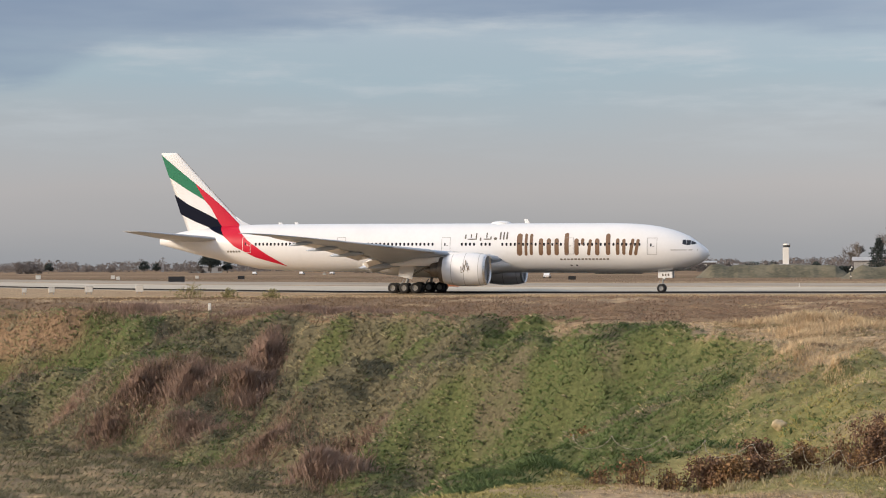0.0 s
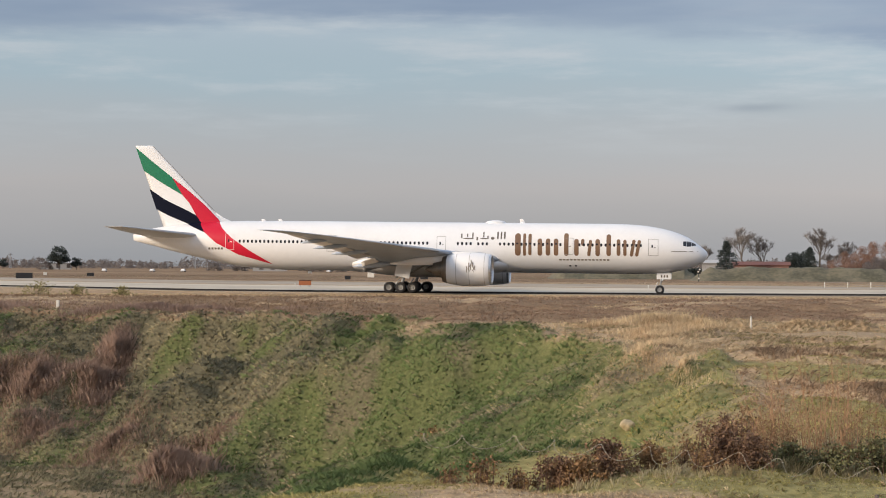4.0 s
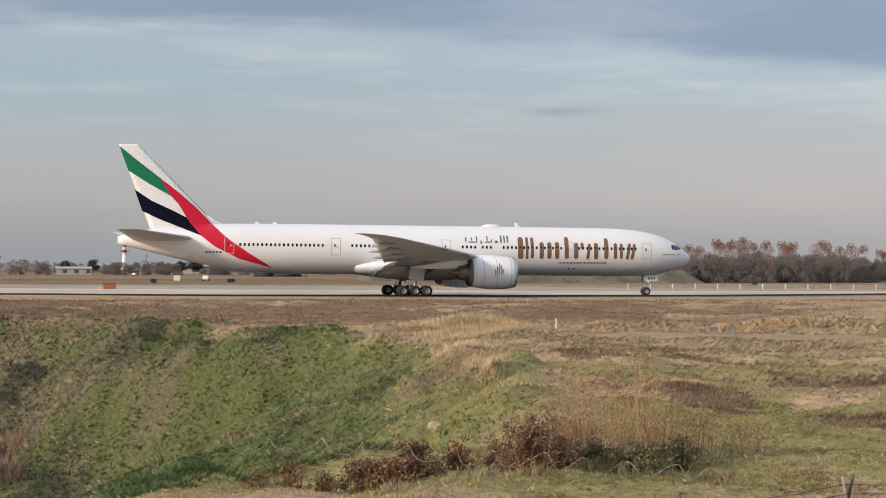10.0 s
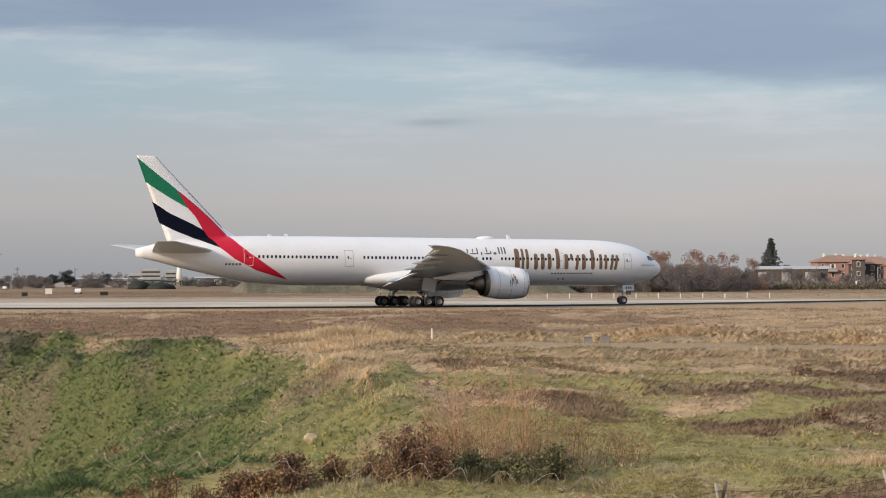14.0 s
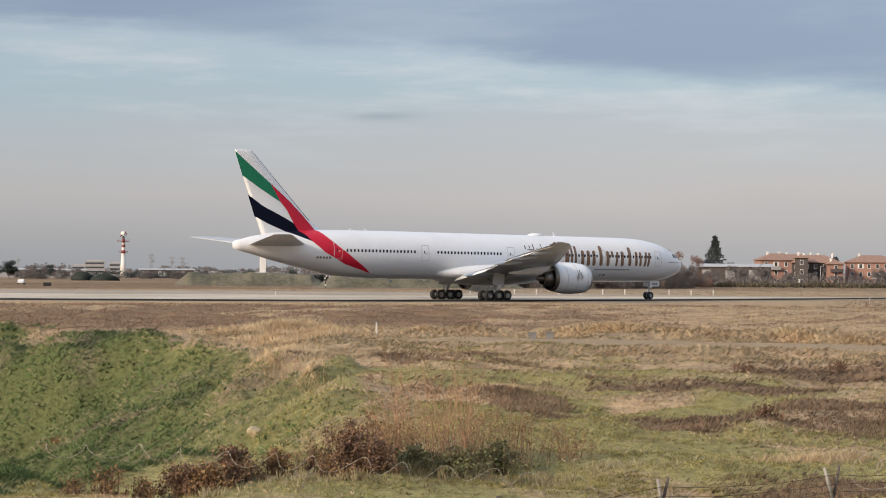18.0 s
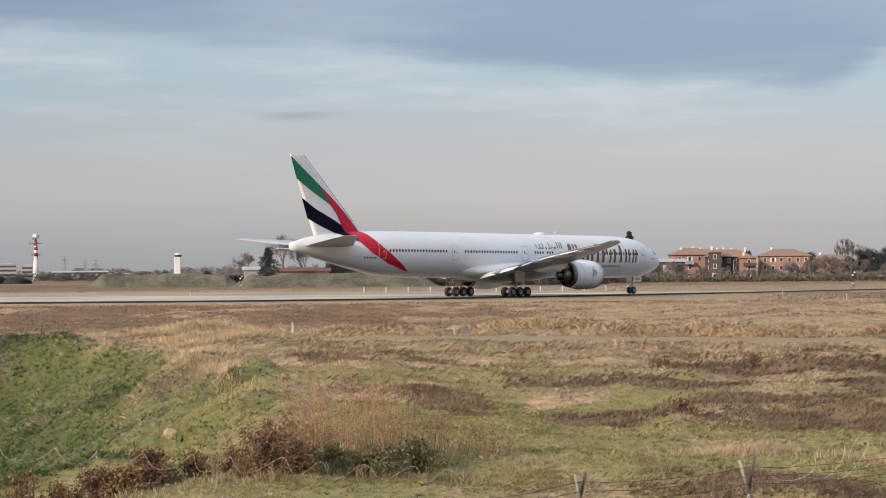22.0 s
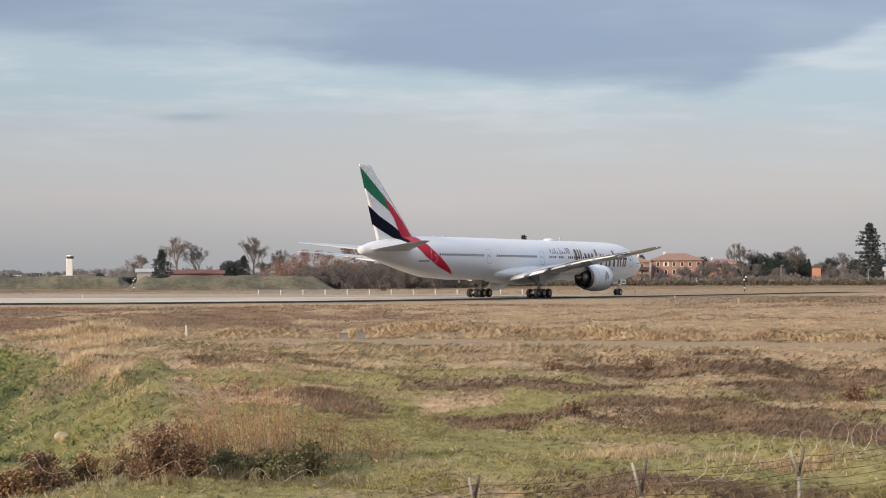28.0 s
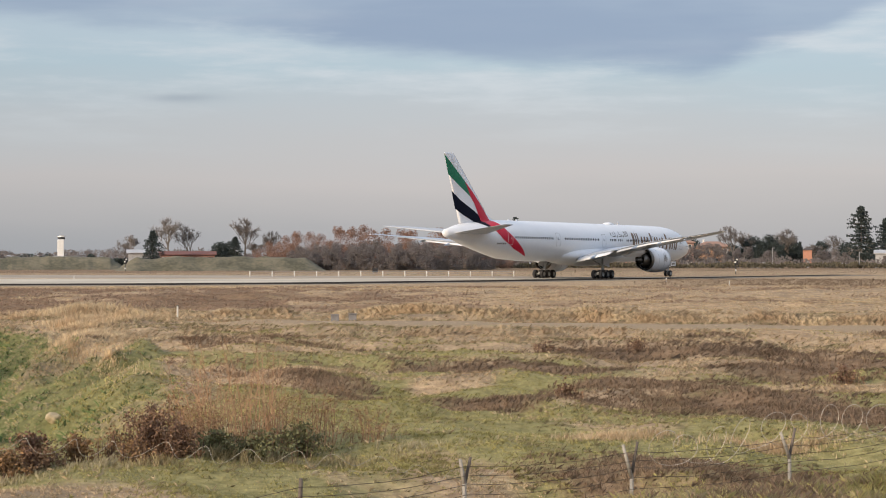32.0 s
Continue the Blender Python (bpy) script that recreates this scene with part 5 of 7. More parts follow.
def house(name, az, d, w, depth, h, rise, wall, label, cols, floors, turn=0.0, balconies=(), parapet=PALE_WALL, roof=ROOF_TILE, chimneys=1, group="houses beyond the airfield"):
    x, y = bearing(az, d)
    ho = tagged(new(name), label, "house", group)
    ho.matrix_basis = pose(x, y, 0, 0, 0, -az + turn)
    part("wall", box((0, 0, h / 2 - 0.1), (w, depth, h + 0.2), bevel=0.05), wall, ho)
    rf = part("roof", hip_roof(bmesh.new(), w, depth, h + 0.27, rise), roof, ho, "weathered terracotta roof")
    for i in range(chimneys):
        bm = box((-w * 0.25 + i * w * 0.3, 0.5, h + rise * 0.8 + 0.4), (0.7, 0.7, 1.5), bevel=0.04)
        slab(bm, (-w * 0.25 + i * w * 0.3, 0.5, h + rise * 0.8 + 1.35), (1.1, 1.1, 0.15))
        part("chimney", bm, TRIM_WHITE, rf, "white chimney")
    fh = h / floors
    for k in range(floors):
        for i in range(cols):
            wx = -w / 2 + w * (i + 0.5) / cols
            window_unit(ho, pose(wx, -depth / 2 - 0.03, fh * (k + 0.55)), 1.1, 1.6, lit=(i * 3 + k) % 5 == 0)
    for bx, bz in balconies:
        bm = box((bx, -depth / 2 - 0.8, bz), (4.0, 1.6, 0.2))
        slab(bm, (bx, -depth / 2 - 1.55, bz + 0.55), (4.0, 0.08, 0.9))
        for s in (-2, 2):
            slab(bm, (bx + s, -depth / 2 - 0.8, bz + 0.55), (0.08, 1.6, 0.9))
        part("balcony", bm, parapet, ho, "balcony with a solid parapet")
    return ho


house("gabled_house", 25.35, 735, 15, 11, 9.6, 2.4, PLASTER_RED, "orange plastered house under a terracotta roof", 4, 3, 14, ((-2.5, 6.2),), chimneys=2)
house("apartment_house", 26.45, 715, 17, 12, 8.6, 2.6, DARK_WITH_SHADE, "brown apartment house with stacked balconies, walls darkened as its shaded side", 5, 3, 0, ((-4.5, 2.7), (-4.5, 5.5), (4.2, 2.7), (4.2, 5.5)), DARK_WITH_SHADE, chimneys=3)
house("stair_tower", 26.05, 704, 4.6, 6, 10.2, 1.0, DARK_WITH_SHADE, "brown stair tower with a small tiled cap, wall darkened as in shade", 1, 3, 0, chimneys=1)
house("stair_tower", 27.0, 706, 5.2, 6, 8.0, 1.2, PLASTER_RED, "narrow red plastered wing beside shade-darkened brown flats", 1, 3, 10, ((0.0, 2.8), (0.0, 5.4)), DARK_WITH_SHADE, chimneys=1)
house("apartment_house", 28.05, 725, 18, 12, 8.8, 2.5, PLASTER_RED, "red plastered apartment house with white-framed windows", 6, 3, 6, ((1.5, 2.9),), chimneys=1)
house("farmhouse", 29.35, 780, 14, 10, 7.6, 2.0, PLASTER_TAN, "tan farmhouse half hidden by scrub", 4, 2, 0)
house("gabled_house", 25.9, 790, 16, 11, 10.0, 2.4, PLASTER_TAN, "tan house with many pale chimneys behind others", 4, 3, 0, chimneys=3)


def low_shed(az, d, w, depth, h, wall, roof, label, name="low_shed", turn=0):
    x, y = bearing(az, d)
    sh = tagged(new(name), label, "building")
    sh.matrix_basis = pose(x, y, 0, 0, 0, -az + turn)
    part("wall", box((0, 0, h / 2 - 0.05), (w, depth, h + 0.1), bevel=0.05), wall, sh)
    bm = bmesh.new()
    a, b = w / 2 + 0.6, depth / 2 + 0.6
    loft(bm, [[(s, -b, h), (s, 0, h + 1.0), (s, b, h), (s, b, h + 0.2), (s, 0, h + 1.25), (s, -b, h + 0.2)] for s in (-a, a)])
    part("roof", bm, roof, sh)
    for i in range(6):
        bx = -w / 2 + w * (i + 0.5) / 6
        part("panel", box((bx, -depth / 2 - 0.03, h * 0.55), (w / 6 - 0.8, 0.08, h * 0.6)), DARK_WITH_SHADE if i % 2 else PALE_WALL, sh)
    return sh


low_shed(24.15, 705, 25, 12, 6.9, DARK_WITH_SHADE, METAL_ROOF, "long dark shed under a pale metal roof")
low_shed(13.8, 615, 17, 9, 4.2, PLASTER_RED, material("dull_red_roof", (0.17, 0.07, 0.055), 0.8, vary=0.15), "low barn with a dull red roof", "low_barn")
low_shed(12.3, 630, 5, 6, 4.8, PALE_WALL, METAL_ROOF, "small pale building beside a dark tree", "small_building")
low_shed(15.0, 700, 8, 8, 5.2, PALE_WALL, METAL_ROOF, "pale building behind dark trees", "small_building")
for az, d, w, h, tag_ in ((-0.75, 1150, 20, 3.6, "white low hangar on the far apron"), (-7.0, 1300, 20, 4.2, "pale low building on the horizon"), (3.2, 1400, 38, 5.5, "pale flat-roofed industrial hall"), (4.3, 1350, 30, 5.2, "pale industrial hall with a high block"), (7.3, 1450, 40, 6.0, "grey industrial hall on the horizon"), (8.6, 1900, 60, 4.6, "long pale hall behind a bank")):
    low_shed(az, d, w, 14, h, DARK_WITH_SHADE if "grey" in tag_ else PALE_WALL, METAL_ROOF, tag_, "industrial_hall")
low_shed(34.6, 640, 12, 8, 4.6, PALE_WALL, METAL_ROOF, "pale shed beside a tall cedar")
for az, d, w, h in ((5.2, 1500, 14, 13.0), (4.75, 1520, 10, 9.5), (5.78, 1560, 8, 12.0)):
    x, y = bearing(az, d)
    blk = tagged(new("block_building"), "pale high block on the horizon", "building")
    blk.matrix_basis = pose(x, y, 0, 0, 0, -az)
    part("wall", box((0, 0, h / 2), (w * 1.1, 10, h), bevel=0.1), PALE_WALL, blk)
    part("roof", box((0, 0, h + 0.3), (w * 0.8, 8, 0.9)), METAL_ROOF, blk)
    for i in range(3):
        part("window_band", box((0, -5.02, h - 2 - 3.2 * i), (w, 0.1, 1.3)), PANE, blk)

# the orange brick kiosk
kx, ky = bearing(32.12, 640)
kiosk = tagged(new("brick_kiosk"), "narrow orange brick transformer tower with a dark cap", "building")
kiosk.matrix_basis = pose(kx, ky, 0, 0, 0, -32)
part("wall", box((0, 0, 2.9), (2.9, 2.9, 6.0), bevel=0.05), BRICK_ORANGE, kiosk)
part("roof", hip_roof(bmesh.new(), 2.9, 2.9, 6.0, 0.7, 0.25), DARK_WITH_SHADE, kiosk)
part("door", box((0.2, -1.48, 1.1), (1.0, 0.08, 2.1)), STEEL, kiosk, "grey steel door")


def far_car(az, d, col, label, turn=80):
    x, y = bearing(az, d)
    car = tagged(new("parked_car"), label, "car", "vehicles far off")
    car.matrix_basis = pose(x, y, 0, 0, 0, turn)
    bm = bmesh.new()
    prof = [(-2.1, 0.45), (-2.1, 0.9), (-1.5, 1.0), (-1.0, 1.5), (0.6, 1.52), (1.2, 1.02), (2.0, 0.85), (2.1, 0.45)]
    loft(bm, [[(px, s, pz) for px, pz in prof] for s in (-0.85, 0.85)])
    part("body", bm, col, car)
    bm = bmesh.new()
    loft(bm, [[(px, s, pz) for px, pz in ((-1.35, 1.05), (-0.95, 1.42), (0.55, 1.44), (1.0, 1.05))] for s in (-0.87, 0.87)])
    part("side_window", bm, PANE, car)
    for px in (-1.3, 1.3):
        for s in (-0.8, 0.8):
            part("wheel", tube(bmesh.new(), (px, s - 0.1, 0.33), (px, s + 0.1, 0.33), 0.33, n=14), RUBBER, car)


CAR_WHITE = material("white_car_paint", (0.75, 0.75, 0.75), 0.3, vary=0.05, coat=0.5)
for az, d, turn in ((33.15, 640, 50), (11.75, 760, 75), (-4.2, 900, 80), (-5.6, 900, 85), (-3.3, 920, 80), (3.1, 560, 80), (1.0, 950, 78)):
    far_car(az, d, CAR_WHITE, "white car parked beyond the runway", turn)

# rubble heap by the far hedge
rub = Sketch(77)
for _ in range(160):
    a, f = rub.r.uniform(0, 6.3), rub.r.random()
    hx, hy = bearing(30.95, 610)
    rub.leaf(Vector((hx + 6 * (f ** 0.5) * math.cos(a), hy + 3 * (f ** 0.5) * math.sin(a), (1 - f) * 1.4)), 0.9)
tagged(mesh_of("rubble_heap", rub.v, rub.f, PALE_WALL), "low heap of pale rubble by the hedge", "rubble", kind="stuff")


def control_tower():
    x, y = bearing(10.12, 1600)
    tw = tagged(new("control_tower"), "white airport control tower with a dark glazed cab", "tower")
    tw.matrix_basis = pose(x, y, 0, 0, 0, -10)
    part("shaft", box((0, 0, 9.2), (5.2, 5.2, 18.6), bevel=0.3), TRIM_WHITE, tw, "pale square shaft")
    part("cab", tube(bmesh.new(), (0.6, 0, 18.6), (0.6, 0, 20.4), 2.7, 3.0, 8), PANE, tw, "dark glazed cab")
    part("roof", tube(bmesh.new(), (0.6, 0, 20.4), (0.6, 0, 21.5), 3.1, 2.9, 8), TRIM_WHITE, tw)
    part("aerial", tube(bmesh.new(), (0.6, 0, 21.5), (0.6, 0, 24), 0.12, 0.05, 6), STEEL, tw)
    part("base_hall", box((2, 0, 2.4), (22, 12, 4.9), bevel=0.2), PALE_WALL, tw, "pale low hall at the foot")


control_tower()


def radio_mast(az, d, top):
    x, y = bearing(az, d)
    ms = tagged(new("radio_mast"), "tapered white radio tower with red and white bands", "tower", "red and white radio towers")
    ms.matrix_basis = pose(x, y, 0, 0, 0, 0)
    k = top / 36.0
    part("shaft", tube(bmesh.new(), (0, 0, -0.2), (0, 0, 19 * k), 2.9, 1.5, 16), TRIM_WHITE, ms, "white tapered concrete shaft", True)
    zs = [19, 21.2, 23.4, 25.6, 27.8, 30]
    for i, (a, b) in enumerate(zip(zs, zs[1:])):
        part("band", tube(bmesh.new(), (0, 0, a * k), (0, 0, b * k), 1.55 - 0.08 * i, 1.5 - 0.08 * i, 14), POST_WHITE if i % 2 else MAST_RED, ms)
    for z, r in ((19.5, 3.3), (28.0, 4.8)):
        bm = tube(bmesh.new(), (0, 0, z * k), (0, 0, (z + 0.35) * k), r, r, 16)
        for i in range(12):
            a = 6.283 * i / 12
            tube(bm, (r * math.cos(a), r * math.sin(a), z * k), (r * math.cos(a), r * math.sin(a), (z + 1.3) * k), 0.1, n=4)
        part("platform", bm, MAST_RED, ms, "red round platform with railing")
    part("lattice_top", tube(bmesh.new(), (0, 0, 30 * k), (0, 0, 33 * k), 0.9, 0.8, 6), DARK_WITH_SHADE, ms)
    for i in range(6):
        a = 6.283 * i / 6
        z = (32.6 if i % 2 else 34.2) * k
        part("dish", tube(bmesh.new(), (1.5 * math.cos(a), 1.5 * math.sin(a), z), (2.1 * math.cos(a), 2.1 * math.sin(a), z + 0.2), 1.3, 1.5, 12), MAST_RED if i % 3 == 0 else POST_WHITE, ms, "drum-shaped aerial")


radio_mast(6.03, 1500, 36.0)
radio_mast(0.72, 1480, 31.0)


def pylon(az, d, h, arms, label):
    x, y = bearing(az, d)
    py = tagged(new("power_pylon"), label, "pylon", "steel lattice pylons")
    py.matrix_basis = pose(x, y, 0, 0, 0, -az)
    bm = bmesh.new()
    wv = h * 0.075
    for sx in (-1, 1):
        for sy in (-1, 1):
            tube(bm, (sx * wv, sy * wv, 0), (sx * wv * 0.25, sy * wv * 0.25, h), 0.34, 0.24, 4)
    for i in range(9):
        a, b = i / 9, (i + 1) / 9
        wa, wb = wv * (1 - 0.75 * a), wv * (1 - 0.75 * b)
        for s in (-1, 1):
            tube(bm, (-wa, s * wa, h * a), (wb, s * wb, h * b), 0.2, n=3)
            tube(bm, (wa, s * wa, h * a), (-wb, s * wb, h * b), 0.2, n=3)
    part("lattice", bm, STEEL, py)
    for z in arms:
        bm = bmesh.new()
        tube(bm, (-h * 0.16, 0, h * z), (h * 0.16, 0, h * z), 0.3, n=4)
        tube(bm, (-h * 0.16, 0, h * z), (0, 0, h * z + 1.6), 0.16, n=3)
        tube(bm, (h * 0.16, 0, h * z), (0, 0, h * z + 1.6), 0.16, n=3)
        part("crossarm", bm, STEEL, py)


pylon(6.85, 1700, 20, (0.7, 0.84, 0.96), "steel lattice pylon with three arms")
pylon(7.45, 1650, 17, (0.75, 0.97), "steel lattice pylon on the horizon")
pylon(7.75, 1660, 17, (0.75, 0.97), "steel lattice pylon on the horizon")
pylon(1.35, 1500, 15, (0.9,), "slim lattice pylon on the horizon")
pylon(3.0, 1600, 15, (0.9,), "slim lattice pylon on the horizon")
pylon(-8.3, 1700, 13, (0.9,), "slim lattice pylon on the horizon")

# tower crane on the horizon
cx_, cy_ = bearing(-2.95, 1900)
crane = tagged(new("tower_crane"), "slim tower crane with a long jib on the horizon", "crane")
crane.matrix_basis = pose(cx_, cy_, 0, 0, 0, 0)
part("mast", box((0, 0, 9.5), (1.1, 1.1, 19.0)), STEEL, crane)
part("jib", box((-6.0, 0, 15.5), (17, 0.7, 0.7)), STEEL, crane)
part("counterweight", box((3.2, 0, 14.8), (1.6, 1.2, 1.5)), DARK_WITH_SHADE, crane)

# dark round canvas shelters
for az, w, h in ((4.85, 26, 5.6), (5.5, 34, 4.0)):
    x, y = bearing(az, 900)
    sk = bmesh.new()
    loft(sk, [[(s, -w / 3 * math.cos(a), h * math.sin(a)) for a in (math.pi * i / 12 for i in range(13))] for s in (-w * 0.28, -w * 0.2, w * 0.2, w * 0.28)])
    o = obj("round_shelter", sk, SHADE_GREEN, smooth=True)
    o.matrix_basis = pose(x, y, 0, 0, 0, -az + 90) @ Matrix.Diagonal((0.75, 0.6, 0.75, 1))
    tagged(o, "dark green rounded shelter on the far apron", "shelter", "dark rounded shelters")


# airfield boards and boxes by the runway
def board(az, d, w, h, mat, label, name="runway_board"):
    x, y = bearing(az, d)
    b = tagged(new(name), label, "sign", "boards beside the runway")
    b.matrix_basis = pose(x, y, 0.02, 0, 0, -az)
    part("panel", box((0, 0, 0.25 + h / 2), (w, 0.35, h), bevel=0.04), mat, b)
    part("edge", box((0, 0, 0.25 + h + 0.04), (w + 0.1, 0.4, 0.1)), SIGN_BLACK, b)
    for s in (-1, 1):
        part("leg", tube(bmesh.new(), (s * w * 0.35, 0, 0), (s * w * 0.35, 0, 0.28), 0.06, n=8), STEEL, b)


board(-7.90, 430, 3.6, 1.1, SIGN_BLACK, "black runway board seen from behind")
board(0.29, 300, 1.9, 0.75, SIGN_ORANGE, "orange runway board on short legs")
board(1.56, 440, 1.3, 0.75, SIGN_BLACK, "small black runway board on legs")
board(3.84, 455, 1.8, 0.75, SIGN_BLACK, "small black runway board on legs")
board(19.35, 405, 1.1, 0.75, SIGN_BLACK, "small black runway board by the fence")
board(-6.0, 520, 1.8, 0.8, SIGN_BLACK, "small black runway board on legs")


def lamp_box(az, d, s):
    x, y = bearing(az, d)
    b = tagged(new("light_unit"), "white approach-light box on short legs", "light unit", "white approach-light boxes")
    b.matrix_basis = pose(x, y, float(ground_z(x, y)), 0, 0, -az)
    part("housing", box((0, 0, 0.25 + s * 0.4), (s, s * 1.1, s * 0.8), bevel=0.05), POST_WHITE, b)
    part("hood", box((0, -s * 0.3, 0.27 + s * 0.82), (s * 1.05, s * 0.6, 0.05)), POST_WHITE, b)
    for i in (-1, 1):
        part("leg", tube(bmesh.new(), (i * s * 0.3, 0, -0.1), (i * s * 0.3, 0, 0.3), 0.05, n=8), STEEL, b)


for az, d, s in ((-12.3, 250, 0.6), (-11.52, 250, 0.75), (-10.45, 250, 1.0), (-8.98, 252, 1.0), (-9.6, 520, 1.0), (2.25, 520, 1.8), (-11.9, 560, 1.4), (-7.3, 560, 1.0), (-9.75, 560, 1.2)):
    lamp_box(az, d, s)


def white_fence():
    a, b = Vector((91, 325.2)), Vector((136, 313))
    fe = tagged(new("post_fence"), "low fence of pale posts with thin rails beyond the runway", "fence")
    n = int((b - a).length / 3.7)
    me = None
    for i in range(n + 1):
        p = a.lerp(b, i / n)
        if me is None:
            o = part("post", box((0, 0, 0.5), (0.15, 0.15, 1.0), bevel=0.02), POST_WHITE, fe)
            me = o.data
            o.matrix_basis = pose(p.x, p.y, 0)
        else:
            share("post", me, fe, pose(p.x, p.y, 0))
    for z in (0.5, 0.88):
        part("rail", tube(bmesh.new(), (a.x, a.y, z), (b.x, b.y, z), 0.03, n=4), STEEL, fe, "thin wire rail")


white_fence()


def signal_post(az, d):
    x, y = bearing(az, d)
    s = tagged(new("signal_post"), "dark signal post with white lamps", "signal")
    s.matrix_basis = pose(x, y, 0, 0, 0, -az)
    part("pole", tube(bmesh.new(), (0, 0, 0), (0, 0, 3.6), 0.09, n=8), SIGN_BLACK, s)
    part("housing", box((0.1, 0, 2.6), (0.75, 0.4, 1.5), bevel=0.05), SIGN_BLACK, s)
    for px, pz in ((0.25, 2.95), (-0.1, 2.4), (0.0, 0.75)):
        bm = bmesh.new()
        bmesh.ops.create_uvsphere(bm, u_segments=12, v_segments=8, radius=0.2, matrix=pose(px, -0.25, pz))
        part("lamp", bm, POST_WHITE, s, "white round lamp", True)


signal_post(30.04, 395)
signal_post(11.98, 470)
for az, d in ((29.85, 224), (28.0, 260), (0.0, 300), (10.5, 300)):
    x, y = bearing(az, d)
    mk = tagged(new("marker_stake"), "small white marker stake beside the taxiway", "marker", "white marker stakes")
    mk.matrix_basis = pose(x, y, 0, 0, 0, 0)
    part("stake", tube(bmesh.new(), (0, 0, -0.1), (0, 0, 0.5), 0.06, 0.05, 8), POST_WHITE, mk)
    part("cap", tube(bmesh.new(), (0, 0, 0.5), (0, 0, 0.62), 0.08, 0.03, 8), POST_WHITE, mk)
for az, d, h in ((31.1, 640, 6.5), (26.6, 650, 7), (24.85, 650, 7.5), (33.6, 600, 5)):
    x, y = bearing(az, d)
    lp = tagged(new("lamp_post"), "thin grey lamp post before the houses", "lamp post", "thin lamp posts")
    lp.matrix_basis = pose(x, y, 0, 0, 0, -az)
    part("pole", tube(bmesh.new(), (0, 0, 0), (0, 0, h), 0.16, 0.1, 8), STEEL, lp)
    part("lamp_head", box((0.4, 0, h), (1.0, 0.3, 0.18), bevel=0.04), STEEL, lp)

# ---- meadow growth ----
def blades_material(name, dark, light, scale=0.25, through=0.5):
    m = bpy.data.materials.new(name)
    m.use_nodes = True
    k = Nodes(m.node_tree)
    b = m.node_tree.nodes["Principled BSDF"]
    b.inputs["Roughness"].default_value, b.inputs["Specular IOR Level"].default_value = 0.85, 0.15
    rnd = k.n("ShaderNodeNewGeometry").outputs["Random Per Island"]
    co = k.n("ShaderNodeTexCoord").outputs["Object"]
    f = k.math("ADD", k.math("MULTIPLY", rnd, 0.25), k.math("MULTIPLY", k.step(k.noise(co, scale, 5.0, 0.65), 0.36, 0.64), 0.75))
    colour = k.mix(f, dark, light)
    k.link(colour, b.inputs["Base Color"])
    # thin blades let some light through
    tr, mx = k.n("ShaderNodeBsdfTranslucent"), k.n("ShaderNodeMixShader")
    k.link(colour, tr.inputs[0])
    mx.inputs[0].default_value = through
    k.link(b.outputs[0], mx.inputs[1])
    k.link(tr.outputs[0], mx.inputs[2])
    k.link(mx.outputs[0], m.node_tree.nodes["Material Output"].inputs[0])
    return m


GRASS_GREEN = blades_material("fresh_grass_blades", (0.39, 0.345, 0.13), (0.74, 0.65, 0.295), 0.4)
GRASS_DEEP = blades_material("lush_slope_grass", (0.140, 0.208, 0.081), (0.285, 0.360, 0.153), 0.3)
GRASS_STRAW = blades_material("dry_straw_blades", (0.62, 0.435, 0.265), (1.0, 0.82, 0.54), 0.45)
GRASS_PALE = blades_material("pale_dry_tussocks", (0.40, 0.345, 0.215), (0.74, 0.635, 0.42), 0.4)
GRASS_RUST = blades_material("rust_brown_weeds", (0.275, 0.188, 0.122), (0.485, 0.35, 0.24), 0.4)
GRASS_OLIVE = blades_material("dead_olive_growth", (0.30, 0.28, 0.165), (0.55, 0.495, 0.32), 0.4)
GRASS_FIELD = blades_material("dull_meadow_tussocks", (0.36, 0.29, 0.155), (0.68, 0.56, 0.33), 0.4)
GRASS_TAN = blades_material("pinkish_tan_grass", (0.34, 0.23, 0.165), (0.62, 0.445, 0.325), 0.3)
GRASS_DARK = blades_material("dark_matted_growth", (0.20, 0.195, 0.13), (0.37, 0.34, 0.245), 0.35)
RED_STALK = blades_material("red_brown_stalks", (0.335, 0.235, 0.185), (0.58, 0.42, 0.34), 0.5, 0.6)


def raw_mesh(name, verts, tris, mat, label, category, normals=None):
    me = bpy.data.meshes.new(name)
    me.vertices.add(len(verts))
    me.vertices.foreach_set("co", np.asarray(verts, np.float32).ravel())
    me.loops.add(len(tris) * 3)
    me.loops.foreach_set("vertex_index", np.asarray(tris, np.int32).ravel())
    me.polygons.add(len(tris))
    me.polygons.foreach_set("loop_start", np.arange(0, len(tris) * 3, 3, dtype=np.int32))
    me.update(calc_edges=True)
    if normals is not None:
        me.shade_smooth()
        me.normals_split_custom_set_from_vertices(normals.tolist())
    me.materials.append(mat)
    return tagged(new(name, me), label, category, kind="stuff")


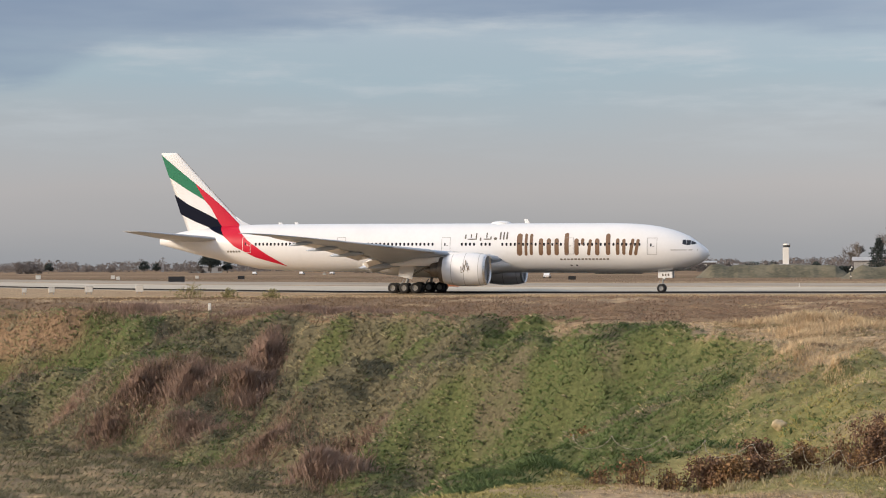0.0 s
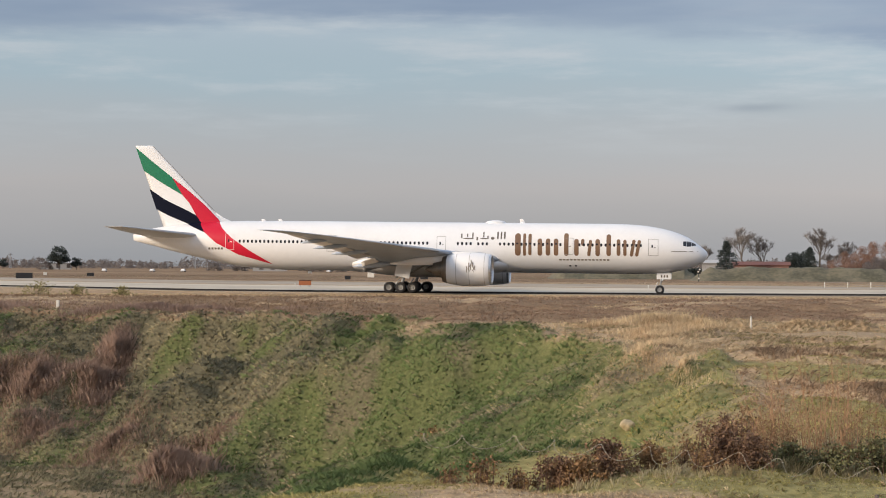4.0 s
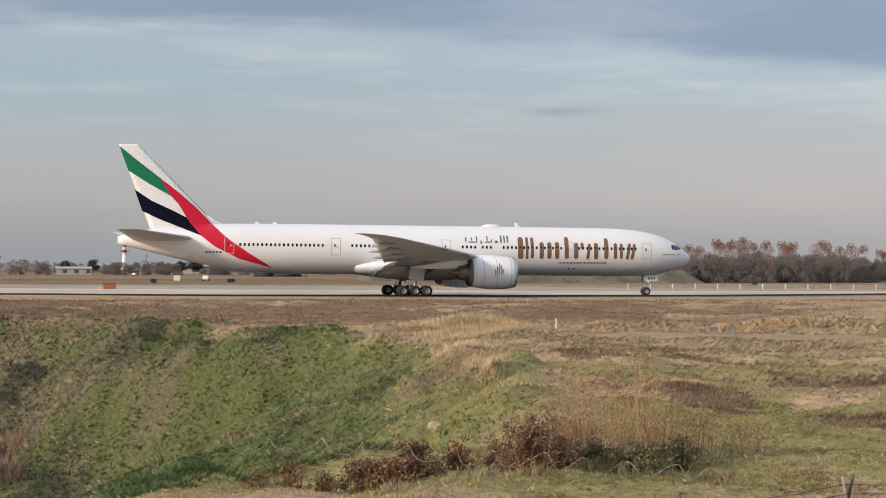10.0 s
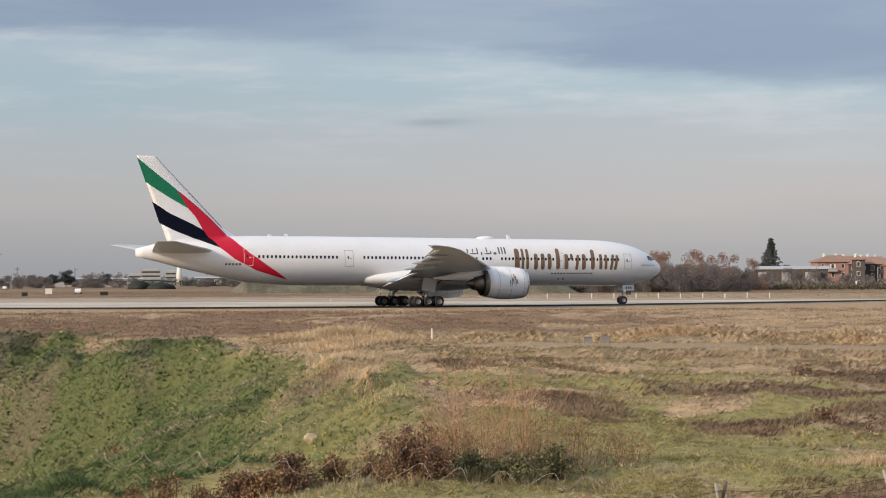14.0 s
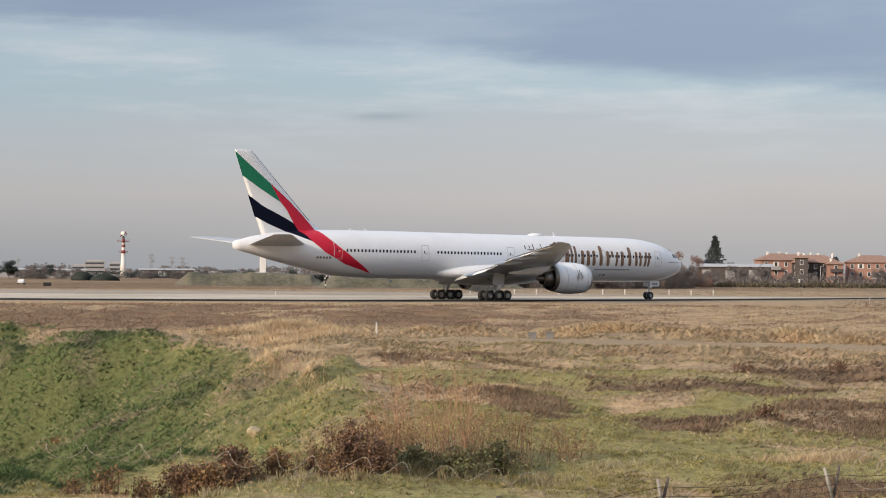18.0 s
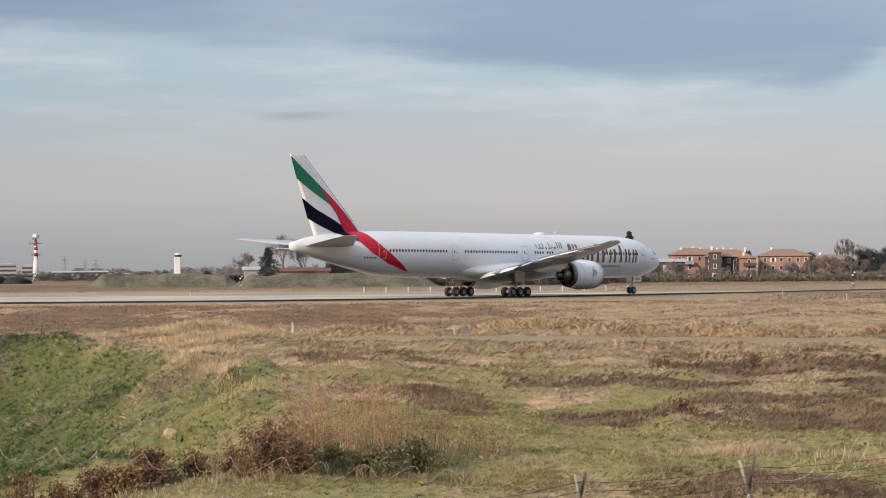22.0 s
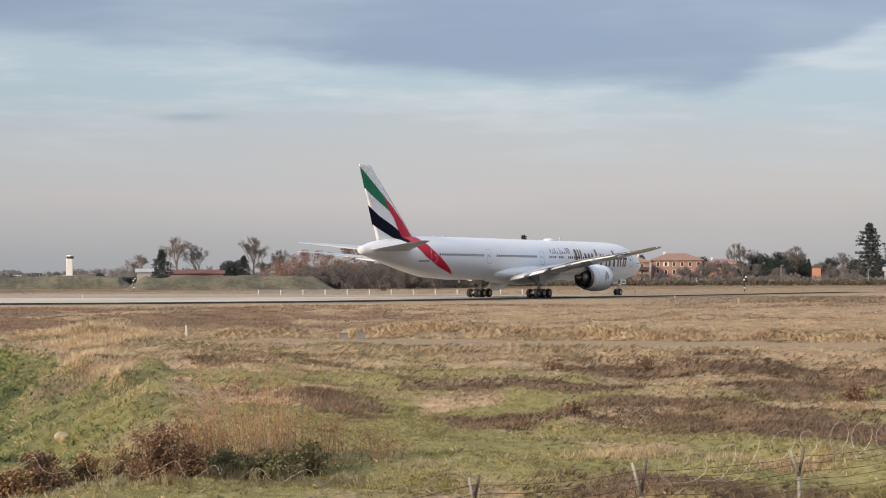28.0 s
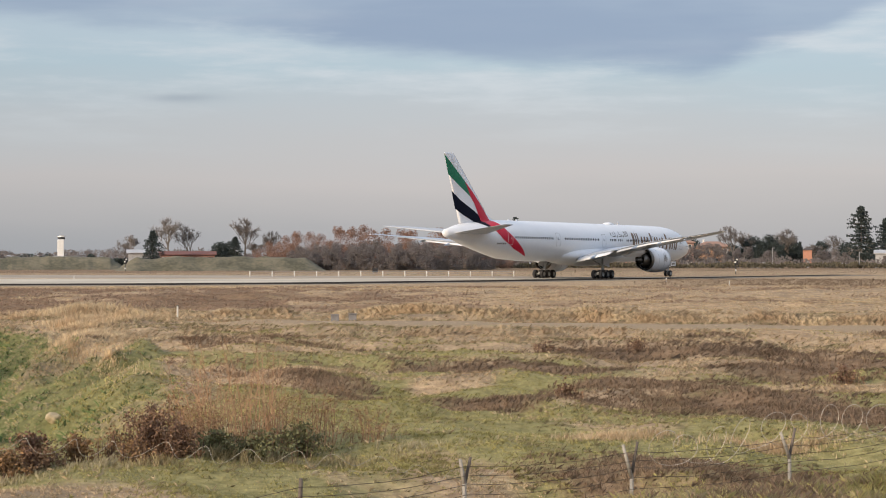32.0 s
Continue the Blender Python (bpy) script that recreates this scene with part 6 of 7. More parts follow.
def tufts(name, xy, h, width, k, lean, mat, label, seed, comb=(0.0, 0.0), soft=0.35):
    """k blades a tuft, all rooted in one point, so that a tuft is one island."""
    rng = np.random.RandomState(seed)
    n = len(xy)
    z = ground_z(xy[:, 0], xy[:, 1]) - 0.03
    root = np.column_stack([xy, z])
    a = rng.rand(n, k) * 2 * np.pi
    out = lean * (0.25 + rng.rand(n, k))
    hh = h[:, None] * (0.55 + 0.6 * rng.rand(n, k))
    lay = np.broadcast_to(np.asarray(comb, float), (n, 2))
    tip = np.stack([root[:, None, 0] + np.cos(a) * out * hh + lay[:, :1] * hh, root[:, None, 1] + np.sin(a) * out * hh + lay[:, 1:] * hh, root[:, None, 2] + hh * np.sqrt(np.clip(1 - (0.6 * out) ** 2, 0.15, 1))], -1)
    b = a + np.pi / 2 + rng.randn(n, k) * 0.5
    w = width[:, None] * (0.6 + 0.8 * rng.rand(n, k))
    mid = root[:, None, :] * 0.55 + tip * 0.45 + np.stack([np.cos(b) * w, np.sin(b) * w, 0.25 * hh * rng.rand(n, k)], -1)
    verts = np.concatenate([root[:, None, :], mid, tip], 1)
    base = (np.arange(n) * (2 * k + 1))[:, None]
    j = np.arange(k)[None]
    tris = np.stack([np.broadcast_to(base, (n, k)), base + 1 + j, base + 1 + k + j], -1).reshape(-1, 3)
    # thin blades take their shading from the turf's slope and a little from their own lean
    e = 0.45
    gn = np.column_stack([ground_z(xy[:, 0] - e, xy[:, 1]) - ground_z(xy[:, 0] + e, xy[:, 1]), ground_z(xy[:, 0], xy[:, 1] - e) - ground_z(xy[:, 0], xy[:, 1] + e), np.full(n, 2 * e)])
    gn /= np.linalg.norm(gn, axis=1)[:, None]
    side = np.stack([np.cos(a), np.sin(a), np.zeros_like(a)], -1) * soft
    nn = np.concatenate([gn[:, None, :], gn[:, None, :] + side, gn[:, None, :] + side], 1).reshape(-1, 3)
    nn /= np.linalg.norm(nn, axis=1)[:, None]
    return raw_mesh(name, verts.reshape(-1, 3), tris, mat, label, "grass", nn)


def downhill(xy, e=0.9):
    """The way down the slope at each place, as long as the slope is steep."""
    x, y = xy[:, 0], xy[:, 1]
    g = np.column_stack([ground_z(x - e, y) - ground_z(x + e, y), ground_z(x, y - e) - ground_z(x, y + e)]) / (2 * e)
    return g / np.maximum(np.linalg.norm(g, axis=1), 0.6)[:, None]


def scatter(n, r0, r1, az0, az1, rng):
    r = np.sqrt(rng.uniform(r0 * r0, r1 * r1, n))
    a = np.radians(rng.uniform(az0, az1, n))
    return np.column_stack([r * np.sin(a), r * np.cos(a)])


def meadow():
    rng = np.random.RandomState(7)
    bands = [(17, 34, 56000), (34, 55, 62000), (55, 85, 56000), (85, 125, 54000), (125, 160, 46000), (160, 222, 34000)]
    green, deep, straw, rust, olive, dark, tan = [], [], [], [], [], [], []
    for r0, r1, n in bands:
        xy = scatter(n, r0, r1, -14.5, 36.5, rng)
        near_edge = np.interp(xy[:, 0], [p[0] for p in NEAR], [p[1] for p in NEAR])
        xy = xy[xy[:, 1] < near_edge - 1.0]
        g, r, t = cover(xy[:, 0], xy[:, 1])
        d = wall_depth(xy[:, 0], xy[:, 1])
        patch = lattice(xy[:, 0], xy[:, 1] * 0.6, 1.7, 21) * 0.6 + lattice(xy[:, 0], xy[:, 1], 1.1, 22) * 0.4
        u = rng.rand(len(xy)) * 0.25 + (patch - 0.5) * 1.1 + 0.375
        keep = rng.rand(len(xy)) > t * 0.97
        is_rust = (r > 0.55 * u + 0.1) & keep
        is_green = (g > 0.75 * u) & ~is_rust & keep
        rest = ~is_rust & ~is_green & keep
        size = np.hypot(xy[:, 0], xy[:, 1])
        far_rust = is_rust & (d < 0) & (xy[:, 1] + rng.randn(len(xy)) * 4 > 100) & (np.hypot((xy[:, 0] + 14) / 20, (xy[:, 1] - 144) / 10) + rng.randn(len(xy)) * 0.15 > 1) & (np.degrees(np.arctan2(xy[:, 0], xy[:, 1])) + rng.randn(len(xy)) * 2.5 > 1)
        tan.append(np.column_stack([xy, size])[far_rust])
        rust.append(np.column_stack([xy, size])[is_rust & ~far_rust])
        az = np.degrees(np.arctan2(xy[:, 0], xy[:, 1]))
        lush = (d > -0.4) & (az + rng.randn(len(xy)) * 2.2 < 9.0 + 3.0 * (lattice(xy[:, 0], xy[:, 1], 3.0, 24) - 0.5))
        deep.append(np.column_stack([xy, size])[is_green & lush])
        green.append(np.column_stack([xy, size])[is_green & ~lush])
        dull = rest & (d > -0.4) & (size > 55) & (az < 7.5 + rng.randn(len(xy)) * 1.5) & (rng.rand(len(xy)) * 0.6 + lattice(xy[:, 0], xy[:, 1], 2.6, 23) * 0.6 > 0.30 + 0.22 * np.clip((np.degrees(np.arctan2(xy[:, 0], xy[:, 1])) + 1) / 7, 0, 1.4))
        murk = dull & (d < 12.5) & (az + rng.randn(len(xy)) * 2.0 < 0.5)
        dark.append(np.column_stack([xy, size])[murk])
        olive.append(np.column_stack([xy, size])[dull & ~murk])
        straw.append(np.column_stack([xy, size])[rest & ~dull])
    for name, rows, mat, h0, w0, k, lean, label, sd in (
            ("green_grass", green, GRASS_GREEN, 0.09, 1.2, 5, 1.2, "short green winter grass", 1), ("slope_grass", deep, GRASS_DEEP, 0.17, 1.15, 5, 1.1, "long lush green grass on the pit's slope", 2),
            ("dry_grass", straw, GRASS_STRAW, 0.095, 1.0, 5, 1.1, "dry straw-coloured meadow grass", 3), ("rust_weeds", rust, GRASS_RUST, 0.15, 0.9, 5, 0.7, "rust-brown dead weeds", 4), ("tan_weeds", tan, GRASS_TAN, 0.14, 0.9, 5, 0.8, "pinkish tan dead grass before the taxiway", 7), ("olive_growth", olive, GRASS_OLIVE, 0.22, 1.1, 5, 1.0, "dull olive dead growth on the pit's slope", 5), ("dark_growth", dark, GRASS_DARK, 0.24, 1.1, 5, 1.0, "dark matted growth on the pit's slope", 6)):
        a = np.concatenate(rows)
        v = np.random.RandomState(sd + 50).rand(len(a))
        clump = lattice(a[:, 0], a[:, 1], 1.6, 60 + sd)
        tufts(name, a[:, :2], 0.75 * h0 * (0.4 + 0.5 * v + 0.9 * clump) * (0.8 + a[:, 2] / 200), w0 * (0.006 + 0.00017 * a[:, 2]), k, lean, mat, label, sd, soft=0.35 if "slope" in label else 0.95)


meadow()


def stalks(name, cx, cy, rx, ry, n, h, mat, label, seed, w=0.02):
    """A stand of tall upright dead stalks."""
    n = int(n * 1.6)
    rng = np.random.RandomState(seed)
    a, r = rng.rand(n) * 2 * np.pi, np.abs(rng.randn(n)) * 0.6
    xy = np.column_stack([cx + rx * r * np.cos(a), cy + ry * r * np.sin(a)])
    tufts(name, xy, h * (0.35 + 0.75 * rng.rand(n)) * np.clip(1.1 - 0.35 * r, 0.3, 1.1), np.full(n, w), 4, 0.42, mat, label, seed, comb=(0.08, 0.0), soft=2.2)


# red-brown stands on the pit's slope and floor, pale stands on its rim
for cx, cy, rx, ry, n, h in ((-12.2, 133.2, 1.1, 2.2, 2600, 1.15), (-13.2, 129.6, 1.5, 2.4, 3000, 1.1), (-17.2, 130.0, 2.4, 2.0, 3200, 0.95), (-20.6, 131.0, 2.2, 1.8, 2000, 0.9), (-22.5, 129.0, 2.4, 1.8, 1500, 0.7), (-16.5, 124, 4.0, 2.6, 1800, 0.55),
                             (-6.2, 113.6, 2.6, 1.8, 2400, 0.75), (-6.4, 106.0, 1.9, 1.8, 3400, 1.25), (-11.0, 117, 3.6, 2.6, 1700, 0.6), (-26, 134, 3, 3, 1100, 0.6), (-24, 150, 7, 5, 1500, 0.7), (-10, 141, 12, 2.6, 3000, 0.6), (-33, 146, 4, 5, 1500, 0.7)):
    stalks("rust_stand", cx, cy, rx, ry, n, h, RED_STALK, "stand of tall red-brown dead weeds", int(cx * 7 + cy) % 997, 0.0042)
for cx, cy, rx, ry, n, h in ((19.8, 107, 3.4, 2.4, 2200, 0.75), (15.4, 82, 1.4, 4.0, 1500, 0.45), (17.6, 94, 1.8, 4.0, 1800, 0.55), (21.5, 101, 2.4, 3.0, 1600, 0.5), (14.0, 76, 2.6, 4.5, 800, 0.24), (12.6, 62, 0.8, 5.0, 900, 0.26), (17.0, 92, 2.6, 4.0, 1000, 0.32), (36, 95, 3.2, 1.5, 900, 0.3), (44, 84.5, 3.0, 3.0, 900, 0.3), (27, 102, 4, 1.0, 700, 0.32), (50, 75, 3, 3, 700, 0.28), (11.3, 53.0, 0.9, 5, 600, 0.32), (16.2, 32.6, 1.6, 0.7, 500, 0.22), (19.2, 31.6, 1.8, 0.8, 600, 0.24)):
    stalks("straw_stand", cx, cy, rx, ry, n, h, GRASS_STRAW, "stand of tall pale dry grass", int(cx * 5 + cy) % 991, 0.0075)


def slope_clumps():
    """Drooping tussocks, combed down the pit's slope, that give it its lumps and strands."""
    rng = np.random.RandomState(19)
    xy = scatter(200000, 30, 168, -14.5, 15.5, rng)
    d = wall_depth(xy[:, 0], xy[:, 1])
    xy, d = xy[(d > -0.9) & (d < 19)], d[(d > -0.9) & (d < 19)]
    keep = lattice(xy[:, 0], xy[:, 1], 0.9, 71) * 0.6 + rng.rand(len(xy)) * 0.7 > 0.60
    xy, d = xy[keep], d[keep]
    x, y = xy[:, 0], xy[:, 1]
    az = np.degrees(np.arctan2(x, y))
    # what dominates where, broken up by drifts and single plants
    drift = [0.55 * (lattice(x, y, 3.2, q) - 0.5) + 0.45 * (lattice(x, y, 1.2, q + 9) - 0.5) + 0.35 * (rng.rand(len(x)) - 0.5) for q in (72, 73, 74, 75)]
    want = np.stack([
        0.30 + 0.50 * np.exp(-((az - 4.0) / 3.4) ** 2) + 0.12 * np.clip((az - 7) / 3, 0, 1) + 0.55 * bump_at(x, y, -26.5, 146.5, 4.5, 5) + drift[0],
        0.30 + 0.34 * np.clip((az - 7.0) / 2.5, 0, 1) + 0.6 * bump_at(x, y, 11.8, 72, 1.4, 5) + 0.35 * np.clip((1.0 - d) / 1.5, 0, 1) + drift[1],
        0.42 + 0.12 * np.clip((2 - az) / 4, 0, 1) + drift[2],
        0.32 + 0.20 * np.clip((1 - az) / 3, 0, 1) + 0.25 * bump_at(x, y, -1.5, 126, 3.5, 4) - 0.4 * np.clip((az - 5) / 3, 0, 1) + drift[3]])
    pick = want.argmax(0)
    dist = np.hypot(x, y)
    way = downhill(xy)
    for name, sel, mat, label, sd, tall in (("green_tussocks", (pick == 0) & (az + drift[1] * 9 < 9.0), GRASS_DEEP, "drooping green tussocks on the pit's slope", 83, 1.0), ("green_tussocks", (pick == 0) & (az + drift[1] * 9 >= 9.0), GRASS_GREEN, "drooping yellow-green tussocks on the sunny slope", 85, 0.8),
                                            ("straw_tussocks", pick == 1, GRASS_PALE, "drooping pale dry tussocks on the pit's slope", 81, 0.8), ("olive_tussocks", pick == 2, GRASS_OLIVE, "drooping olive tussocks on the pit's slope", 82, 1.0), ("dark_tussocks", pick == 3, GRASS_DARK, "dark tussocks on the pit's slope", 84, 1.0)):
        p = xy[sel]
        q = np.random.RandomState(sd)
        tufts(name, p, tall * (0.10 + 0.17 * q.rand(len(p)) ** 1.5) * np.clip(dist[sel] / 105, 0.45, 1.15), 0.002 + 0.00010 * dist[sel], 12, 0.95, mat, label, sd, comb=way[sel] * 0.6 + q.randn(len(p), 2) * 0.25, soft=0.5)


slope_clumps()


def field_clumps():
    """Low tussocks in the meadow, thicker in drifts."""
    rng = np.random.RandomState(29)
    xy = scatter(110000, 24, 116, 8.0, 36.5, rng)
    xy = xy[wall_depth(xy[:, 0], xy[:, 1]) < -0.3]
    g, r, t = cover(xy[:, 0], xy[:, 1])
    x, y = xy[:, 0], xy[:, 1]
    keep = (lattice(x * 1.2, y * 0.6, 2.6, 33) * 0.6 + lattice(x, y, 0.9, 34) * 0.4 + rng.rand(len(xy)) * 0.5 > 0.80 - 0.16 * np.clip((62 - np.hypot(x, y)) / 15, 0, 1)) & (t < 0.3)
    xy, g, r = xy[keep], g[keep], r[keep]
    x, y = xy[:, 0], xy[:, 1]
    u = rng.rand(len(xy)) * 0.25 + lattice(x * 0.8, y * 0.8, 3.4, 35) * 0.45 + lattice(x, y, 1.3, 36) * 0.3
    brown = r > 0.28 + 0.25 * (u - 0.5)
    straw = ~brown & (u > 0.42 + 0.16 * g)
    dist = np.hypot(x, y)
    for name, sel, mat, label, sd, tall in (("straw_tussocks", straw, GRASS_STRAW, "low straw tussocks in the meadow", 91, 1.0), ("olive_tussocks", ~straw & ~brown, GRASS_FIELD, "low olive tussocks in the meadow", 92, 0.8), ("brown_tussocks", brown, GRASS_RUST, "low brown tussocks in the meadow", 93, 1.1)):
        p = xy[sel]
        q = np.random.RandomState(sd)
        tufts(name, p, tall * (0.08 + 0.17 * q.rand(len(p)) ** 1.6) * np.clip(dist[sel] / 80, 0.55, 1.1), 0.003 + 0.00012 * dist[sel], 10, 1.0, mat, label, sd, comb=q.randn(len(p), 2) * 0.25 + (0.25, -0.1), soft=0.8)


field_clumps()


def ridge_fringe():
    """A pale fringe of dry grass on the low ridge behind the old track."""
    rng = np.random.RandomState(37)
    x = rng.uniform(20, 66, 9000)
    y = np.interp(x, [18, 24, 33, 41.4, 49, 60, 90], [108, 104, 98, 89, 76, 62, 40]) + rng.randn(len(x)) * 0.9 - 0.6
    keep = lattice(x, y, 2.2, 38) + rng.rand(len(x)) * 0.5 > 0.55
    xy = np.column_stack([x, y])[keep]
    tufts("straw_fringe", xy, 0.10 + 0.24 * rng.rand(len(xy)), np.full(len(xy), 0.012), 9, 0.8, GRASS_STRAW, "pale dry grass fringe along the old track", 39, soft=0.6)


ridge_fringe()


# ---- shrubs ----
BRAMBLE_LEAF = material("dark_bramble_leaves", (0.235, 0.125, 0.085), 0.7, vary=0.35, scale=3.0, col2=(0.28, 0.165, 0.085), island=0.55)
ORANGE_LEAF = material("orange_brown_leaves", (0.33, 0.19, 0.085), 0.75, vary=0.3, scale=3.0, island=0.5)
CANE = material("brown_canes", (0.13, 0.075, 0.05), 0.8, vary=0.3, scale=4.0)
GREEN_LEAF = material("dull_green_leaves", (0.20, 0.195, 0.085), 0.8, vary=0.3, scale=3.0, island=0.5)
YELLOW_LEAF = material("yellow_green_leaves", (0.38, 0.34, 0.15), 0.75, vary=0.25, scale=2.0, island=0.4)


def bramble(x, y, w, d, h, seed, mat, label, name="bramble_bush", canes=60, leaves=44, size=0.05, upright=0.45):
    z0 = float(ground_z(x, y))
    bush = tagged(new(name), label, "bush", "wild bushes on the pit's rim")
    bush.matrix_basis = pose(x, y, z0)
    st, lf = Sketch(seed), Sketch(seed + 1)
    for _ in range(canes):
        a, r = st.r.uniform(0, 6.3), min(1.5, abs(st.r.gauss(0, 0.6)))
        p = Vector((w * 0.42 * r * math.cos(a), d * 0.42 * r * math.sin(a), -0.05))
        top = h * st.r.uniform(0.35, 1.05) ** 1.15 * (1.05 - 0.45 * r * r)
        dx = Vector((st.r.gauss(0, 1), st.r.gauss(0, 1), 0)) * (1 - upright) * w * 0.22
        pts = [p + dx * f * f + Vector((0, 0, top * math.sin(f * (1.55 + (1 - upright) * 0.9)))) for f in (0, 0.3, 0.6, 0.85, 1.0)]
        for i in range(4):
            st.stick(pts[i], pts[i + 1], 0.007 - 0.001 * i, 0.006 - 0.001 * i, 3)
        for _ in range(leaves):
            i = lf.r.randrange(4)
            q = pts[i].lerp(pts[i + 1], lf.r.random())
            if q.z < h * 0.08:
                continue
            lf.leaf(q + Vector((lf.r.gauss(0, 0.05), lf.r.gauss(0, 0.05), lf.r.gauss(0, 0.04))), size * lf.r.uniform(0.6, 1.3))
    mesh_of("cane_tangle", st.v, st.f, CANE, bush)["kind"] = "stuff"
    mesh_of("foliage", lf.v, lf.f, mat, bush)
    return bush


def at(az, d):
    return bearing(az, d)


bramble(*at(12.7, 30.8), 1.25, 0.8, 0.85, 1, BRAMBLE_LEAF, "dark red-brown bramble bush", canes=90)
bramble(*at(13.6, 30.6), 0.6, 0.6, 0.55, 2, BRAMBLE_LEAF, "small dark bramble bush on rim", canes=40)
bramble(*at(5.6, 29.0), 0.75, 0.6, 0.62, 3, ORANGE_LEAF, "rusty bramble bush with dry leaves", canes=50, leaves=18)
bramble(*at(7.8, 29.3), 1.0, 0.7, 0.48, 4, BRAMBLE_LEAF, "low dark bramble bush", canes=60)
bramble(*at(9.3, 29.6), 0.95, 0.7, 0.55, 5, BRAMBLE_LEAF, "low dark bramble bush", canes=60)
bramble(*at(8.6, 29.1), 0.7, 0.6, 0.40, 6, ORANGE_LEAF, "low rusty bramble bush", canes=40)
bramble(*at(10.6, 30.0), 0.5, 0.5, 0.42, 7, ORANGE_LEAF, "low rusty bramble bush", canes=30)


def thicket(x, y, w, d, h, seed, label, shoots=90, leaves=14):
    """Thin upright shoots with side twigs and a few dry leaves, spreading a little outwards."""
    bush = tagged(new("shoot_thicket"), label, "bush", "wild bushes on the pit's rim")
    bush.matrix_basis = pose(x, y, float(ground_z(x, y)))
    st, lf = Sketch(seed), Sketch(seed + 1)
    r = st.r
    for _ in range(shoots):
        a, q = r.uniform(0, 6.3), math.sqrt(r.random())
        p = Vector((w * 0.5 * q * math.cos(a), d * 0.5 * q * math.sin(a), -0.05))
        top = h * r.uniform(0.45, 1.0) * (1.0 - 0.35 * q * q)
        lean = Vector((math.cos(a) * q * 0.16 + r.gauss(0, 0.10), math.sin(a) * q * 0.16 + r.gauss(0, 0.10), 1.0))
        bow = Vector((r.gauss(0, 0.10), r.gauss(0, 0.10), 0))
        pts = [p + lean * top * f + bow * top * f * f for f in (0, 0.35, 0.7, 1.0)]
        for i in range(3):
            st.stick(pts[i], pts[i + 1], 0.0095 - 0.0022 * i, 0.0073 - 0.0022 * i, 3)
        for _ in range(9):
            i = r.choice((1, 1, 2, 2, 0))
            c = pts[i].lerp(pts[i + 1], r.random())
            e = c + Vector((r.gauss(0, 0.2), r.gauss(0, 0.2), r.uniform(0.06, 0.28))) * (0.4 + 0.5 * h / 1.6)
            st.stick(c, e, 0.0032, 0.0018, 3)
            for _ in range(leaves // 4):
                lf.leaf(c.lerp(e, lf.r.random()) + Vector((lf.r.gauss(0, 0.02), lf.r.gauss(0, 0.02), lf.r.gauss(0, 0.02))), lf.r.uniform(0.02, 0.045))
    mesh_of("cane_tangle", st.v, st.f, CANE_ORANGE, bush, "orange-brown canes")["kind"] = "stuff"
    mesh_of("foliage", lf.v, lf.f, ORANGE_LEAF, bush)
    return bush


CANE_ORANGE = material("orange_brown_canes", (0.40, 0.24, 0.135), 0.8, vary=0.3, scale=4.0, island=0.4)
thicket(*at(15.3, 33.5), 1.8, 1.3, 2.45, 8, "tall orange-brown thicket of upright shoots", 85, 5)
thicket(*at(14.0, 32.2), 0.9, 0.9, 1.35, 9, "orange-brown thicket of upright shoots", 45, 12)
thicket(*at(17.3, 34.5), 1.5, 1.2, 1.25, 10, "thin upright orange-brown shoots in grass", 36, 10)
thicket(*at(19.2, 35.0), 1.2, 1.0, 0.8, 24, "thin upright orange-brown shoots in grass", 22, 10)
for az, d, w, h, sd in ((17.0, 33.2, 1.3, 0.58, 11), (15.8, 31.6, 1.3, 0.5, 12), (14.6, 31.4, 0.9, 0.42, 42)):
    bramble(*at(az, d), w, 0.8, h, sd, GREEN_LEAF, "low green bush among dry grass and shoots", "green_bush", canes=70, leaves=30, size=0.055, upright=0.5)
for az, d, w, h, sd in ((11.6, 30.6, 0.9, 0.5, 43), (13.2, 31.6, 1.0, 0.95, 44), (6.6, 29.2, 0.8, 0.42, 45), (4.6, 28.8, 0.6, 0.4, 46), (12.2, 30.2, 0.8, 0.4, 47)):
    bramble(*at(az, d), w, 0.7, h, sd, ORANGE_LEAF, "dry orange-brown bramble with thin canes", canes=45, leaves=14, size=0.045, upright=0.75)
# long dry grass that grows round and through the bushes
for az, d, rx, ry, n, h, mat, label in ((8.5, 28.6, 1.6, 0.5, 500, 0.32, GRASS_PALE, "long pale dry grass round the brambles"), (11.4, 29.6, 1.0, 0.5, 420, 0.36, GRASS_PALE, "long pale dry grass round the brambles"), (12.9, 29.9, 0.9, 0.4, 380, 0.36, GRASS_FIELD, "long dull grass round the brambles"), (14.6, 31.0, 1.2, 0.5, 600, 0.5, GRASS_FIELD, "long dull grass round the brambles"),
                                        (16.3, 31.6, 1.4, 0.6, 700, 0.45, GRASS_PALE, "long pale dry grass under tall shoots"), (18.6, 32.8, 1.6, 0.7, 700, 0.42, GRASS_FIELD, "long dull grass under tall shoots"), (15.4, 34.6, 2.0, 1.0, 1000, 0.8, GRASS_PALE, "tall pale grass among the shoots"), (5.4, 28.4, 0.9, 0.4, 260, 0.3, GRASS_FIELD, "long dull grass round the brambles"), (20.5, 34.0, 1.6, 0.9, 500, 0.35, GRASS_PALE, "long pale dry grass in the meadow")):
    cx, cy = at(az, d)
    stalks("long_grass", cx, cy, rx, ry, n // 4, h * 0.55, mat, label, int(az * 31 + d) % 991, 0.0045)
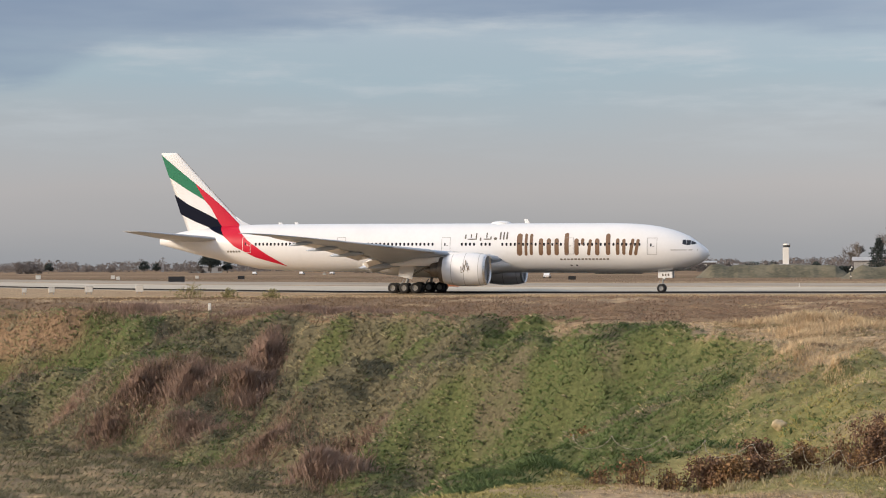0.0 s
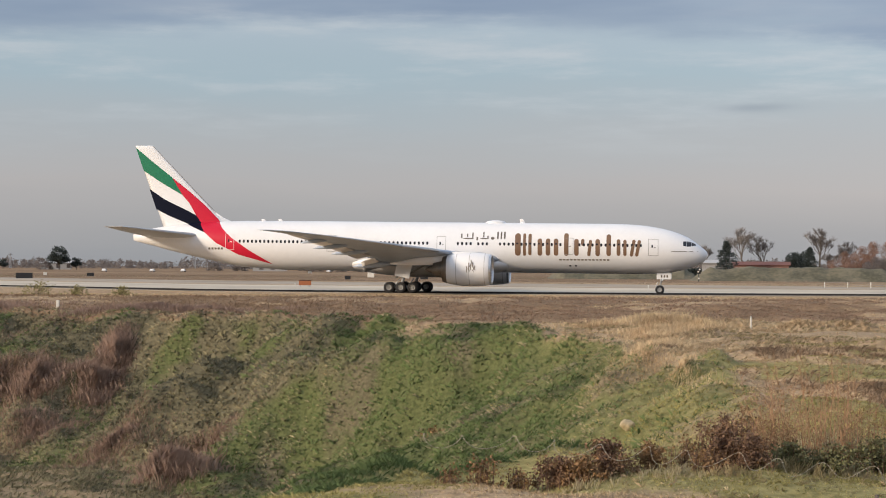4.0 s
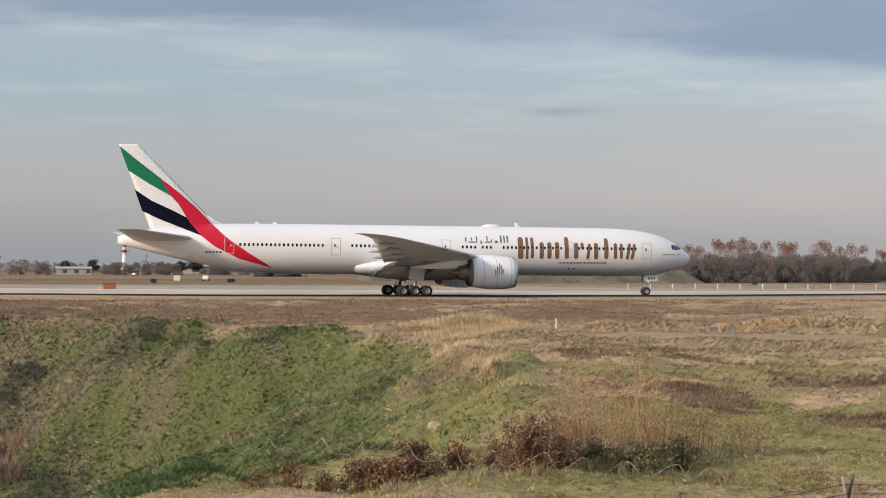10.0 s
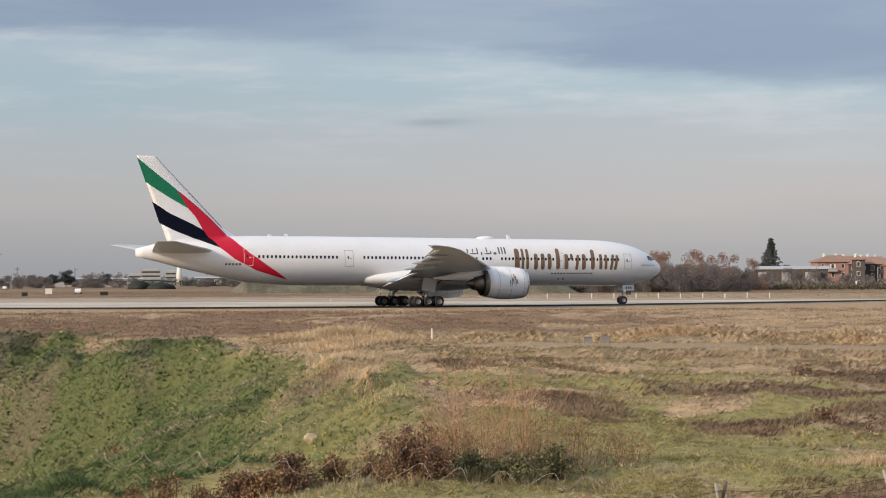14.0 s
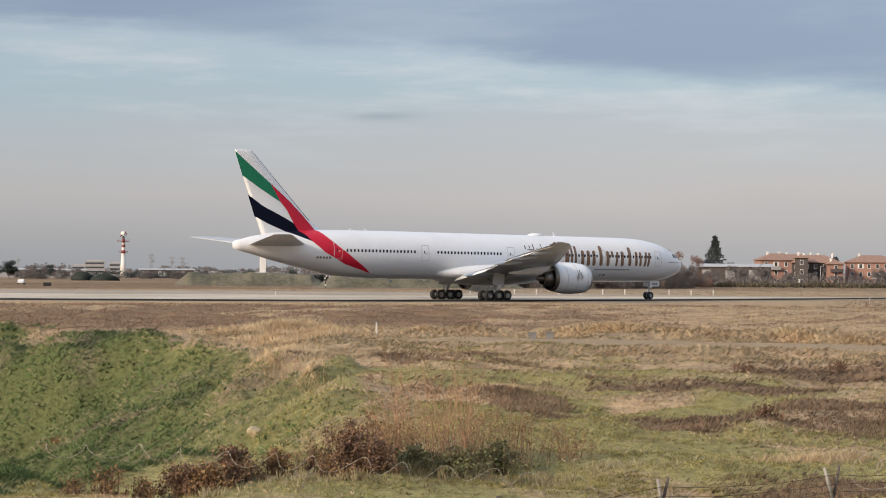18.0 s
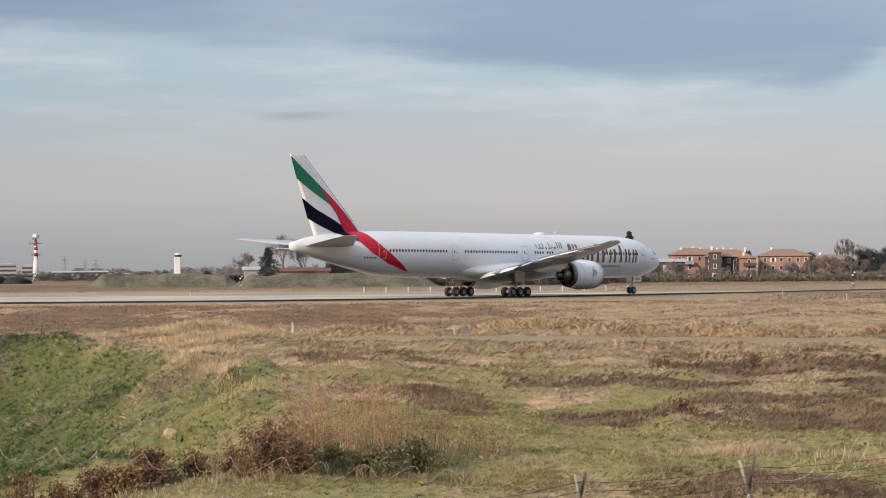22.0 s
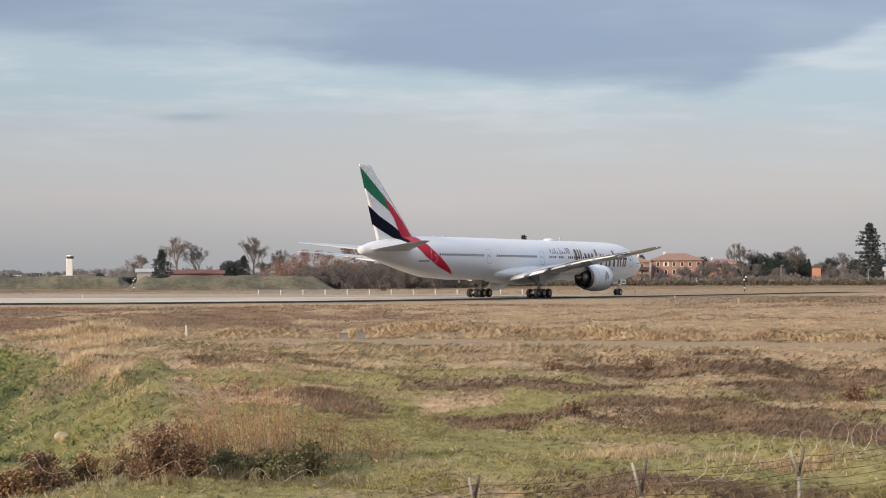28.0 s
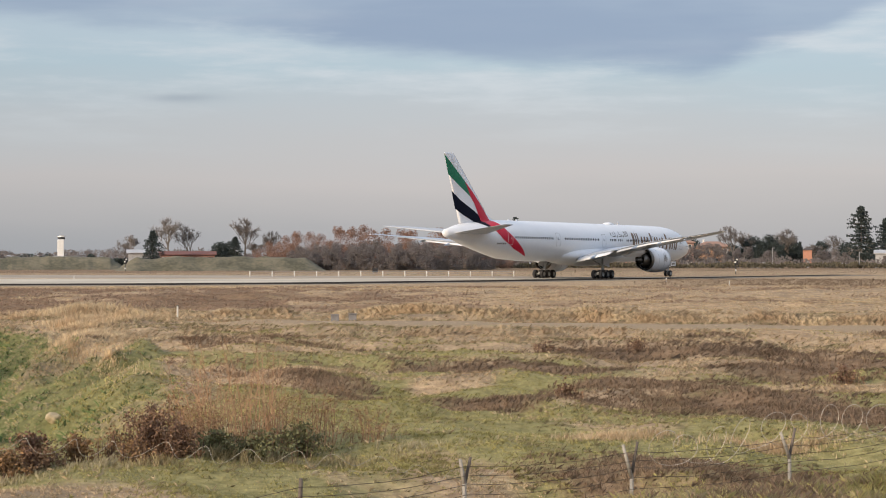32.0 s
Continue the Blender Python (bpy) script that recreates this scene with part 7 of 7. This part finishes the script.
bramble(*at(4.2, 92), 1.6, 1.4, 0.9, 13, ORANGE_LEAF, "small rusty bush on the green slope", "slope_bush", canes=40, leaves=16, size=0.12)
bramble(*at(6.9, 70), 1.3, 1.2, 0.6, 14, ORANGE_LEAF, "small rusty bush on the green slope", "slope_bush", canes=40, leaves=14, size=0.1)
for az, d, w, h, sd in ((-7.5, 205, 5.5, 1.6, 15), (-6.4, 208, 3.0, 1.1, 16), (-5.1, 207, 3.0, 1.0, 17)):
    bramble(*at(az, d), w, 2.0, h, sd, YELLOW_LEAF, "yellow-green bush at the taxiway's edge", "yellow_bush", canes=70, leaves=12, size=0.15, upright=0.75)
for az, d, w, h, sd in ((24.4, 68, 1.5, 0.62, 18), (27.15, 70, 1.3, 0.55, 19), (25.0, 45, 1.0, 0.48, 20), (33.2, 51, 1.2, 0.5, 21)):
    bramble(*at(az, d), w, w * 0.7, h, sd, BRAMBLE_LEAF, "dark brown dead dock clump in the meadow", "weed_clump", canes=70, leaves=10, size=0.07, upright=0.8)


# ---- the pale stone on the rim, the marker post and the drain boxes ----
def stone(az, d, s, seed):
    x, y = at(az, d)
    bm = bmesh.new()
    bmesh.ops.create_icosphere(bm, subdivisions=3, radius=1.0)
    for v in bm.verts:
        n = noise.noise(v.co * 1.3 + Vector((seed, 0, 0))) * 0.35 + noise.noise(v.co * 3.1) * 0.12
        v.co = v.co * (1 + n)
        v.co = Vector((v.co.x * s, v.co.y * s * 0.8, v.co.z * s * 0.62))
    o = obj("stone", bm, material("pale_limestone", (0.46, 0.37, 0.23), 0.9, vary=0.25, scale=5.0, bump=0.5, bump_scale=14.0), smooth=True)
    o.matrix_basis = pose(x, y, float(ground_z(x, y)) + 0.3 * s, 0, 18, 20)
    tagged(o, "pale sandy stone lying in the grass", "stone")


stone(9.92, 58.25, 0.27, 4)

BOX_GREY = material("dull_grey_box", (0.225, 0.215, 0.21), 0.9, spec=0.1, vary=0.2, scale=4.0)
px_, py_ = 23.9, 99.5
post = tagged(new("marker_post"), "short white marker post standing in the meadow", "post")
post.matrix_basis = pose(px_, py_, float(ground_z(px_, py_)))
part("stake", box((0, 0, 0.38), (0.085, 0.085, 0.84), bevel=0.02), POST_WHITE, post)
part("band", box((0, 0, 0.80), (0.09, 0.09, 0.03)), SIGN_BLACK, post, "dark band")
for bx, by in ((29.15, 88.9), (29.95, 88.6)):
    db = tagged(new("drain_box"), "grey metal drain box beside the track", "box", "grey drain boxes")
    db.matrix_basis = pose(bx, by, float(ground_z(bx, by)) + 0.04, 0, 0, -12)
    part("body", box((0, 0, 0.10), (0.36, 0.3, 0.42), bevel=0.02), BOX_GREY, db)
    part("lid", box((0, 0, 0.325), (0.42, 0.36, 0.04), bevel=0.01), BOX_GREY, db)
mx_, my_ = at(-6.93, 146)
mk = tagged(new("marker_stake"), "small white marker on the pit's rim", "marker")
mk.matrix_basis = pose(mx_, my_, float(ground_z(mx_, my_)))
part("stake", box((0, 0, 0.3), (0.22, 0.22, 0.7), bevel=0.03), POST_WHITE, mk)

# ---- wire fence with leaning posts, and a coil of razor wire behind it ----
POST_PALE = material("weathered_pale_wood", (0.33, 0.30, 0.255), 0.85, vary=0.2, scale=6.0, bump=0.4, bump_scale=30.0)
POST_DARK = material("weathered_dark_wood", (0.13, 0.105, 0.085), 0.9, vary=0.3, scale=6.0, bump=0.4, bump_scale=30.0)
WIRE = material("rusty_wire", (0.16, 0.12, 0.09), 0.6, 0.5, vary=0.3, scale=8.0)
RAZOR = material("dull_razor_wire", (0.60, 0.52, 0.43), 0.7, 0.0, vary=0.2, scale=8.0)
FENCE = [(3.55, 16.2), (5.45, 17.7), (7.6, 18.8), (9.9, 19.45), (12.7, 20.65), (15.4, 21.9), (18.2, 23.1)]


def near_fence():
    fe = tagged(new("wire_fence"), "old wire fence on forked pale and dark posts", "fence")
    rng = random.Random(3)
    tops = []
    for i, (x, y) in enumerate(FENCE):
        z = (0.08, 0.01, 0.01, 0.02, -0.03, 0.0, 0.05)[i]
        fork = z + (0.86, 0.9, 0.93, 0.82, 0.86, 0.85, 0.85)[i]
        bm = bmesh.new()
        dx = (-0.04, 0.01, -0.05, -0.11, -0.13, -0.12, -0.12)[i]
        tube(bm, (x, y, z + 0.1), (x, y, fork), 0.025, 0.023, 8)
        tube(bm, (x, y, fork - 0.02), (x + dx, y, z + 1.17), 0.024, 0.019, 8)
        part("post", bm, POST_PALE if i != 1 else POST_DARK, fe, "weathered leaning post", True)
        if i != 1:
            bm = bmesh.new()
            tube(bm, (x + 0.01, y + 0.04, fork - 0.06), (x + 0.07 + 0.01 * i, y + 0.05, z + 1.15 + 0.015 * i), 0.019, 0.016, 8)
            part("arm", bm, POST_DARK, fe, "dark stake leaning outwards", True)
        tops.append((Vector((x, y, z)), dx))
    for h in (0.68, 0.80, 0.90, 1.0, 1.09):
        bm = bmesh.new()
        pts = []
        for (p, a), (q, b) in zip(tops, tops[1:]):
            for k in range(0 if not pts else 1, 7):
                f = k / 6
                pts.append(p.lerp(q, f) + Vector((0.0, -0.04, h - 0.05 * math.sin(math.pi * f) + rng.gauss(0, 0.006))))
        loft(bm, [[p + Vector((0, 0.0036 * math.cos(c), 0.0036 * math.sin(c))) for c in (0, 2.09, 4.19)] for p in pts])
        part("wire", bm, WIRE, fe, "thin rusty wire")


near_fence()

# rough weeds and grass along the fence
_q = np.random.RandomState(131)
_s = _q.uniform(6.0, 19.0, 9000)
_p = np.column_stack([_s, np.interp(_s, [p[0] for p in FENCE], [p[1] for p in FENCE])])
_p = _p + np.column_stack([_q.randn(len(_p)) * 0.3, -0.25 + _q.randn(len(_p)) * 0.55])
_k = lattice(_p[:, 0], _p[:, 1], 1.5, 132) + _q.randn(len(_p)) * 0.12
for _m, _on, _label, _sd in ((GRASS_RUST, _k > 0.46, "brown dead weeds along the wire fence", 133), (GRASS_FIELD, (_k <= 0.46) & (_k > 0.34), "dull long grass along the wire fence", 134), (GRASS_GREEN, _k <= 0.34, "yellow-green long grass along the wire fence", 135)):
    tufts("fence_grass", _p[_on], 0.06 + 0.15 * _q.rand(int(_on.sum())) ** 1.5, np.full(int(_on.sum()), 0.0035), 7, 0.8, _m, _label, _sd, soft=1.4)


def razor_coil(az0, az1, d0, d1, zc, rad, pitch, label, seed, mat=None, thick=0.0034, open_loop=1.3):
    co = tagged(new("razor_wire_coil"), label, "wire coil", "coils of razor wire behind the fence")
    a, b = Vector((*bearing(az0, d0), 0)), Vector((*bearing(az1, d1), 0))
    ax = (b - a).normalized()
    sidev = Vector((-ax.y, ax.x, 0))
    ln = (b - a).length
    turns = ln / pitch
    n = int(turns * 20)
    bm = bmesh.new()
    last = None
    for i in range(n + 1):
        f = i / n
        th = 2 * math.pi * turns * f
        wob = math.sin(f * 37 + seed) * 0.5 + math.sin(f * 91 + seed) * 0.4
        r = rad * (1 + 0.15 * math.sin(f * 61 + seed))
        p = a + ax * (ln * f + 0.2 * wob * pitch + open_loop * r * math.cos(th)) + sidev * (r * 0.5 * math.cos(th)) + Vector((0, 0, r * 0.9 * math.sin(th)))
        p.z += float(ground_z(p.x, p.y)) + zc + 0.05 * wob
        if last is not None:
            tube(bm, last, p, thick, n=3)
            if i % 2 == 0:
                slab(bm, tuple((p + last) / 2), (0.022, 0.003, 0.008))
        last = p
    part("coil", bm, mat or RAZOR, co)


razor_coil(27.6, 36.5, 27.0, 29.5, 1.04, 0.26, 0.44, "loose coil of dull razor wire raised over brown weeds", 1, None, 0.0038)
razor_coil(3.5, 23.0, 26.3, 27.2, 0.66, 0.10, 0.6, "low stretched coil of dull razor wire before bushes", 2, material("rusted_razor_wire", (0.40, 0.36, 0.285), 0.8, vary=0.25, scale=8.0), 0.0034, 0.4)

# rough weeds that hide the taxiway's far end
_r = np.random.RandomState(77)
_w = scatter(9000, 215, 300, 26.5, 37.0, _r)
_edge = np.interp(_w[:, 0], [p[0] for p in NEAR], [p[1] for p in NEAR])
_waz = np.degrees(np.arctan2(_w[:, 0], _w[:, 1]))
_w = _w[(_w[:, 1] < _edge - 1.5) & (_r.rand(len(_w)) < np.clip((_waz - 26.5) / 5, 0.0, 1) * 0.8)]
tufts("rust_weeds", _w, (0.12 + 0.25 * _r.rand(len(_w)) ** 2), np.full(len(_w), 0.03), 5, 0.8, GRASS_RUST, "rough brown weeds beside the taxiway", 78)

# coarse grass on the flat land beyond the runway
_f = scatter(44000, 300, 640, -13.0, 37.0, _r)
_edge = np.interp(_f[:, 0], [p[0] for p in FAR], [p[1] for p in FAR])
_f = _f[(_f[:, 1] > _edge + 4) & (lattice(_f[:, 0] * 0.15, _f[:, 1], 14.0, 95) + _r.rand(len(_f)) * 0.4 > 0.55)]
_h = 0.08 + 0.2 * _r.rand(len(_f)) ** 2
_c = lattice(_f[:, 0] * 0.1, _f[:, 1], 22.0, 96) + _r.randn(len(_f)) * 0.1 > 0.5
tufts("rust_weeds", _f[_c], _h[_c], np.full(int(_c.sum()), 0.05), 6, 1.0, GRASS_TAN, "coarse brown grass beyond the runway", 97)
tufts("olive_growth", _f[~_c], _h[~_c], np.full(int((~_c).sum()), 0.05), 6, 1.0, GRASS_OLIVE, "coarse olive grass beyond the runway", 98)

# ---- the airliner's way along the taxiway: seconds, nose x and y, heading ----
TAXI = [
    (0, 32.67, 235.62, -15.99), (0.5, 35.02, 235.03, -15.88), (1, 37.33, 234.49, -15.72), (1.5, 39.55, 234.03, -15.50), (2, 41.79, 233.64, -15.19),
    (2.5, 44.04, 233.32, -14.78), (3, 46.22, 233.13, -14.23), (3.5, 48.44, 233.05, -13.55), (4, 50.61, 233.09, -12.72), (4.5, 52.74, 233.26, -11.78),
    (5, 54.82, 233.54, -10.73), (5.5, 56.88, 233.91, -9.60), (6, 58.92, 234.37, -8.41), (6.5, 60.97, 234.90, -7.19), (7, 62.99, 235.48, -5.95),
    (7.5, 65.07, 236.09, -4.71), (8, 67.08, 236.74, -3.48), (8.5, 69.17, 237.42, -2.27), (9, 71.19, 238.12, -1.09), (9.5, 73.18, 238.85, 0.07),
    (10, 75.23, 239.61, 1.22), (10.5, 77.36, 240.42, 2.37), (11, 79.39, 241.27, 3.51), (11.5, 81.36, 242.17, 4.65), (12, 83.36, 243.12, 5.80),
    (12.5, 85.42, 244.11, 6.94), (13, 87.48, 245.16, 8.09), (13.5, 89.43, 246.24, 9.25), (14, 91.39, 247.37, 10.41), (14.5, 93.38, 248.56, 11.59),
    (15, 95.35, 249.80, 12.77), (15.5, 97.31, 251.08, 13.95), (16, 99.26, 252.40, 15.12), (16.5, 101.19, 253.76, 16.28), (17, 103.09, 255.14, 17.42),
    (17.5, 104.96, 256.55, 18.56), (18, 106.79, 257.98, 19.68), (18.5, 108.68, 259.46, 20.78), (19, 110.55, 260.96, 21.86), (19.5, 112.39, 262.45, 22.88),
    (20, 114.23, 263.92, 23.82), (20.5, 116.08, 265.37, 24.67), (21, 117.95, 266.79, 25.42), (21.5, 119.88, 268.20, 26.10), (22, 121.88, 269.64, 26.72),
    (22.5, 123.85, 271.07, 27.31), (23, 125.78, 272.52, 27.91), (23.5, 127.70, 273.99, 28.53), (24, 129.59, 275.47, 29.14), (24.5, 131.48, 276.94, 29.70),
    (25, 133.37, 278.39, 30.21), (25.5, 135.31, 279.83, 30.65), (26, 137.29, 281.28, 31.03), (26.5, 139.31, 282.72, 31.37), (27, 141.34, 284.17, 31.67),
    (27.5, 143.38, 285.61, 31.94), (28, 145.42, 287.05, 32.19), (28.5, 147.45, 288.49, 32.43), (29, 149.50, 289.94, 32.65), (29.5, 151.59, 291.42, 32.85),
    (30, 153.73, 292.91, 33.02), (30.5, 155.91, 294.41, 33.15), (31, 158.06, 295.88, 33.25), (31.5, 160.22, 297.32, 33.29), (32, 162.39, 298.74, 33.30),
]

def motions():
    walk(airliner, [(t, pose(x, y, 0.06, 0, 0, h)) for t, x, y, h in TAXI])
    # wheels roll with the ground covered by the main gear
    way, past = [0.0], None
    for t, x, y, h in TAXI:
        p = Vector((x - 37.2 * math.cos(radians(h)), y - 37.2 * math.sin(radians(h))))
        if past is not None:
            way.append(way[-1] + (p - past).length)
        past = p
    times = [row[0] for row in TAXI]
    steps = [i * 0.2 for i in range(161)]
    for w, x, y, r in WHEELS:
        walk(w, [(t, pose(x, y, r, 0, math.degrees(float(np.interp(t, times, way)) / r), 0)) for t in steps])


motions()
